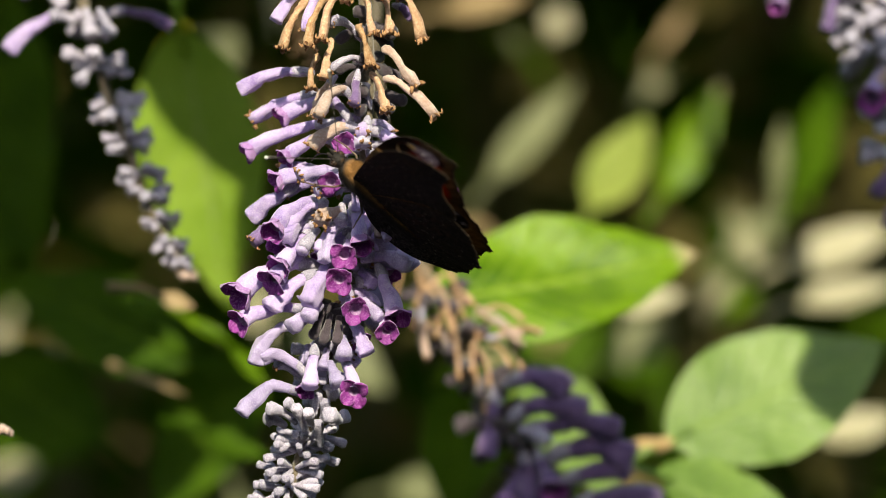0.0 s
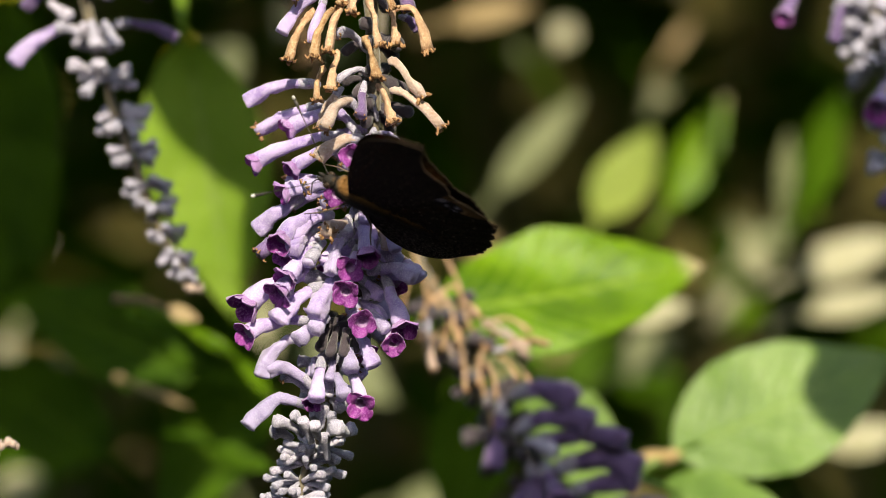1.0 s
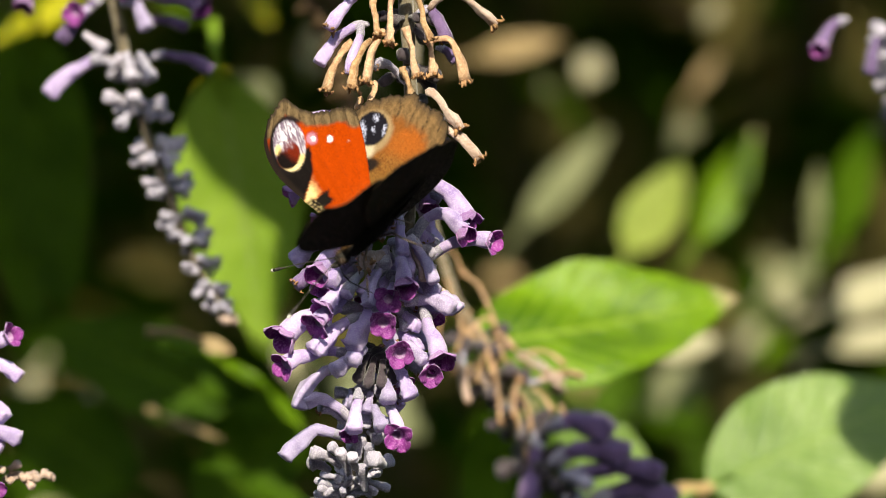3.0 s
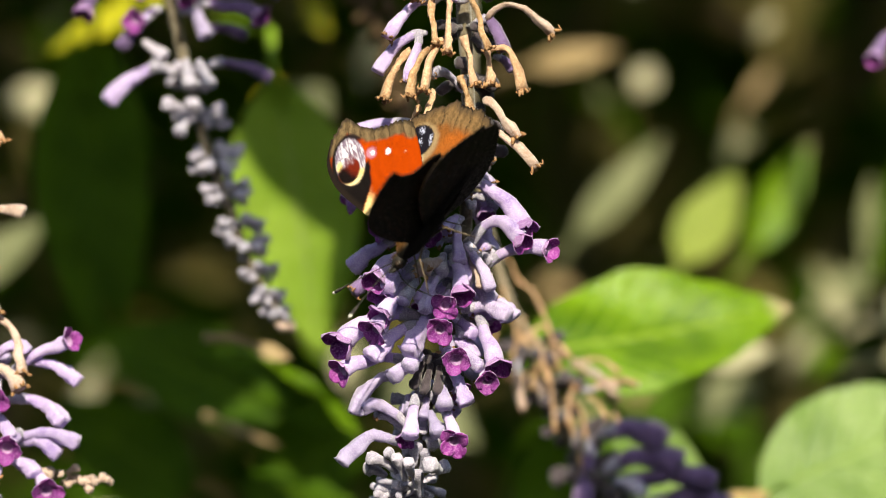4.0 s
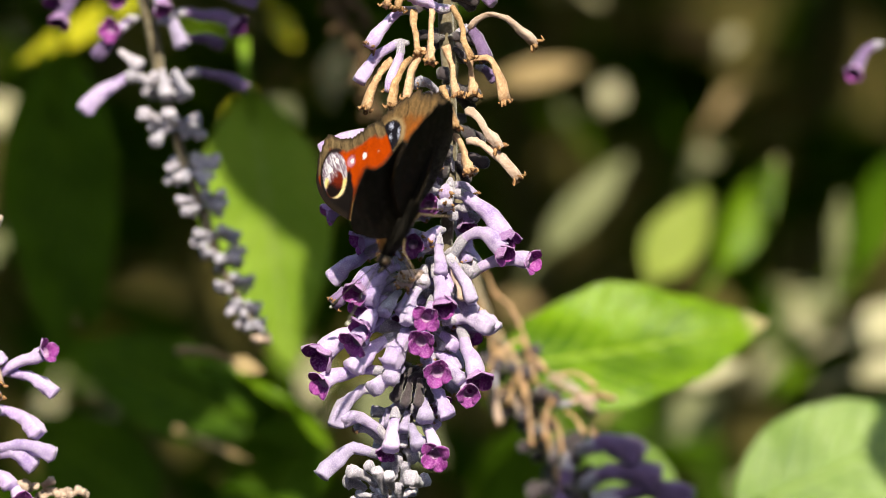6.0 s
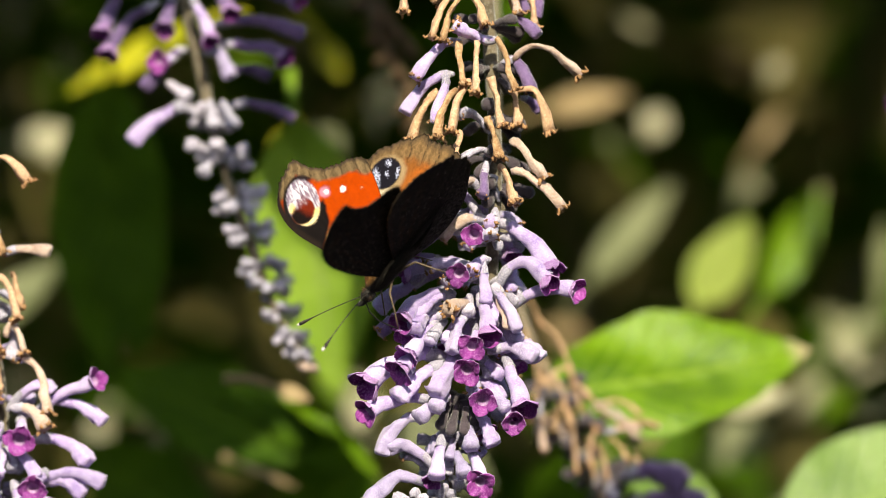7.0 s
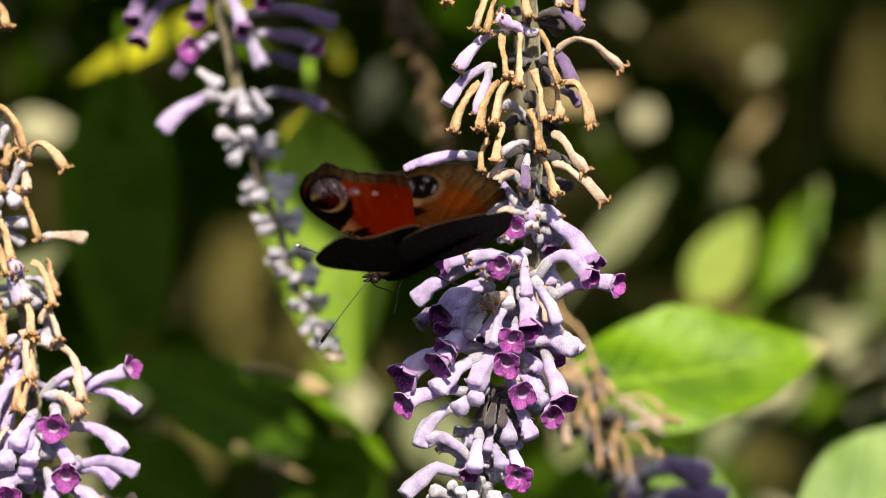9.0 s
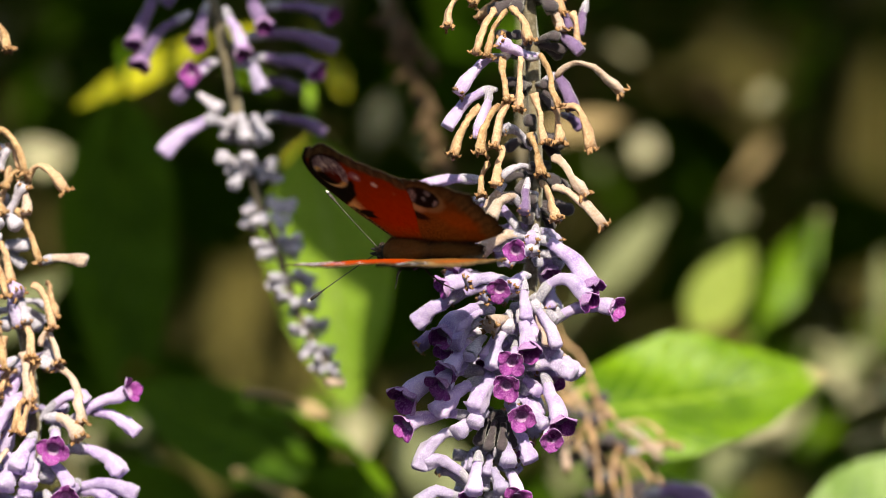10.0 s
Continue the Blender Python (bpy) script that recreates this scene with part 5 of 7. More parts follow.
stem(edge_spike, [(4.2, -0.0, -33.0), (3.4, -0.0, -19.8), (2.1, -0.0, -8.8), (-0.0, -0.0, 2.1), (-2.2, -0.0, 13.1), (-4.9, -0.0, 26.3), (-8.6, -0.0, 41.7)], [0.6, 0.8, 1, 1.1, 1.2, 1.3, 1.4])
floret(edge_spike, "closed", (-9.1, -4.0, 15.2), (-11.1, -6.0, 7.3), 0.7, 0.90, tone=SHADED_LILAC)
floret(edge_spike, "open", (-15.7, -4.0, 17.4), (-20.4, -6.0, 12.6), 0.9, 0.90, tone=SHADED_LILAC)
floret(edge_spike, "open", (0.9, -4.0, -0.1), (-2.8, -8.0, -5.8), 0.7, 1.30, facing=(0, -1, -0.2))
floret(edge_spike, "faded", (1.4, -5.0, -0.2), (-0.8, -8.0, -3.5), 0.4, 1.00, tone=DRY_PALE)
floret(edge_spike, "bud", (2.8, -4.0, -11.3), (-1.3, -6.0, -12.2), 0.2, 1.20)
floret(edge_spike, "closed", (4.0, -3.0, -17.6), (-1.5, -5.0, -24.6), 0.9, 1.10, tone=SHADED_LILAC)
floret(edge_spike, "closed", (3.9, -3.0, -24.2), (1.0, -5.0, -30.7), 0.9, 1.10, tone=SHADED_LILAC)
bud_cluster(edge_spike, (-4.4, -0.0, 14.2), 14, 5.0, 4.8, 190, 1.20, 0.30, BUD)
bud_cluster(edge_spike, (-2.8, -0.0, 8.7), 16, 5.0, 4.8, 191, 1.20, 0.30, BUD)
bud_cluster(edge_spike, (-1.1, -0.0, 3.8), 14, 5.0, 4.8, 192, 1.20, 0.30, BUD)
bud_cluster(edge_spike, (2.1, -0.0, -7.7), 8, 5.0, 4.8, 193, 1.20, 0.30, BUD)
bud_cluster(edge_spike, (3.2, -0.0, -16.5), 8, 5.0, 4.8, 194, 1.20, 0.30, BUD)
stem(main_spike, [(-2.8, 0.0, 51.2), (-2.8, 20.0, 111.2), (2.0, 160.0, 244.1), (16.7, 420.0, 284.1), (36.5, 800.0, 24.1), (46.3, 900.0, -615.9), (36.3, 920.0, -1235.9)], [1.5, 1.725, 2.2, 3.0, 4.5, 6.5, 8.0], STEM, "cane")
stem(old_spike, [(-9.4, 0.0, 24.3), (-9.4, 20.0, 84.3), (-9.6, 20.0, 213.8), (-17.5, 280.0, 253.8), (-30.3, 660.0, -6.2), (-35.5, 760.0, -646.2), (-25.5, 780.0, -1266.2)], [1, 1.15, 2.2, 3.0, 4.5, 6.5, 8.0], STEM, "cane")
stem(front_spike, [(-17.2, 0.0, 84.3), (-17.2, 20.0, 144.3), (-12.9, 145.0, 268.7), (-30.3, 405.0, 308.7), (-63.8, 785.0, 48.7), (-75.4, 885.0, -591.3), (-43.4, 905.0, -1211.3)], [1.3, 1.495, 2.2, 3.0, 4.5, 6.5, 8.0], STEM, "cane")
stem(rear_spike, [(-12.6, 0.0, 47.2), (-12.6, 20.0, 107.2), (-11.6, 96.0, 235.7), (-26.7, 356.0, 275.7), (-52.8, 736.0, 15.7), (-62.8, 836.0, -624.3), (-40.8, 856.0, -1244.3)], [1.5, 1.725, 2.2, 3.0, 4.5, 6.5, 8.0], STEM, "cane")
stem(shaded_spike, [(-14.5, -0.0, 50.6), (-14.5, 20.0, 110.6), (-15.6, 74.0, 284.9), (-17.2, 334.0, 324.9), (-18.8, 714.0, 64.9), (-19.9, 814.0, -575.1), (-19.9, 834.0, -1195.1)], [0.7, 0.805, 2.2, 3.0, 4.5, 6.5, 8.0], STEM, "cane")
stem(edge_spike, [(-8.6, -0.0, 41.7), (-8.6, 20.0, 101.7), (-12.7, 75.0, 237.0), (3.8, 335.0, 277.0), (35.3, 715.0, 17.0), (46.3, 815.0, -623.0), (16.3, 835.0, -1243.0)], [1.4, 1.61, 2.2, 3.0, 4.5, 6.5, 8.0], STEM, "cane")


# ---- the shrub behind ----
shrub = thing("shrub", "leafy shrub with broad green leaves in dappled shade", "shrub", "", (0, 0.6, 0))
shrub_origin = Vector((0, 0.6, 0))
leaf(shrub, (0.0155, 0.1020, 1.1775), (0.0700, 0.1200, 1.1885), 0.0150, LEAF_GLOSS, (0, -0.80, 0.60), 0.12, 0.05, 0.90, 3, stalk=0.01, ripple=0.10)
leaf(shrub, (0.0626, 0.1100, 1.1491), (0.1088, 0.1300, 1.1687), 0.0144, LEAF_WAX, (-0.1, -0.9, 0.35), 0.10, 0.05, 0.30, 4, stalk=0.01)
leaf(shrub, (0.0597, 0.0920, 1.1439), (0.0910, 0.0970, 1.1337), 0.0105, LEAF_WAX, (0, -0.6, 0.8), 0.15, 0.05, 0.60, 5, stalk=0.01)
leaf(shrub, (0.0543, 0.2800, 1.1939), (0.0686, 0.3000, 1.2167), 0.0069, LEAF_OLIVE, (0, -0.8, 0.5), 0.15, 0.05, 0.45, 6, stalk=0.01)
leaf(shrub, (0.0712, 0.2900, 1.1970), (0.0866, 0.3000, 1.2236), 0.0058, LEAF, (0.5, -0.8, 0.3), 0.25, 0.05, 0.80, 7, stalk=0.01)
leaf(shrub, (0.1022, 0.2800, 1.1968), (0.1158, 0.3200, 1.2264), 0.0055, LEAF_DARK, (0.3, -0.9, 0.3), 0.25, 0.05, 0.80, 8, stalk=0.01)
leaf(shrub, (0.0977, 0.2900, 1.1948), (0.1021, 0.3100, 1.2162), 0.0028, LEAF_SAGE, (0.4, -0.9, 0.1), 0.25, 0.05, 0.80, 9, stalk=0.01)
leaf(shrub, (-0.0398, 0.1700, 1.2242), (-0.0354, 0.1800, 1.2352), 0.0036, LEAF_LIME, (0, -0.8, 0.6), 0.10, 0.03, 0.80, 11, stalk=0.01)
leaf(shrub, (-0.0575, 0.2000, 1.2560), (-0.0887, 0.2100, 1.2425), 0.0051, LEAF_LIME, (0, -0.7, 0.7), 0.10, 0.05, 0.80, 12, stalk=0.01)
leaf(shrub, (-0.0327, 0.2800, 1.2560), (-0.0279, 0.2800, 1.2481), 0.0029, LEAF_LIME, (0, -0.7, 0.7), 0.10, 0.05, 0.60, 13, stalk=0.01)
leaf(shrub, (-0.0770, 0.2000, 1.2448), (-0.0785, 0.2000, 1.1786), 0.0128, LEAF_DARK, (0.2, -1, 0.1), 0.15, 0.00, 0.80, 14, stalk=0.01)
leaf(shrub, (-0.0345, 0.1900, 1.1626), (-0.0770, 0.2000, 1.1821), 0.0107, LEAF_DARK, (0, -0.9, 0.3), 0.20, 0.03, 0.80, 15, stalk=0.01)
leaf(shrub, (-0.0220, 0.2000, 1.1658), (-0.0443, 0.2000, 1.1279), 0.0112, LEAF_DARK, (-0.2, -0.9, 0.2), 0.20, 0.03, 0.80, 17, stalk=0.01)
leaf(shrub, (-0.0564, 0.2200, 1.1441), (-0.0862, 0.2200, 1.1643), 0.0112, LEAF_DARK, (0, -0.9, 0.3), 0.20, 0.03, 0.80, 18, stalk=0.01)
leaf(shrub, (0.0258, 0.2000, 1.1606), (0.0207, 0.2000, 1.1263), 0.0098, LEAF_DARK, (0, -0.9, 0.3), 0.20, 0.03, 0.80, 19, stalk=0.01)
leaf(shrub, (-0.0156, 0.3000, 1.1690), (0.0071, 0.3000, 1.1514), 0.0080, LEAF_SAGE, (0, -0.8, 0.6), 0.20, 0.03, 0.60, 21, stalk=0.01)
leaf(shrub, (-0.0791, 0.2000, 1.2336), (-0.0697, 0.2000, 1.1833), 0.0098, LEAF_DARK, (0.1, -1, 0.1), 0.20, 0.03, 0.80, 22, stalk=0.01)
leaf(shrub, (-0.1212, 0.2000, 1.2218), (-0.1060, 0.2000, 1.1802), 0.0049, LEAF_LIME, (0, -0.7, 0.7), 0.10, 0.03, 0.60, 46, stalk=0.01)
leaf(shrub, (-0.1114, 0.2600, 1.1894), (-0.0922, 0.2600, 1.2052), 0.0059, LEAF_SAGE, (0, -0.7, 0.7), 0.10, 0.03, 0.60, 47, stalk=0.01)
leaf(shrub, (0.0321, 0.3600, 1.2005), (0.0543, 0.3800, 1.2260), 0.0046, LEAF_SAGE, (0.1, -0.8, 0.6), 0.20, 0.03, 0.45, 23, stalk=0.01)
leaf(shrub, (0.0201, 0.3600, 1.2428), (0.0425, 0.3600, 1.2476), 0.0045, LEAF_DRY, (0, -0.7, 0.7), 0.20, 0.03, 0.60, 24, stalk=0.01)
leaf(shrub, (0.0493, 0.4200, 1.2385), (0.0528, 0.4200, 1.2454), 0.0040, LEAF_PALE, (0, -0.8, 0.6), 0.10, 0.00, 0.30, 25, stalk=0.002)
leaf(shrub, (0.0793, 0.4500, 1.2362), (0.0869, 0.4500, 1.2467), 0.0018, LEAF_DRY, (0, -0.8, 0.6), 0.10, 0.00, 0.30, 26, stalk=0.01)
leaf(shrub, (0.0732, 0.4500, 1.2197), (0.0793, 0.4500, 1.2317), 0.0021, LEAF_SAGE, (0, -0.8, 0.6), 0.10, 0.00, 0.30, 27, stalk=0.01)
leaf(shrub, (0.0900, 0.3600, 1.1820), (0.1069, 0.3600, 1.1918), 0.0070, LEAF_SAGE, (0, -0.6, 0.8), 0.10, 0.00, 0.40, 28, stalk=0.01)
leaf(shrub, (0.1054, 0.3600, 1.1791), (0.1336, 0.3600, 1.1888), 0.0077, LEAF_PALE, (0, -0.6, 0.8), 0.10, 0.00, 0.40, 29, stalk=0.01)
leaf(shrub, (0.1059, 0.3300, 1.1708), (0.1306, 0.3300, 1.1754), 0.0062, LEAF_PALE, (0, -0.5, 0.85), 0.10, 0.00, 0.40, 30, stalk=0.01)
leaf(shrub, (0.1112, 0.3300, 1.1385), (0.1305, 0.3300, 1.1425), 0.0062, LEAF_PALE, (0, -0.6, 0.8), 0.10, 0.00, 0.40, 31, stalk=0.01)
leaf(shrub, (0.0590, 0.2600, 1.1718), (0.0751, 0.2600, 1.1747), 0.0048, LEAF_PALE, (0, -0.6, 0.8), 0.10, 0.00, 0.40, 32, stalk=0.01)
leaf(shrub, (0.0617, 0.3600, 1.1555), (0.0772, 0.3600, 1.1652), 0.0077, LEAF_SAGE, (0, -0.6, 0.8), 0.10, 0.00, 0.40, 33, stalk=0.01)
leaf(shrub, (0.0068, 0.3300, 1.1254), (0.0247, 0.3300, 1.1267), 0.0071, LEAF_SAGE, (0, -0.6, 0.8), 0.10, 0.00, 0.40, 34, stalk=0.01)
leaf(shrub, (-0.0404, 0.3600, 1.2277), (-0.0305, 0.3600, 1.2375), 0.0077, LEAF_SAGE, (0, -0.8, 0.6), 0.10, 0.00, 0.40, 37, stalk=0.01)
leaf(shrub, (-0.1159, 0.4200, 1.2361), (-0.0983, 0.4200, 1.2362), 0.0056, LEAF_PALE, (0, -0.8, 0.6), 0.10, 0.00, 0.40, 38, stalk=0.01)
leaf(shrub, (-0.0930, 0.3600, 1.1269), (-0.0803, 0.3600, 1.1310), 0.0063, LEAF_PALE, (0, -0.6, 0.8), 0.10, 0.00, 0.40, 39, stalk=0.01)
leaf(shrub, (-0.0355, 0.1500, 1.2338), (-0.0270, 0.1600, 1.1756), 0.0138, LEAF_FRESH, (-0.2, -0.85, 0.45), 0.15, 0.03, 0.60, 10, stalk=0.01)
leaf(shrub, (-0.0381, 0.1050, 1.1791), (-0.0309, 0.1050, 1.1765), 0.0020, LEAF_DRY, (0, -0.75, 0.65), 0.10, 0.00, 0.40, 35, stalk=0.01)
leaf(shrub, (-0.0484, 0.1500, 1.1631), (-0.0344, 0.1500, 1.1571), 0.0009, LEAF_DRY, (0, -0.75, 0.65), 0.10, 0.00, 0.40, 36, stalk=0.002)
leaf(shrub, (-0.0350, 0.1350, 1.1744), (-0.0260, 0.1350, 1.1686), 0.0022, LEAF, (0, -0.35, 0.95), 0.10, 0.05, 0.60, 16, stalk=0.01)
leaf(shrub, (-0.0249, 0.1350, 1.1679), (-0.0171, 0.1350, 1.1596), 0.0028, LEAF, (0, -0.35, 0.95), 0.10, 0.05, 0.60, 48, stalk=0.01)
leaf(shrub, (-0.0418, 0.1500, 1.1710), (-0.0343, 0.1500, 1.1659), 0.0023, LEAF_DARK, (0, -0.7, 0.7), 0.10, 0.05, 0.60, 49, stalk=0.01)
leaf(shrub, (-0.0306, 0.1500, 1.1495), (-0.0177, 0.1500, 1.1441), 0.0032, LEAF_DARK, (0, -0.7, 0.7), 0.10, 0.00, 0.50, 45, stalk=0.01)
leaf(shrub, (0.0348, 0.1120, 1.1652), (0.0544, 0.1120, 1.1374), 0.0090, LEAF_WAX, (0, -0.75, 0.65), 0.15, 0.03, 0.60, 20, stalk=0.01)
stem(shrub, [(64.6, 112.0, 1149.4), (61.1, 110.0, 1148.2), (56.1, 112.0, 1147.0), (50.0, 130.0, 1134.5), (50.0, 200.0, 1092.9), (20.0, 450.0, 500.0), (0.0, 600.0, 0.0)], [1.0, 1.6, 1.8, 1.8, 4, 9, 14], TWIG, "branch")
# Unseen leaves above the view, added to shade spikes and leaves below.
leaf(shrub, (-0.0930, 0.0932, 1.3100), (-0.0499, 0.0932, 1.3100), 0.0170, LEAF_DARK, (0.05, -0.785, 0.617), 0.10, 0.03, 0.50, 60, stalk=0.002)
leaf(shrub, (-0.0920, 0.0719, 1.3000), (-0.0478, 0.0719, 1.3000), 0.0170, LEAF_DARK, (0.05, -0.785, 0.617), 0.10, 0.03, 0.50, 61, stalk=0.002)
leaf(shrub, (-0.0730, 0.0347, 1.3000), (-0.0354, 0.0347, 1.3000), 0.0140, LEAF_DARK, (0.05, -0.785, 0.617), 0.10, 0.03, 0.50, 62, stalk=0.002)
leaf(shrub, (-0.0933, 0.0436, 1.3000), (-0.0395, 0.0436, 1.3000), 0.0200, LEAF_DARK, (0.05, -0.785, 0.617), 0.10, 0.03, 0.50, 63, stalk=0.002)
leaf(shrub, (-0.0161, 0.0052, 1.2950), (-0.0041, 0.0052, 1.2950), 0.0050, LEAF_DARK, (0.05, -0.785, 0.617), 0.10, 0.03, 0.50, 65, stalk=0.002)
leaf(shrub, (0.0998, -0.0285, 1.3000), (0.1345, -0.0285, 1.3000), 0.0130, LEAF_DARK, (0.05, -0.785, 0.617), 0.10, 0.03, 0.50, 66, stalk=0.002)
leaf(shrub, (0.0129, -0.0126, 1.3100), (0.0532, -0.0126, 1.3100), 0.0150, LEAF_DARK, (0.05, -0.785, 0.617), 0.10, 0.03, 0.50, 67, stalk=0.002)
leaf(shrub, (0.0360, -0.1042, 1.3000), (0.0615, -0.1042, 1.3000), 0.0095, LEAF_DARK, (0.05, -0.785, 0.617), 0.10, 0.03, 0.50, 68, stalk=0.002)
leaf(shrub, (0.0534, -0.1044, 1.2950), (0.0749, -0.1044, 1.2950), 0.0080, LEAF_DARK, (0.05, -0.785, 0.617), 0.10, 0.03, 0.50, 69, stalk=0.002)
leaf(shrub, (0.0355, -0.1116, 1.2950), (0.0583, -0.1116, 1.2950), 0.0085, LEAF_DARK, (0.05, -0.785, 0.617), 0.10, 0.03, 0.50, 70, stalk=0.002)
leaf(shrub, (0.0497, -0.1097, 1.2900), (0.0726, -0.1097, 1.2900), 0.0085, LEAF_DARK, (0.05, -0.785, 0.617), 0.10, 0.03, 0.50, 71, stalk=0.002)
leaf(shrub, (-0.0884, 0.0723, 1.3100), (-0.0442, 0.0723, 1.3100), 0.0170, LEAF_DARK, (0.05, -0.785, 0.617), 0.10, 0.03, 0.50, 72, stalk=0.002)
leaf(shrub, (-0.0652, 0.0144, 1.3100), (-0.0305, 0.0144, 1.3100), 0.0130, LEAF_DARK, (0.05, -0.785, 0.617), 0.10, 0.03, 0.50, 73, stalk=0.002)
leaf(shrub, (-0.0794, 0.0223, 1.3050), (-0.0447, 0.0223, 1.3050), 0.0130, LEAF_DARK, (0.05, -0.785, 0.617), 0.10, 0.03, 0.50, 74, stalk=0.002)
leaf(shrub, (-0.0716, 0.0072, 1.3000), (-0.0461, 0.0072, 1.3000), 0.0095, LEAF_DARK, (0.05, -0.785, 0.617), 0.10, 0.03, 0.50, 82, stalk=0.002)
leaf(shrub, (-0.0425, 0.0006, 1.3000), (-0.0183, 0.0006, 1.3000), 0.0090, LEAF_DARK, (0.05, -0.785, 0.617), 0.10, 0.03, 0.50, 83, stalk=0.002)
# Small, mostly pale leaves added to imitate blurred spots of light.
leaf(shrub, (0.0830, 0.5043, 1.2285), (0.0766, 0.5043, 1.2274), 0.0027, LEAF_SAGE, (0, -0.6, 0.8), 0.10, 0.00, 0.40, 171, stalk=0.002)
leaf(shrub, (0.0462, 0.4571, 1.2698), (0.0509, 0.4571, 1.2676), 0.0021, LEAF_PALE, (0, -0.6, 0.8), 0.10, 0.00, 0.40, 173, stalk=0.002)
leaf(shrub, (0.1040, 0.5121, 1.2351), (0.0988, 0.5121, 1.2329), 0.0024, LEAF_SAGE, (0, -0.6, 0.8), 0.10, 0.00, 0.40, 174, stalk=0.002)
leaf(shrub, (-0.1031, 0.4971, 1.2710), (-0.1074, 0.4971, 1.2693), 0.0020, LEAF_PALE, (0, -0.6, 0.8), 0.10, 0.00, 0.40, 175, stalk=0.002)
leaf(shrub, (-0.1200, 0.4740, 1.2651), (-0.1233, 0.4740, 1.2695), 0.0023, LEAF_PALE, (0, -0.6, 0.8), 0.10, 0.00, 0.40, 176, stalk=0.002)
leaf(shrub, (0.0992, 0.4351, 1.1915), (0.0941, 0.4351, 1.1905), 0.0022, LEAF_SAGE, (0, -0.6, 0.8), 0.10, 0.00, 0.40, 179, stalk=0.002)
leaf(shrub, (0.0400, 0.4275, 1.2359), (0.0383, 0.4275, 1.2393), 0.0016, LEAF_SAGE, (0, -0.6, 0.8), 0.10, 0.00, 0.40, 180, stalk=0.002)
leaf(shrub, (0.0769, 0.4271, 1.2253), (0.0724, 0.4271, 1.2271), 0.0021, LEAF_PALE, (0, -0.6, 0.8), 0.10, 0.00, 0.40, 182, stalk=0.002)
leaf(shrub, (0.1334, 0.4492, 1.2269), (0.1272, 0.4492, 1.2270), 0.0026, LEAF_PALE, (0, -0.6, 0.8), 0.10, 0.00, 0.40, 184, stalk=0.002)
leaf(shrub, (-0.0894, 0.4692, 1.1858), (-0.0894, 0.4692, 1.1908), 0.0021, LEAF_PALE, (0, -0.6, 0.8), 0.10, 0.00, 0.40, 187, stalk=0.002)
leaf(shrub, (0.0376, 0.4772, 1.2707), (0.0419, 0.4772, 1.2713), 0.0018, LEAF_PALE, (0, -0.6, 0.8), 0.10, 0.00, 0.40, 188, stalk=0.002)
leaf(shrub, (-0.1220, 0.4381, 1.2746), (-0.1242, 0.4381, 1.2715), 0.0016, LEAF_PALE, (0, -0.6, 0.8), 0.10, 0.00, 0.40, 189, stalk=0.002)
leaf(shrub, (-0.1173, 0.4547, 1.2733), (-0.1191, 0.4547, 1.2685), 0.0021, LEAF_PALE, (0, -0.6, 0.8), 0.10, 0.00, 0.40, 190, stalk=0.002)
leaf(shrub, (-0.1055, 0.4369, 1.2604), (-0.1027, 0.4369, 1.2551), 0.0025, LEAF_PALE, (0, -0.6, 0.8), 0.10, 0.00, 0.40, 191, stalk=0.002)
leaf(shrub, (-0.1085, 0.4575, 1.2750), (-0.1109, 0.4575, 1.2798), 0.0023, LEAF_SAGE, (0, -0.6, 0.8), 0.10, 0.00, 0.40, 192, stalk=0.002)
leaf(shrub, (-0.1313, 0.5158, 1.2608), (-0.1266, 0.5158, 1.2611), 0.0020, LEAF_SAGE, (0, -0.6, 0.8), 0.10, 0.00, 0.40, 193, stalk=0.002)
leaf(shrub, (0.0830, 0.4500, 1.2553), (0.0866, 0.4500, 1.2598), 0.0026, LEAF_PALE, (0, -0.6, 0.8), 0.10, 0.00, 0.40, 194, stalk=0.002)
leaf(shrub, (0.0947, 0.4953, 1.1660), (0.1014, 0.4953, 1.1750), 0.0033, LEAF_PALE, (-0.13, -0.6, 0.8), 0.10, 0.00, 0.40, 100, stalk=0.004)
leaf(shrub, (0.0264, 0.3235, 1.1769), (0.0335, 0.3235, 1.1725), 0.0025, LEAF_PALE, (0.04, -0.6, 0.8), 0.10, 0.00, 0.40, 101, stalk=0.004)
leaf(shrub, (0.1148, 0.4539, 1.1956), (0.1225, 0.4539, 1.1950), 0.0023, LEAF, (-0.17, -0.6, 0.8), 0.10, 0.00, 0.40, 102, stalk=0.004)
leaf(shrub, (-0.0346, 0.3001, 1.1541), (-0.0284, 0.3001, 1.1580), 0.0022, LEAF_SAGE, (-0.05, -0.6, 0.8), 0.10, 0.00, 0.40, 107, stalk=0.004)
leaf(shrub, (-0.0109, 0.3327, 1.2393), (-0.0022, 0.3327, 1.2315), 0.0035, LEAF_SAGE, (0.2, -0.6, 0.8), 0.10, 0.00, 0.40, 111, stalk=0.004)
leaf(shrub, (-0.0322, 0.3760, 1.1222), (-0.0287, 0.3760, 1.1081), 0.0043, LEAF_SAGE, (0.2, -0.6, 0.8), 0.10, 0.00, 0.40, 112, stalk=0.004)
leaf(shrub, (-0.0865, 0.4104, 1.2311), (-0.0910, 0.4104, 1.2350), 0.0018, LEAF_DRY, (-0.05, -0.6, 0.8), 0.10, 0.00, 0.40, 113, stalk=0.004)
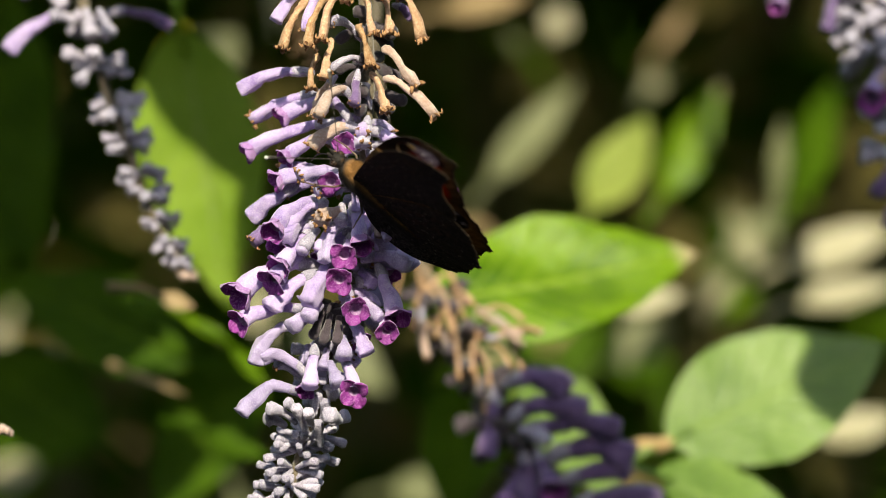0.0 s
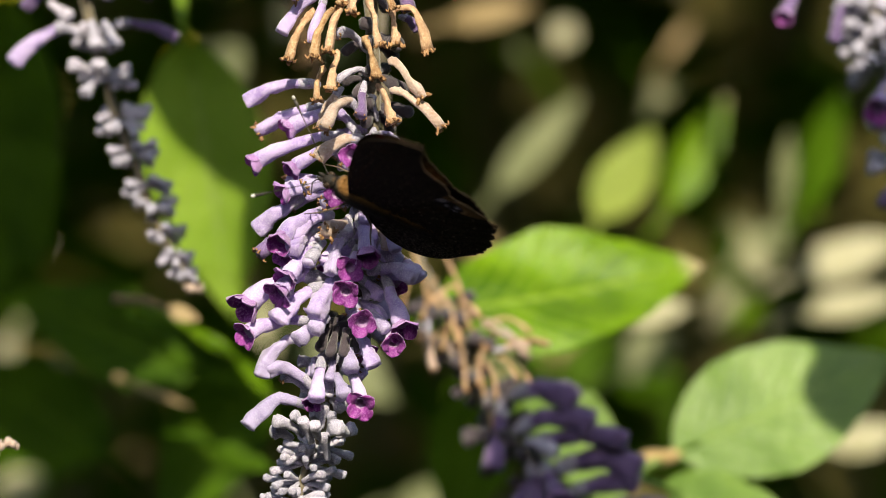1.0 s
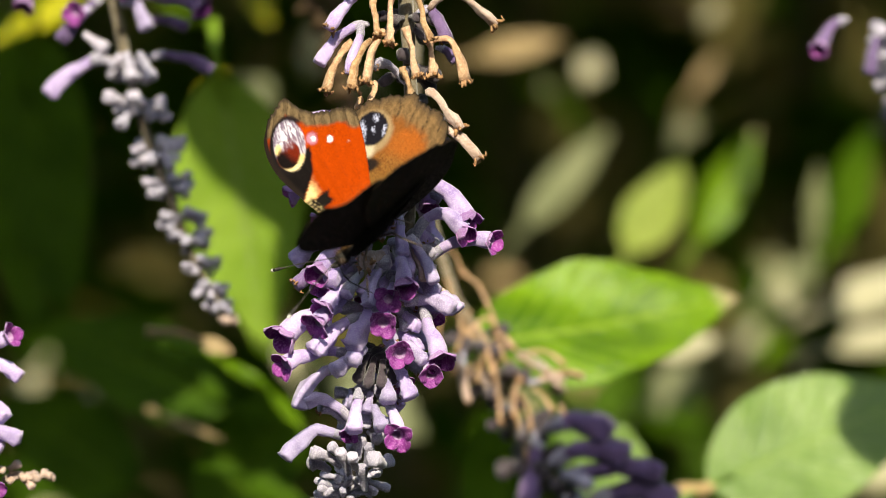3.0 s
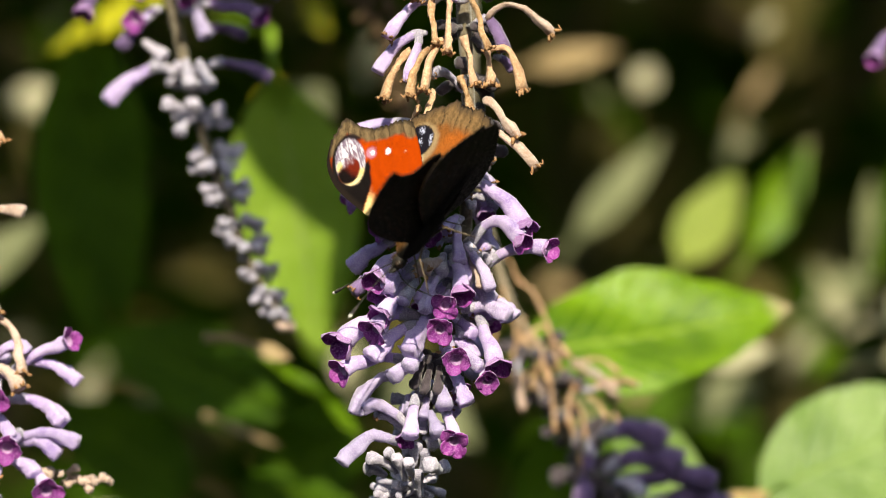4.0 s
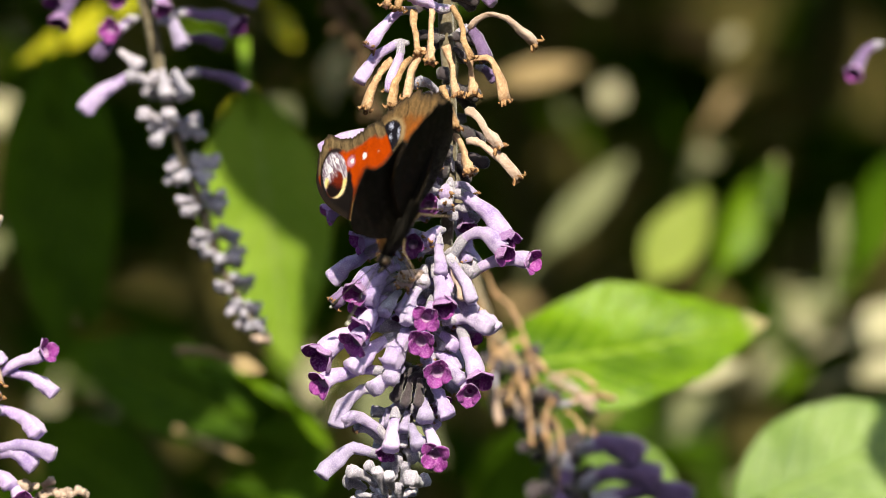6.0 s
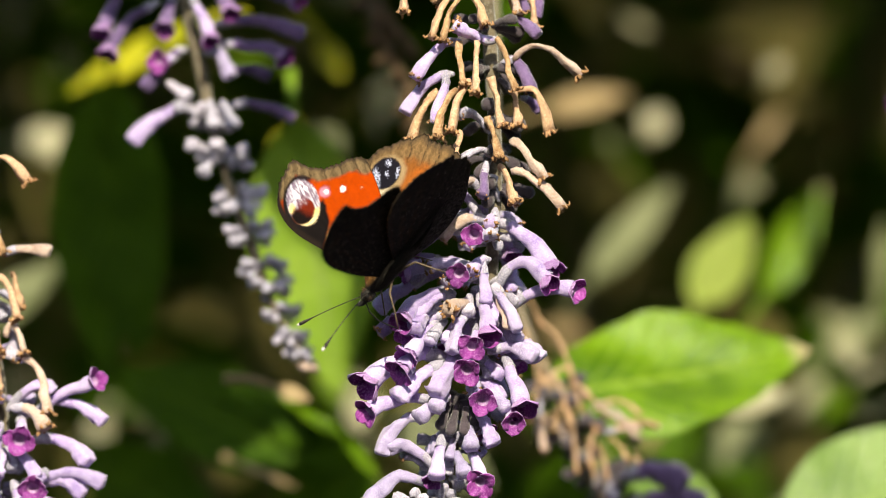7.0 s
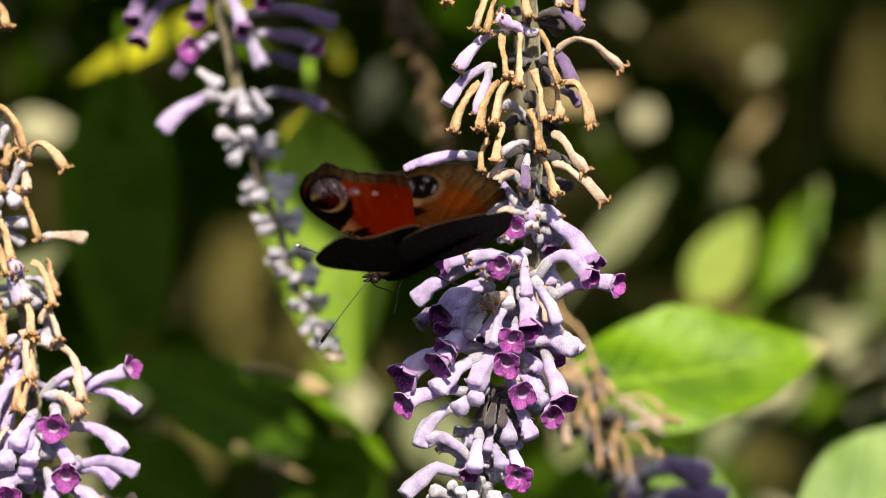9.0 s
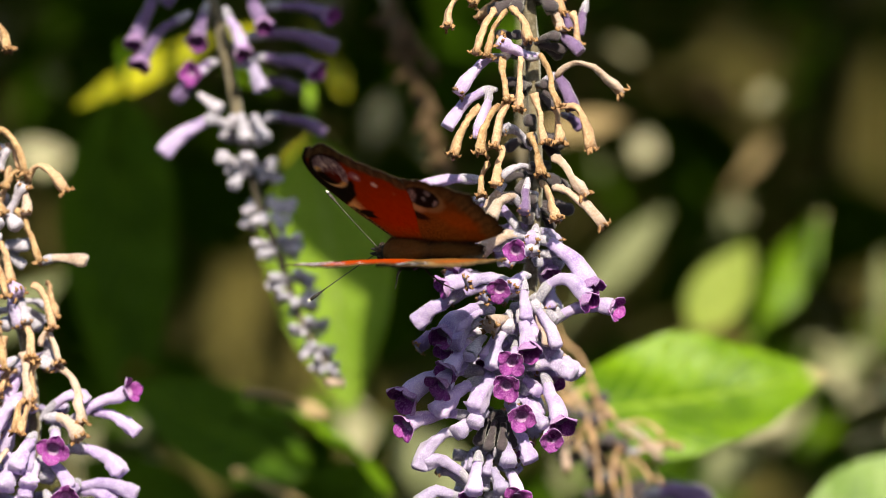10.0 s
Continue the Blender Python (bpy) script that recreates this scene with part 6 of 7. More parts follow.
leaf(shrub, (-0.0722, 0.3608, 1.1737), (-0.0803, 0.3608, 1.1654), 0.0034, LEAF_SAGE, (-0.15, -0.6, 0.8), 0.10, 0.00, 0.40, 114, stalk=0.004)
leaf(shrub, (-0.0493, 0.3172, 1.2529), (-0.0564, 0.3172, 1.2556), 0.0023, LEAF, (0.05, -0.6, 0.8), 0.10, 0.00, 0.40, 119, stalk=0.004)
leaf(shrub, (-0.0731, 0.3173, 1.1586), (-0.0730, 0.3173, 1.1493), 0.0028, LEAF_PALE, (-0.13, -0.6, 0.8), 0.10, 0.00, 0.40, 120, stalk=0.004)
leaf(shrub, (0.0973, 0.4642, 1.1329), (0.0857, 0.4642, 1.1396), 0.0040, LEAF_PALE, (0.04, -0.6, 0.8), 0.10, 0.00, 0.40, 122, stalk=0.004)
leaf(shrub, (-0.0926, 0.4206, 1.1651), (-0.0983, 0.4206, 1.1529), 0.0040, LEAF_PALE, (-0.17, -0.6, 0.8), 0.10, 0.00, 0.40, 124, stalk=0.004)
leaf(shrub, (0.0499, 0.4843, 1.1557), (0.0535, 0.4843, 1.1690), 0.0041, LEAF_DRY, (-0.06, -0.6, 0.8), 0.10, 0.00, 0.40, 125, stalk=0.004)
leaf(shrub, (0.0946, 0.4043, 1.1662), (0.1036, 0.4043, 1.1769), 0.0041, LEAF, (-0.19, -0.6, 0.8), 0.10, 0.00, 0.40, 126, stalk=0.004)
leaf(shrub, (0.0578, 0.5199, 1.1091), (0.0467, 0.5199, 1.0998), 0.0043, LEAF, (-0.02, -0.6, 0.8), 0.10, 0.00, 0.40, 128, stalk=0.004)
leaf(shrub, (0.0853, 0.4876, 1.2764), (0.0800, 0.4876, 1.2802), 0.0019, LEAF_SAGE, (-0.19, -0.6, 0.8), 0.10, 0.00, 0.40, 129, stalk=0.004)
leaf(shrub, (0.0204, 0.3640, 1.1689), (0.0186, 0.3640, 1.1635), 0.0017, LEAF, (-0.12, -0.6, 0.8), 0.10, 0.00, 0.40, 130, stalk=0.004)
leaf(shrub, (0.0346, 0.4887, 1.1569), (0.0365, 0.4887, 1.1487), 0.0025, LEAF_PALE, (0.03, -0.6, 0.8), 0.10, 0.00, 0.40, 132, stalk=0.004)
leaf(shrub, (0.0693, 0.3692, 1.1247), (0.0623, 0.3692, 1.1225), 0.0022, LEAF_DRY, (0.17, -0.6, 0.8), 0.10, 0.00, 0.40, 134, stalk=0.004)
leaf(shrub, (-0.0282, 0.4791, 1.2121), (-0.0392, 0.4791, 1.2226), 0.0045, LEAF_DRY, (-0.17, -0.6, 0.8), 0.10, 0.00, 0.40, 135, stalk=0.004)
leaf(shrub, (-0.0298, 0.3703, 1.1700), (-0.0352, 0.3703, 1.1774), 0.0027, LEAF, (-0.19, -0.6, 0.8), 0.10, 0.00, 0.40, 136, stalk=0.004)
leaf(shrub, (-0.0209, 0.3666, 1.2405), (-0.0170, 0.3666, 1.2533), 0.0040, LEAF_PALE, (-0.02, -0.6, 0.8), 0.10, 0.00, 0.40, 137, stalk=0.004)
leaf(shrub, (0.0935, 0.3498, 1.1879), (0.0979, 0.3498, 1.1787), 0.0031, LEAF_PALE, (0.1, -0.6, 0.8), 0.10, 0.00, 0.40, 138, stalk=0.004)
leaf(shrub, (-0.0227, 0.3218, 1.1635), (-0.0252, 0.3218, 1.1777), 0.0043, LEAF_PALE, (-0.02, -0.6, 0.8), 0.10, 0.00, 0.40, 140, stalk=0.004)
leaf(shrub, (0.0302, 0.3942, 1.1457), (0.0386, 0.3942, 1.1536), 0.0034, LEAF_DRY, (-0.01, -0.6, 0.8), 0.10, 0.00, 0.40, 141, stalk=0.004)
leaf(shrub, (-0.1005, 0.4996, 1.1475), (-0.0889, 0.4996, 1.1361), 0.0049, LEAF_PALE, (0.16, -0.6, 0.8), 0.10, 0.00, 0.40, 142, stalk=0.004)
leaf(shrub, (0.1428, 0.4977, 1.1756), (0.1510, 0.4977, 1.1808), 0.0029, LEAF_PALE, (-0.06, -0.6, 0.8), 0.10, 0.00, 0.40, 143, stalk=0.004)
leaf(shrub, (-0.0874, 0.4054, 1.2049), (-0.0799, 0.4054, 1.2090), 0.0026, LEAF_PALE, (0.12, -0.6, 0.8), 0.10, 0.00, 0.40, 144, stalk=0.004)
leaf(shrub, (0.0048, 0.4716, 1.2475), (-0.0108, 0.4716, 1.2446), 0.0048, LEAF, (0.16, -0.6, 0.8), 0.10, 0.00, 0.40, 145, stalk=0.004)
# More unseen leaves, added towards the sun from what each one darkens.
leaf(shrub, (0.1135, -0.0577, 1.2884), (0.1135, -0.0395, 1.3116), 0.0127, LEAF_DARK, (0.05, -0.785, 0.617), 0.10, 0.03, 0.50, 85, stalk=0.002)
leaf(shrub, (-0.0361, -0.0355, 1.3079), (-0.0270, -0.0480, 1.2921), 0.0032, LEAF_DARK, (0.05, -0.785, 0.617), 0.10, 0.00, 0.20, 75, stalk=0.002)
leaf(shrub, (-0.0296, -0.0600, 1.3089), (-0.0199, -0.0741, 1.2911), 0.0029, LEAF_DARK, (0.05, -0.785, 0.617), 0.10, 0.00, 0.20, 76, stalk=0.002)
leaf(shrub, (-0.0133, 0.0421, 1.3432), (-0.0041, 0.0292, 1.3268), 0.0087, LEAF_DARK, (0.05, -0.785, 0.617), 0.10, 0.00, 0.20, 77, stalk=0.002)
leaf(shrub, (-0.0399, 0.0566, 1.3119), (-0.0067, 0.0421, 1.2936), 0.0086, LEAF_DARK, (0.05, -0.785, 0.617), 0.10, 0.00, 0.20, 64, stalk=0.002)
leaf(shrub, (-0.0273, 0.0505, 1.3114), (-0.0051, 0.0357, 1.2926), 0.0088, LEAF_DARK, (0.05, -0.785, 0.617), 0.10, 0.00, 0.20, 86, stalk=0.002)
leaf(shrub, (-0.0111, 0.0280, 1.3127), (-0.0129, 0.0080, 1.2873), 0.0040, LEAF_DARK, (0.05, -0.785, 0.617), 0.10, 0.00, 0.20, 84, stalk=0.002)
leaf(shrub, (-0.0396, -0.0538, 1.3182), (-0.0230, -0.0538, 1.2783), 0.0026, LEAF_DARK, (0.05, -0.785, 0.617), 0.10, 0.00, 0.30, 87, stalk=0.002)
leaf(shrub, (-0.0324, -0.0616, 1.3545), (-0.0289, -0.0616, 1.3103), 0.0052, LEAF_DARK, (0.05, -0.785, 0.617), 0.10, 0.00, 0.30, 88, stalk=0.002)
GAPS = []


def opening(x, y, z, r):
    """Cuts a gap of radius r in the added unseen canopy, lighting this point."""
    GAPS.append((x, y, z, r))


opening(-0.111, 0.200, 1.216, 0.007)
opening(-0.111, 0.200, 1.197, 0.007)
opening(-0.101, 0.260, 1.199, 0.006)
opening(0.044, 0.370, 1.213, 0.016)
opening(0.031, 0.360, 1.245, 0.005)
opening(0.051, 0.420, 1.242, 0.007)
opening(0.083, 0.450, 1.242, 0.007)
opening(0.098, 0.360, 1.187, 0.008)
opening(0.120, 0.360, 1.185, 0.011)
opening(0.118, 0.330, 1.173, 0.011)
opening(0.121, 0.330, 1.140, 0.010)
opening(0.067, 0.260, 1.173, 0.010)
opening(0.085, 0.450, 1.258, 0.005)
opening(0.076, 0.450, 1.226, 0.008)
opening(0.069, 0.360, 1.160, 0.008)
opening(0.016, 0.330, 1.126, 0.008)
opening(0.061, 0.290, 1.206, 0.011)
opening(0.076, 0.290, 1.209, 0.011)
opening(0.109, 0.300, 1.212, 0.006)
opening(-0.035, 0.360, 1.233, 0.007)
opening(-0.107, 0.420, 1.236, 0.007)
opening(-0.087, 0.360, 1.128, 0.007)
opening(-0.030, 0.280, 1.253, 0.007)
opening(-0.073, 0.200, 1.249, 0.011)
opening(-0.005, 0.300, 1.161, 0.008)
opening(0.044, 0.160, 1.144, 0.013)
opening(0.051, 0.436, 1.245, 0.005)
opening(0.080, 0.504, 1.228, 0.005)
opening(0.061, 0.438, 1.265, 0.005)
opening(0.049, 0.457, 1.269, 0.005)
opening(0.101, 0.512, 1.234, 0.005)
opening(-0.105, 0.497, 1.270, 0.005)
opening(-0.122, 0.474, 1.267, 0.005)
opening(0.067, 0.422, 1.168, 0.005)
opening(0.087, 0.465, 1.171, 0.005)
opening(0.097, 0.435, 1.191, 0.005)
opening(0.039, 0.427, 1.238, 0.005)
opening(0.050, 0.495, 1.247, 0.005)
opening(0.075, 0.427, 1.226, 0.005)
opening(0.086, 0.440, 1.245, 0.005)
opening(0.130, 0.449, 1.227, 0.005)
opening(0.104, 0.519, 1.216, 0.005)
opening(0.051, 0.436, 1.215, 0.005)
opening(-0.089, 0.469, 1.188, 0.005)
opening(0.040, 0.477, 1.271, 0.005)
opening(-0.123, 0.438, 1.273, 0.005)
opening(-0.118, 0.455, 1.271, 0.005)
opening(-0.104, 0.437, 1.258, 0.005)
opening(-0.110, 0.457, 1.277, 0.005)
opening(-0.129, 0.516, 1.261, 0.005)
opening(0.098, 0.495, 1.170, 0.003)
opening(0.119, 0.454, 1.195, 0.003)
opening(0.072, 0.357, 1.206, 0.003)
opening(0.059, 0.362, 1.263, 0.003)
opening(-0.030, 0.376, 1.115, 0.003)
opening(-0.076, 0.361, 1.170, 0.003)
opening(0.054, 0.457, 1.253, 0.003)
opening(-0.073, 0.317, 1.154, 0.003)
opening(0.092, 0.464, 1.136, 0.003)
opening(-0.095, 0.421, 1.159, 0.003)
opening(0.099, 0.404, 1.172, 0.003)
opening(0.052, 0.520, 1.104, 0.003)
opening(0.020, 0.364, 1.166, 0.003)
opening(0.036, 0.489, 1.153, 0.003)
opening(0.066, 0.369, 1.124, 0.003)
opening(-0.032, 0.370, 1.174, 0.003)
opening(0.096, 0.350, 1.183, 0.003)
opening(-0.024, 0.322, 1.171, 0.003)
opening(-0.095, 0.500, 1.142, 0.003)
opening(-0.084, 0.405, 1.207, 0.003)

for mass in (
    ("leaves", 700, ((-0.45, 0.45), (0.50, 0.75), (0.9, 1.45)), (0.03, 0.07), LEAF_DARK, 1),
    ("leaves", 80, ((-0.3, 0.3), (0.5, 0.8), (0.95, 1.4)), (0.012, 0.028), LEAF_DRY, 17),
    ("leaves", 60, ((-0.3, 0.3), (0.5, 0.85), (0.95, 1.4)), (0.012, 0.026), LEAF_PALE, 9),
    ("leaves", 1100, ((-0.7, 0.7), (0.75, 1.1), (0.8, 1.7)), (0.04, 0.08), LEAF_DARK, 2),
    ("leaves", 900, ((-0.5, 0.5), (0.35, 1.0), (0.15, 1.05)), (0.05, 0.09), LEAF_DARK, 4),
    # Two unseen masses overhead, added to shade the depth behind.
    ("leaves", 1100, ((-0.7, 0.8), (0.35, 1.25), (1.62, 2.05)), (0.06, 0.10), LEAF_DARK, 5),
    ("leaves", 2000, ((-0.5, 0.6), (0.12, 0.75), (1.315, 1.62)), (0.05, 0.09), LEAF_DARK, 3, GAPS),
):
    leaf_mass(mass[0], shrub, *mass[1:])
for child in shrub.children:
    child.matrix_parent_inverse = Matrix.Translation(-shrub_origin)



# ---- the butterfly ----
def scales_skin():
    def build(nt, out):
        tint = nt.nodes.new("ShaderNodeVertexColor")
        tint.layer_name = "tint"
        fine = noise_at(nt, 5200.0, 2.0, 0.7)
        speck = ramp(nt, fine, ((0.30, (0.70, 0.70, 0.70)), (0.70, (1.25, 1.25, 1.25))))
        col = mix(nt, 1.0, tint.outputs[0], speck, "MULTIPLY")
        p = node(nt, "ShaderNodeBsdfPrincipled", Base_Color=col, Roughness=0.75, Normal=bump(nt, fine, 0.35, 0.0001))
        p.inputs["Specular IOR Level"].default_value = 0.03
        nt.links.new(p.outputs[0], out.inputs[0])
    return mat("wing_scales", build)


WING = scales_skin()


def fur_skin():
    def build(nt, out):
        tc = nt.nodes.new("ShaderNodeTexCoord")
        axes = node(nt, "ShaderNodeSeparateXYZ", Vector=tc.outputs["Object"])
        z = axes.outputs[2]
        wide = nt.nodes.new("ShaderNodeMath")
        wide.operation = "ABSOLUTE"
        nt.links.new(axes.outputs[1], wide.inputs[0])
        middle = nt.nodes.new("ShaderNodeMapRange")
        nt.links.new(wide.outputs[0], middle.inputs[0])
        middle.inputs[1].default_value, middle.inputs[2].default_value = 0.0025, 0.0016
        up = nt.nodes.new("ShaderNodeMapRange")
        nt.links.new(z, up.inputs[0])
        up.inputs[1].default_value, up.inputs[2].default_value = 0.0012, 0.0020
        both = nt.nodes.new("ShaderNodeMath")
        both.operation = "MULTIPLY"
        nt.links.new(up.outputs[0], both.inputs[0])
        nt.links.new(middle.outputs[0], both.inputs[1])
        grain = noise_at(nt, 3000.0, 3.0, 0.7)
        back = ramp(nt, grain, ((0.3, (0.150, 0.062, 0.015)), (0.72, (0.38, 0.190, 0.052))))
        belly = ramp(nt, grain, ((0.35, (0.007, 0.0055, 0.0045)), (0.72, (0.020, 0.014, 0.010))))
        p = node(nt, "ShaderNodeBsdfPrincipled", Base_Color=mix(nt, both.outputs[0], belly, back), Roughness=0.8)
        nt.links.new(p.outputs[0], out.inputs[0])
    return mat("brown_fur", build)


FUR = fur_skin()
ANTENNA = velvet("antenna_ringed", (0.015, 0.013, 0.011), (0.045, 0.040, 0.035), (0.20, 0.18, 0.16), grain=1800, sheen=0.0)
CHITIN = velvet("leg_chitin", (0.06, 0.04, 0.025), (0.16, 0.12, 0.08), (0.28, 0.22, 0.16), rough=0.4, sheen=0.0)
BLACK = velvet("black_club", (0.008, 0.007, 0.006), (0.015, 0.013, 0.012), (0.03, 0.03, 0.03), rough=0.45, sheen=0.0)
WHITE = velvet("white_tip", (0.6, 0.58, 0.52), (0.75, 0.73, 0.66), (0.8, 0.8, 0.78), sheen=0.0)
EYE = velvet("compound_eye", (0.02, 0.012, 0.008), (0.05, 0.03, 0.02), (0.10, 0.08, 0.06), rough=0.25, sheen=0.0)


def spline(points, n):
    """n + 1 points at even steps of the parameter on a smooth curve through (forward, outward) points."""
    P = np.array(points, float)
    P = np.vstack([2 * P[0] - P[1], P, 2 * P[-1] - P[-2]])
    seg = len(points) - 1
    res = []
    for k in range(n + 1):
        s = k / n * seg
        i = min(int(s), seg - 1)
        t = s - i
        p0, p1, p2, p3 = P[i:i + 4]
        res.append(0.5 * (2 * p1 + (p2 - p0) * t + (2 * p0 - 5 * p1 + 4 * p2 - p3) * t * t + (3 * p1 - p0 - 3 * p2 + p3) * t ** 3))
    return np.array(res)


def soft(x, a, b):
    t = np.clip((x - a) / (b - a), 0, 1)
    return t * t * (3 - 2 * t)


def spot(f, l, cf, cl, rf, rl, turn=0.0, edge=0.12):
    """1 inside an ellipse on the wing, 0 outside."""
    c, s = math.cos(turn), math.sin(turn)
    x, y = (f - cf) * c + (l - cl) * s, -(f - cf) * s + (l - cl) * c
    return 1 - soft(np.hypot(x / rf, y / rl), 1 - edge, 1 + edge)


def lay(col, mask, paint):
    return col * (1 - mask[..., None]) + np.array(paint) * mask[..., None]


def rough_field(f, l, scale, seed):
    out = np.empty(f.shape)
    for i in np.ndindex(f.shape):
        out[i] = noise.noise(Vector((f[i] * scale, l[i] * scale, seed)))
    return out


def forewing_paint(f, l, u, v, rim):
    n1 = rough_field(f, l, 0.9, 1.0)
    n2 = rough_field(f, l, 3.0, 5.0)
    n3 = rough_field(f, l, 7.0, 41.0)
    wob = 0.4 * n1 + 0.25 * n2
    veins = np.abs(np.sin((v * 7.0 + 0.15 * n1) * math.pi))
    col = np.zeros(f.shape + (3,)) + (0.35, 0.040, 0.003)
    col = col * (1 + 0.16 * n2 + 0.12 * n1 + 0.08 * n3)[..., None]
    col = lay(col, (1 - soft(l + n1, 1.5, 8.0)) * 0.75, (0.19, 0.070, 0.018))
    gold = (1 - soft(l, 2.0, 10.0)) * soft(n3 + 0.3 * n2, 0.05, 0.35)
    col = lay(col, gold * 0.7, (0.36, 0.20, 0.05))
    col = lay(col, (1 - soft(veins, 0.02, 0.09)) * 0.35 * soft(u, 0.15, 0.4), (0.17, 0.025, 0.008))
    # the brown border, crossed by dark veins
    edge = 1 - soft(rim + wob * 0.5, 1.9, 2.9)
    band = np.zeros(f.shape + (3,)) + (0.135, 0.092, 0.050)
    band = lay(band, (1 - soft(veins, 0.05, 0.20)) * 0.8, (0.040, 0.026, 0.015))
    band = lay(band, 1 - soft(rim, 0.25, 0.8), (0.050, 0.036, 0.024))
    band = band * (1 + 0.25 * np.sin(v * 66 + 2 * n1) + 0.2 * n3)[..., None]
    col = col * (1 - edge[..., None]) + band * edge[..., None]
    # black, cream and black again along the front edge
    lead = l + 0.5 * wob - 13.1 - 0.79 * np.clip(7.8 - f, 0, 4.2)
    patch = soft(lead, -0.25, 0.25) * (1 - soft(l, 20.6, 21.4)) * soft(f + 0.6 * wob - 3.6 + 0.41 * np.maximum(0, l - 16.4), -0.3, 0.4)
    col = lay(col, patch, (0.008, 0.006, 0.006))
    cream = soft(l + wob * 0.5, 11.7, 12.2) * (1 - soft(lead, -0.35, 0.05)) * soft(f + wob, 3.6, 6.4)
    col = lay(col, cream, (0.80, 0.58, 0.27))
    small = soft(l + wob * 0.6, 9.0, 9.6) * (1 - soft(l + wob * 0.6, 11.5, 12.0)) * soft(f + wob * 0.6 + 0.6 * np.abs(l - 10.5), 3.2, 3.9)
    col = lay(col, small, (0.010, 0.008, 0.007))
    costa = (1 - soft(v, 0.10, 0.14)) * (1 - soft(l, 12.0, 13.0))
    flecks = soft(np.sin(l * 8.0 + 26 * v + 3 * n2) + 1.6 * n3, 0.0, 0.5)
    col = lay(col, costa, (0.014, 0.010, 0.008))
    col = lay(col, costa * flecks * 0.8, (0.46, 0.36, 0.18))
    col = lay(col, (1 - soft(v, 0.04, 0.09)) * soft(l, 13.0, 14.0), (0.016, 0.011, 0.009))
    # the eye near the tip: a yellow crescent, a dark pupil and frosted lilac beyond
    col = lay(col, spot(f, l, 5.3, 23.5, 3.7, 5.3, 0.26, 0.06) * soft(f + 0.25 * (l - 23), 4.2, 6.0), (0.012, 0.009, 0.009))
    col = lay(col, spot(f, l, 4.5, 24.0, 3.3, 5.2, 0.26, 0.06) * soft(l, 25.0, 27.0), (0.016, 0.011, 0.012))
    eye = spot(f + 0.15 * n2, l, 5.0, 23.6, 3.05, 4.85, 0.26, 0.06)
    streak = rough_field(f * 2.6 + 0.5 * l, l * 0.55, 1.0, 61.0)
    frost = soft(streak + 0.35 * n2 + 0.25 * n3, -0.25, 0.30)
    col = lay(col, eye, (0.19, 0.14, 0.20))
    col = lay(col, eye * frost * 0.9, (0.60, 0.58, 0.68))
    rays = np.abs(np.sin((v * 7.0 + 0.12) * math.pi))
    col = lay(col, eye * (1 - soft(rays, 0.04, 0.18)) * 0.5, (0.09, 0.05, 0.07))
    crescent = eye * (1 - soft(l + 0.4 * wob - 20.0 - 0.5 * (f - 3.5), -0.1, 0.9))
    col = lay(col, crescent, (0.78, 0.55, 0.20))
    col = lay(col, crescent * soft(f, 3.8, 5.5) * 0.6, (0.85, 0.72, 0.44))
    col = lay(col, spot(f, l, 7.2, 24.3, 0.65, 1.0, 0.5, 0.3), (0.80, 0.60, 0.26))
    pupil = spot(f + 0.2 * wob, l + 0.3 * wob, 6.0, 22.1, 2.35, 2.45, 0.3, 0.10) * (1 - 0.75 * soft(l + 1.2 * wob + 0.8 * streak, 22.8, 24.6))
    col = lay(col, pupil, (0.13, 0.014, 0.006))
    col = lay(col, pupil * soft(f - 0.35 * (l - 22.0) + 0.8 * wob, 5.2, 6.8), (0.008, 0.005, 0.005))
    col = lay(col, eye * spot(f, l, 4.6, 23.9, 1.3, 1.0, 0.3, 0.6) * soft(n2 + n3, -0.3, 0.3) * 0.8, (0.16, 0.03, 0.03))
    for cf, cl, r, paint in ((0.9, 22.0, 1.0, (0.40, 0.17, 0.24)), (0.7, 21.8, 0.45, (0.80, 0.74, 0.84)), (-1.9, 19.6, 0.55, (0.88, 0.80, 0.82)), (-4.6, 17.0, 0.2, (0.5, 0.25, 0.18)), (5.1, 25.5, 0.45, (0.86, 0.85, 0.88)), (3.0, 25.5, 0.40, (0.86, 0.85, 0.88))):
        col = lay(col, spot(f + n2 * 0.35, l + n1 * 0.3, cf, cl, r, r * 1.15, 0, 0.3), paint)
    return col


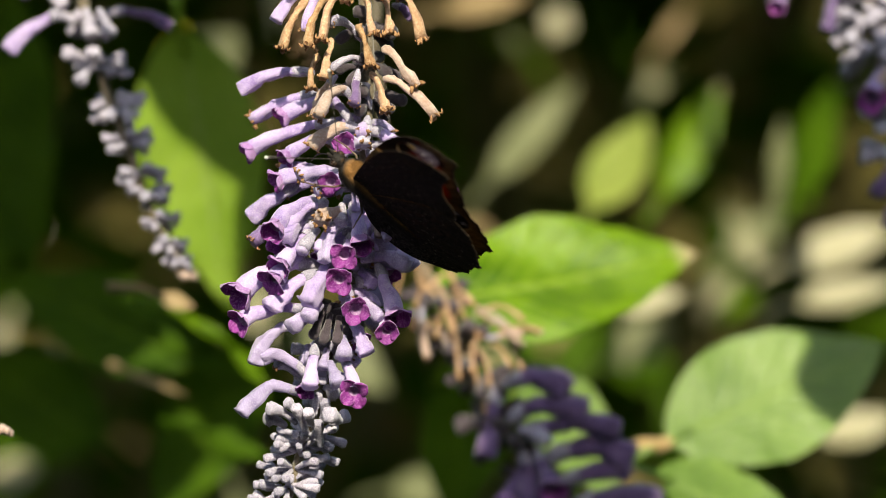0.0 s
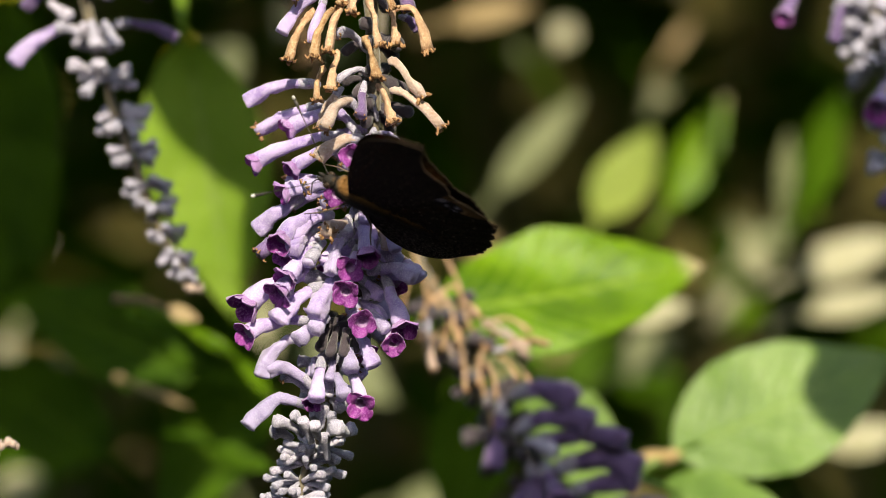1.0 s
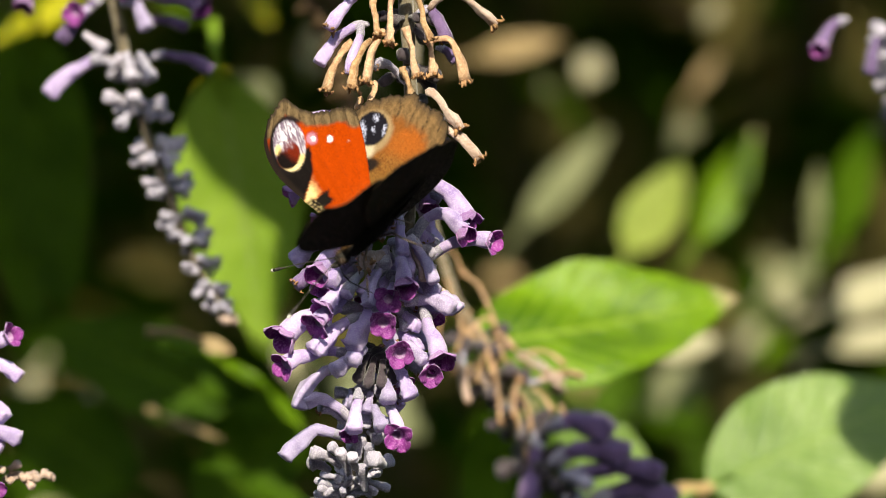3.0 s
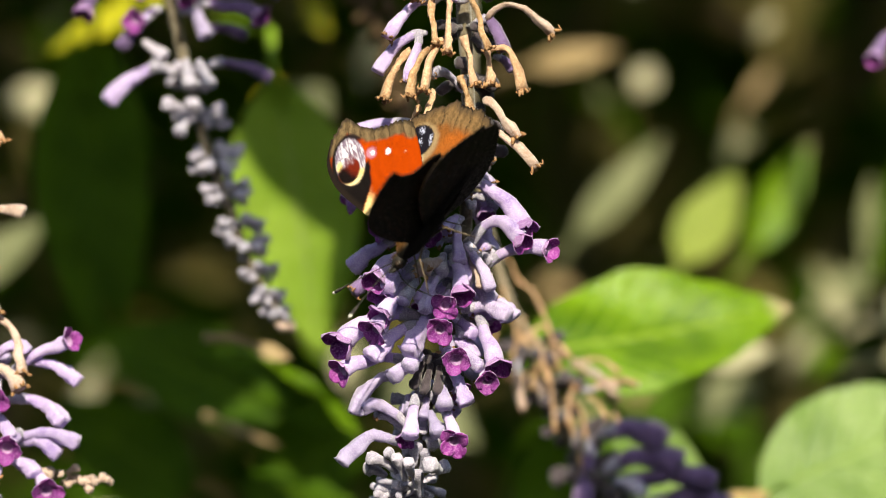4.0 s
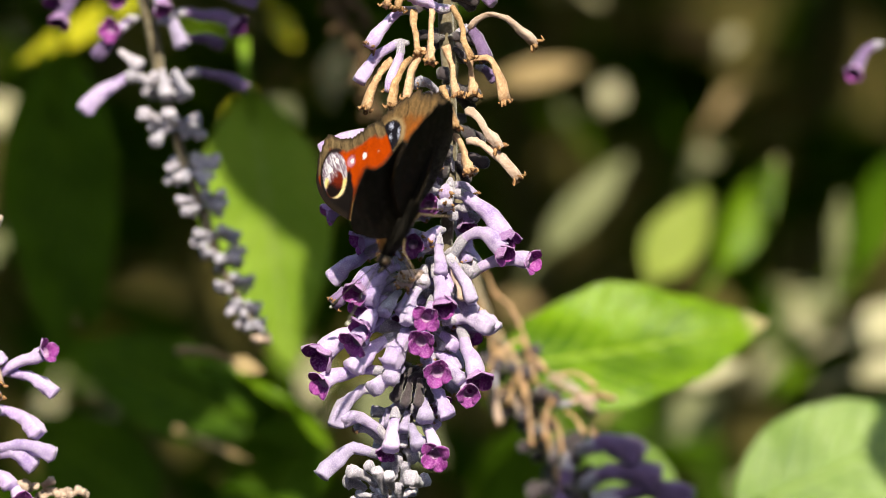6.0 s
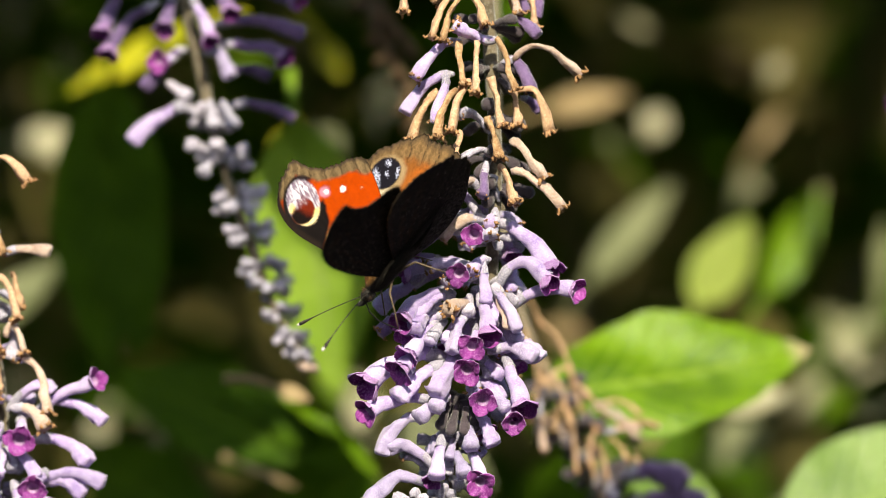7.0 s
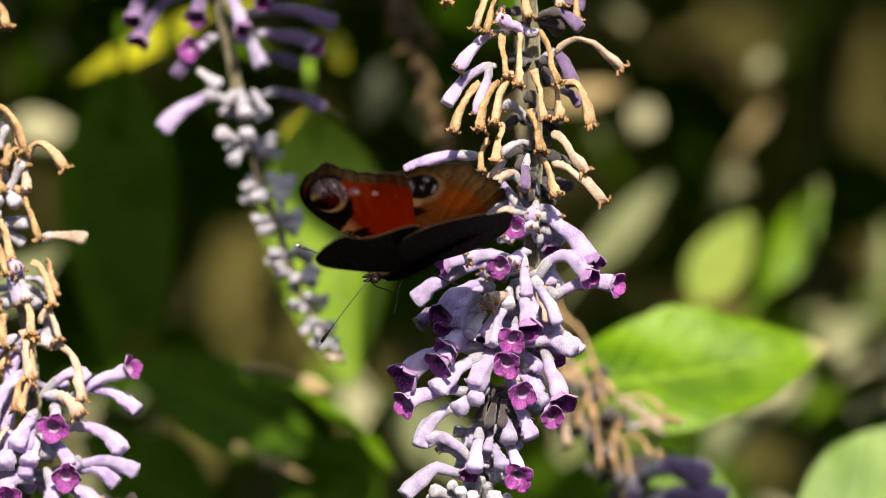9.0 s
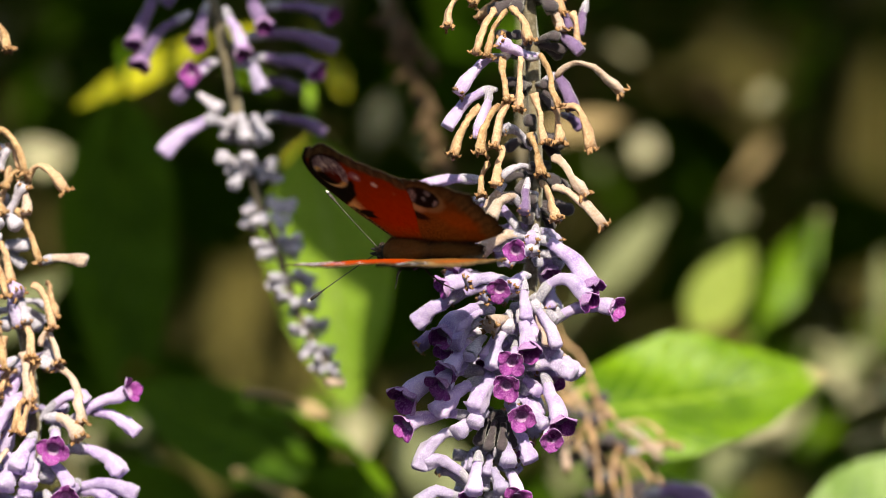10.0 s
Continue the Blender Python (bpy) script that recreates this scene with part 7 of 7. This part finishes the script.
def hindwing_paint(f, l, u, v, rim):
    n1 = rough_field(f, l, 0.9, 11.0)
    n2 = rough_field(f, l, 3.0, 15.0)
    fur = rough_field(f, l, 6.0, 35.0)
    veins = np.abs(np.sin((v * 7.0 + 0.1 * n1) * math.pi))
    col = np.zeros(f.shape + (3,)) + (0.20, 0.070, 0.018)
    col = lay(col, spot(f + n1, l, -13.5, 8.6, 3.8, 2.6, 0.5, 0.5), (0.31, 0.085, 0.016))
    col = lay(col, 1 - soft(u, 0.25, 0.6), (0.17, 0.080, 0.022))
    col = col * (1 + 0.2 * n2 + 0.1 * n1)[..., None]
    near = 1 - soft(u + 0.1 * n1, 0.38, 0.72)
    col = lay(col, near * soft(fur + 0.2 * n2, 0.0, 0.3) * 0.5, (0.36, 0.19, 0.050))
    col = lay(col, near * soft(-fur, 0.05, 0.35) * 0.6, (0.055, 0.026, 0.010))
    col = lay(col, (1 - soft(veins, 0.02, 0.09)) * soft(u, 0.4, 0.6) * 0.3, (0.10, 0.035, 0.012))
    edge = 1 - soft(rim + 0.6 * n1, 3.0, 5.2)
    band = np.zeros(f.shape + (3,)) + (0.165, 0.098, 0.045)
    band = band * (1 + 0.22 * np.sin(v * 84 + 3 * n1) + 0.3 * n2)[..., None]
    band = lay(band, 1 - soft(veins, 0.03, 0.10), (0.028, 0.019, 0.012))
    band = lay(band, (1 - soft(rim, 0.5, 1.8)) * 0.75, (0.070, 0.048, 0.030))
    band = lay(band, 1 - soft(rim, 0.15, 0.45), (0.020, 0.015, 0.012))
    col = col * (1 - edge[..., None]) + band * edge[..., None]
    # pale ring, black comma and the blue-black eye
    col = lay(col, spot(f + n1 * 0.3, l, -9.6, 15.0, 3.9, 3.9, 0, 0.16), (0.29, 0.20, 0.11))
    col = lay(col, spot(f + n1 * 0.3, l, -6.8, 12.6, 1.5, 1.3, 0.0, 0.5), (0.50, 0.42, 0.30))
    col = lay(col, spot(f + 0.3 * n2, l + 0.3 * n1, -5.6, 10.4, 2.3, 1.2, 0.6, 0.4), (0.018, 0.012, 0.010))
    col = lay(col, 1 - soft(l + 0.5 * n2, 0.2, 2.0), (0.014, 0.011, 0.009))
    eye = spot(f + n2 * 0.2, l + n1 * 0.15, -9.7, 15.6, 3.15, 3.15, 0, 0.07)
    col = lay(col, eye, (0.010, 0.009, 0.014))
    for cf, cl, rf, rl, turn in ((-7.9, 16.3, 0.75, 2.0, 0.55), (-9.9, 15.2, 0.35, 0.6, 0.3), (-11.4, 16.6, 0.5, 0.7, 0.3), (-11.4, 13.7, 0.30, 1.0, 0.8)):
        mark = spot(f + n2 * 0.5, l + n1 * 0.4, cf, cl, rf, rl, turn, 0.4) * eye * soft(fur + 0.4 * n2, -0.40, 0.1)
        col = lay(col, mark, (0.42, 0.44, 0.62))
    return col


def under_paint(f, l, u, v, rim):
    n1 = rough_field(f, l, 0.7, 21.0)
    n2 = rough_field(f, l, 4.0, 25.0)
    n3 = rough_field(f, l, 1.6, 31.0)
    col = np.zeros(f.shape + (3,)) + (0.0070, 0.0054, 0.0042)
    col = lay(col, soft(n1, 0.0, 0.5) * 0.4, (0.011, 0.007, 0.005))
    wave = np.sin(u * 120 + 7 * n1 + 3 * n3 + np.sin(v * 22) * 1.5)
    near = 0.35 + 0.65 * soft(v, 0.55, 0.95) * (1 - soft(u, 0.80, 0.95))
    col = lay(col, soft(wave, 0.3, 1.0) * near * 0.85, (0.034, 0.028, 0.023))
    rust = soft(np.sin(v * 44 + 3 * n1), 0.2, 1.0) * (1 - soft(v, 0.25, 0.6)) * soft(u, 0.12, 0.35) * (1 - soft(u, 0.75, 0.95))
    col = lay(col, rust * 0.4, (0.036, 0.018, 0.010))
    zig = np.abs(u - 0.70 - 0.05 * np.sin(v * 24 + 2 * n1) - 0.03 * n3)
    col = lay(col, (1 - soft(zig, 0.008, 0.022)) * 0.85, (0.003, 0.0025, 0.002))
    col = lay(col, (1 - soft(np.abs(zig - 0.03), 0.004, 0.014)) * 0.35, (0.040, 0.030, 0.022))
    col = lay(col, (1 - soft(np.abs(np.sin(v * 7 * math.pi)), 0.02, 0.07)) * 0.45, (0.028, 0.021, 0.016))
    # a grizzled fringe of hairs along the inner edge
    strand = rough_field(f * 1.6 + l * 1.2, l * 5.0 - f * 0.9, 1.0, 47.0) + 0.5 * n2
    col = lay(col, soft(strand, 0.05, 0.40) * soft(-l, -1.6, 0.6) * soft(-f, 1.0, 5.0) * 0.8, (0.060, 0.056, 0.051))
    col = lay(col, (1 - soft(rim, 0.2, 0.7)) * 0.35, (0.045, 0.034, 0.026))
    col = lay(col, soft(n2 + 0.3 * n3, 0.58, 0.66) * 0.8, (0.13, 0.115, 0.10))
    return col * 1.3


def wing(name, butterfly, side, front, back, outer, root, paint, jag, label):
    """One wing in the plane z = 0. front, back: edges from the root to the outer margin; side: 1 left, -1 right."""
    nu, nv = 92, 112
    C, I = spline(front, nu), spline(back, nu)
    M, B = spline(outer, nv), spline(root, nv)
    u = np.linspace(0, 1, nu + 1)[:, None, None]
    v = np.linspace(0, 1, nv + 1)[None, :, None]
    S = (1 - v) * C[:, None] + v * I[:, None] + (1 - u) * B[None] + u * M[None]
    S -= (1 - u) * (1 - v) * C[0] + (1 - u) * v * I[0] + u * (1 - v) * C[-1] + u * v * I[-1]
    vv = np.linspace(0, 1, nv + 1)
    tooth = jag * (np.abs(np.sin(vv * 7 * math.pi)) - 0.5) + 0.16 * np.sin(vv * 131) + 0.10 * np.sin(vv * 233 + 1)
    grow = (np.linspace(0, 1, nu + 1)[:, None] ** 6) * tooth[None]
    mid = S.mean((0, 1))
    out_way = (M - mid) / np.linalg.norm(M - mid, axis=1)[:, None]
    S += grow[..., None] * out_way[None]
    f, l = S[..., 0], S[..., 1]
    rim = np.min(np.linalg.norm(S[:, :, None] - S[-1][None, None, ::2], axis=-1), -1)
    U, V = np.broadcast_to(u[..., 0], f.shape), np.broadcast_to(v[..., 0], f.shape)
    top, low = paint(f, l, U, V, rim), under_paint(f, l, U, V, rim)
    camber = 0.9 * np.sin(np.pi * np.clip(V, 0, 1)) * U * (1 - U) * 1.6 + 0.035 * np.cos(V * 14 * math.pi) * U + 0.25 * U ** 4 * np.sin(V * 9)
    thick = 0.07
    # the inner edge of a hind wing turns down a little along the abdomen
    camber = camber - 0.05 * np.maximum(0, 0.4 - l) * np.clip((-f - 2.0) / 2.0, 0, 1)
    n = f.size
    X = np.concatenate([np.stack([f, side * l, camber + thick], -1).reshape(-1, 3), np.stack([f, side * l, camber - thick], -1).reshape(-1, 3)]) * MM
    idx = np.arange(n).reshape(f.shape)
    quads = np.stack([idx[:-1, :-1], idx[1:, :-1], idx[1:, 1:], idx[:-1, 1:]], -1).reshape(-1, 4)
    loop = np.concatenate([idx[0, :], idx[1:, -1], idx[-1, -2::-1], idx[-2:0:-1, 0]])
    rimq = np.stack([loop, np.roll(loop, -1), np.roll(loop, -1) + n, loop + n], -1)
    faces = np.concatenate([quads if side > 0 else quads[:, ::-1], (quads[:, ::-1] if side > 0 else quads) + n, rimq])
    if side > 0:
        faces = faces[:, ::-1]
    me = bpy.data.meshes.new(name)
    me.from_pydata(X.tolist(), [], faces.tolist())
    me.materials.append(WING)
    tint = me.color_attributes.new("tint", "FLOAT_COLOR", "POINT")
    cols = np.concatenate([top.reshape(-1, 3), low.reshape(-1, 3)])
    tint.data.foreach_set("color", np.concatenate([np.clip(cols, 0, 0.9), np.ones((2 * n, 1))], 1).astype(np.float32).ravel())
    me.polygons.foreach_set("use_smooth", [True] * len(me.polygons))
    ob = new(name, me)
    ob.parent = butterfly
    return tagged(ob, label)


FORE = dict(
    front=[(2.2, -0.8), (4.9, 5.0), (6.9, 10.0), (8.4, 15.0), (9.6, 20.0), (9.7, 24.0), (8.8, 27.4), (6.9, 29.7)],
    outer=[(6.9, 29.7), (4.6, 31.0), (1.4, 31.9), (0.6, 29.8), (-0.8, 27.2), (-2.8, 25.3), (-5.2, 23.9), (-7.4, 22.4), (-8.5, 20.3)],
    back=[(-1.6, -0.8), (-3.1, 5.0), (-5.0, 10.0), (-6.9, 15.0), (-8.5, 20.3)],
    root=[(2.2, -0.8), (0.6, -1.2), (-1.6, -0.8)],
)
HIND = dict(
    front=[(0.2, -0.8), (-0.6, 6.0), (-1.8, 12.0), (-3.4, 17.0), (-6.0, 20.6)],
    outer=[(-6.0, 20.6), (-9.4, 20.8), (-13.0, 19.8), (-16.2, 17.8), (-19.4, 15.4), (-19.6, 12.8), (-21.0, 10.0), (-21.4, 7.0), (-20.4, 3.0)],
    back=[(-4.2, -3.2), (-8.0, -4.9), (-13.0, -4.9), (-17.4, -2.2), (-20.4, 3.0)],
    root=[(0.2, -0.8), (-2.0, -2.2), (-4.2, -3.2)],
)


def furry(bm, pts, radii, count, length, seed, back=(-1, 0, 0.25)):
    """Short hairs all over a run of points, slanting backwards."""
    rng = random.Random(seed)
    for _ in range(count):
        s = rng.uniform(0, len(pts) - 1.001)
        i = int(s)
        p = pts[i].lerp(pts[i + 1], s - i)
        r = radii[i] * (1 - s + i) + radii[i + 1] * (s - i)
        a = rng.uniform(0, 2 * math.pi)
        d = Vector((0, math.cos(a), math.sin(a)))
        way = (Vector(back) * 0.9 + d * 0.7 + Vector((rng.uniform(-0.3, 0.3),) * 3)).normalized()
        root = p + d * r * 0.92
        e = way.cross(d).normalized() * 0.06 * MM
        tip = root + way * length * MM * rng.uniform(0.6, 1.3)
        bm.faces.new([bm.verts.new(root - e), bm.verts.new(root + e), bm.verts.new(tip)])


def make_butterfly():
    b = thing("butterfly", "peacock butterfly with rust-red eyed wings feeding on the spike", "butterfly")
    P = lambda *xs: [Vector(x) * MM for x in xs]
    bm = bmesh.new()
    pts = P((6.6, 0, 0.2), (5.6, 0, 0.4), (4.0, 0, 0.5), (2.0, 0, 0.6), (0.0, 0, 0.5), (-1.8, 0, 0.3), (-3.2, 0, 0.2))
    rad = [r * MM for r in (1.0, 1.9, 2.4, 2.6, 2.5, 2.2, 1.7)]
    tube(bm, pts, rad, 14, 0.08, 3)
    furry(bm, pts, rad, 7000, 1.7, 5)
    for v in bm.verts:
        v.co.z = 0.0005 + (v.co.z - 0.0005) * 0.8
        v.co.y *= 1.02
    part("thorax", bm, FUR, b, "brown furry thorax")
    bm = bmesh.new()
    pts = P(*[(-2.4 - 1.05 * k, 0, 0.70 + 0.02 * k) for k in range(12)])
    rad = [MM * r * (1 + 0.015 * (-1) ** k) for k, r in enumerate((1.2, 1.35, 1.5, 1.55, 1.55, 1.5, 1.45, 1.35, 1.15, 0.95, 0.7, 0.3))]
    tube(bm, pts, rad, 14, 0.05, 4)
    furry(bm, pts, rad, 7500, 1.5, 6)
    for v in bm.verts:
        v.co.z = 0.0007 + (v.co.z - 0.0007) * 0.6
    part("abdomen", bm, FUR, b, "brown furry abdomen")
    bm = bmesh.new()
    pts = P((6.2, 0, 0.1), (7.0, 0, 0.1), (7.9, 0, 0.0), (8.6, 0, -0.1))
    rad = [r * MM for r in (0.9, 1.25, 1.1, 0.5)]
    tube(bm, pts, rad, 12, 0.06, 5)
    furry(bm, pts, rad, 260, 0.8, 7, (0.4, 0, 0.4))
    for y in (-0.35, 0.35):
        tube(bm, P((8.2, y, -0.3), (9.2, y * 1.2, -0.1), (9.9, y * 1.2, 0.3)), [0.42 * MM, 0.36 * MM, 0.1 * MM], 6, 0.3, 2)
    head = part("head", bm, FUR, b, "small brown head with palps")
    for y in (-1, 1):
        bm = bmesh.new()
        bmesh.ops.create_icosphere(bm, subdivisions=2, radius=0.72 * MM, matrix=Matrix.Translation(Vector((7.6, y * 0.95, 0.1)) * MM))
        part("eye", bm, EYE, head)
    bm = bmesh.new()
    tube(bm, P((8.6, 0, -0.6), (9.4, 0, -2.2), (9.6, 0, -4.2), (9.0, 0, -6.6), (8.4, 0.2, -8.6)), [0.13 * MM] * 4 + [0.06 * MM], 6)
    part("proboscis", bm, BLACK, head)
    for y in (-1, 1):
        bm = bmesh.new()
        way = Vector((0.76, y * 0.64, 0.24)).normalized()
        pts = [Vector((8.0, y * 0.4, 0.6)) * MM + way * (15.0 * MM * k / 12) + Vector((0, 0, -0.9 * MM * (k / 12) ** 2)) for k in range(13)]
        tube(bm, pts, [0.085 * MM] * 10 + [0.17 * MM, 0.32 * MM, 0.28 * MM], 7)
        ant = part("antenna", bm, ANTENNA, b, "thin dark antenna with a clubbed end")
        bm = bmesh.new()
        tip = pts[-1]
        tube(bm, [tip - way * 0.2 * MM, tip + way * 0.25 * MM, tip + way * 0.5 * MM], [0.31 * MM, 0.27 * MM, 0.08 * MM], 7)
        part("tip", bm, WHITE, ant, "pale antenna tip")
    for y in (-1, 1):
        for x, kx, fx in ((2.6, 4.6, 8.5), (0.4, -2.4, -4.4)):
            bm = bmesh.new()
            pts = P((x, y * 1.2, -1.2), (kx, y * 3.6, -1.6), ((kx + fx) / 2, y * 4.6, -4.2), (fx, y * 5.0, -6.6))
            tube(bm, pts, [0.28 * MM, 0.20 * MM, 0.14 * MM, 0.10 * MM], 6)
            part("leg", bm, CHITIN, b, "thin tan leg")
    wings = {}
    for side, word in ((1, "left"), (-1, "right")):
        tuck = HIND if side > 0 else dict(HIND, outer=HIND["outer"][:-1] + [(-20.4, 4.6)], back=[(-4.2, -1.0), (-8.0, -0.4), (-12.0, 1.4), (-16.5, 3.0), (-20.4, 4.6)], root=[(0.2, -0.8), (-2.0, -1.0), (-4.2, -1.0)])
        wings[word, "hind"] = wing("hindwing", b, side, paint=hindwing_paint, jag=0.5, label="brown hindwing with a blue-black eye, black beneath", **tuck)
        wings[word, "fore"] = wing("forewing", b, side, paint=forewing_paint, jag=0.35, label="rust-red forewing with a large eye, black beneath", **FORE)
    return b, wings


butterfly, wings = make_butterfly()


# ---- what moves ----
BODY = [
    (0, 0.0045, -0.0196, 1.2007, -83.6, -40.3, -156.3),
    (0.5, 0.0021, -0.0185, 1.2013, -76.1, -38.5, -174.1),
    (0.6, 0.0032, -0.0182, 1.2007, -62.4, -37.7, -175.0),
    (1, 0.0035, -0.0198, 1.2008, -71.7, -25.3, -171.0),
    (1.3, 0.0043, -0.0197, 1.2001, -66.2, -28.3, -149.3),
    (1.4, 0.0016, -0.0203, 1.2008, -58.6, -17.5, -155.6),
    (1.5, 0.0008, -0.0205, 1.2010, -56.0, -13.3, -157.9),
    (1.7, -0.0005, -0.0200, 1.2011, -65.0, -6.2, -163.6),
    (2, -0.0009, -0.0186, 1.2006, -59.0, 10.0, -164.1),
    (2.2, -0.0023, -0.0205, 1.2003, -62.9, 11.7, -163.9),
    (3.3, -0.0023, -0.0266, 1.2012, -26.7, 50.7, 162.2),
    (3.5, -0.0013, -0.0283, 1.2011, -20.9, 53.0, 174.9),
    (3.8, -0.0027, -0.0289, 1.2017, -30.7, 49.1, -169.6),
    (4, -0.0030, -0.0275, 1.2023, -17.7, 51.1, 175.6),
    (4.5, -0.0042, -0.0295, 1.2021, -55.8, 76.3, 142.8),
    (5, -0.0048, -0.0287, 1.2011, -44.7, 83.4, 142.9),
    (5.2, -0.0035, -0.0291, 1.2018, -52.0, 85.6, 135.2),
    (6.3, -0.0046, -0.0277, 1.2060, -18.3, 60.6, 172.9),
    (6.5, -0.0085, -0.0286, 1.2033, -16.9, 61.7, 171.4),
    (7, -0.0132, -0.0222, 1.2034, -18.9, 50.4, 179.3),
    (7.5, -0.0139, -0.0199, 1.1993, -67.8, 72.3, 160.7),
    (8, -0.0133, -0.0190, 1.1984, -58.0, 75.9, 170.3),
    (8.5, -0.0190, -0.0199, 1.2031, -61.1, 39.4, 175.6),
    (9, -0.0177, -0.0208, 1.2028, -70.3, 23.5, 156.6),
    (9.5, -0.0183, -0.0214, 1.2062, -82.9, -1.8, 144.9),
    (10, -0.0169, -0.0206, 1.2078, -76.5, -0.1, 142.2),
]
# seconds, lift of the left and of the right wings, forward sweep of the fore and of the hind wings, and how much lower the hind wings are held, in degrees
FLAPS = [
    (0, 90, 90, -3, -7, -0),
    (0.2, 91, 92, -5, -8, -0),
    (0.3, 90, 91, -6, -7, -0),
    (0.4, 79, 78, -6, -8, -0),
    (0.5, 52, 51, -7, -8, -0),
    (0.6, 21, 21, -9, -8, -0),
    (0.7, 28, 30, -8, -7, -2),
    (0.8, 75, 77, -6, -6, -4),
    (0.9, 88, 89, -6, -5, -5),
    (1, 92, 92, -4, -5, -5),
    (1.1, 77, 78, -9, -10, -4),
    (1.2, 67, 60, -14, -15, -4),
    (1.3, 57, 40, -19, -20, -4),
    (1.4, 53, 38, -18, -19, -2),
    (1.5, 54, 42, -18, -17, -1),
    (1.6, 42, 41, -14, -14, 0),
    (1.7, 63, 61, -10, -11, 2),
    (1.8, 90, 88, -9, -8, 2),
    (2, 82, 81, -5, -4, 1),
    (2.2, 78, 78, -4, -4, 0),
    (3.3, 31, 27, -10, -4, 1),
    (3.5, 32, 27, -13, -5, 0),
    (3.6, 30, 28, -13, -7, 1),
    (3.7, 33, 32, -13, -7, 2),
    (3.8, 35, 36, -11, -7, 3),
    (3.9, 35, 35, -13, -6, 3),
    (4, 33, 34, -13, -4, 3),
    (4.1, 40, 39, -13, -5, 2),
    (4.3, 37, 34, -13, -6, 1),
    (4.5, 32, 27, -13, -9, -1),
    (5, 25, 22, -14, -13, -0),
    (5.2, 24, 23, -13, -13, -1),
    (6.3, 32, 26, -17, -7, 3),
    (6.5, 34, 35, -17, -12, 1),
    (6.7, 36, 35, -13, -9, 1),
    (7, 42, 36, -7, -5, 3),
    (7.2, 52, 51, -10, -8, 4),
    (7.3, 68, 69, -11, -9, 3),
    (7.5, 85, 89, -12, -12, 3),
    (8, 87, 91, -10, -11, 2),
    (8.3, 81, 86, -8, -7, -1),
    (8.5, 83, 90, -7, -5, -2),
    (8.7, 79, 84, -8, -4, -0),
    (9, 78, 80, -6, -3, 3),
    (9.3, 75, 79, -4, -3, 2),
    (9.4, 56, 59, -4, -2, 2),
    (9.5, 36, 39, -2, -2, 3),
    (9.6, 28, 30, -3, -2, 2),
    (9.7, 45, 45, -2, -1, 2),
    (9.8, 72, 72, -2, -0, 1),
    (10, 73, 71, -1, 0, 1),
]


def wing_pose(side, lift, sweep, pivot, over):
    turn = Matrix.Rotation(radians(side * lift), 4, "X") @ Matrix.Rotation(radians(-side * sweep), 4, "Z")
    hinge = Vector((pivot, side * 1.6, 0)) * MM
    return Matrix.Translation(hinge + Vector((0, 0, over * MM))) @ turn @ Matrix.Translation(-hinge)


def motions():
    walk(butterfly, [(t, pose(x, y, z, rx, ry, rz)) for t, x, y, z, rx, ry, rz in BODY])
    for (word, which), ob in wings.items():
        side = 1 if word == "left" else -1
        rows = []
        for t, left, right, fore, hind, low in FLAPS:
            lift = (left if side > 0 else right) - (0 if which == "fore" else low)
            rows.append((t, wing_pose(side, lift, fore if which == "fore" else hind, 2.0 if which == "fore" else -1.0, 0.75 if which == "fore" else 0.5)))
        walk(ob, rows)


motions()
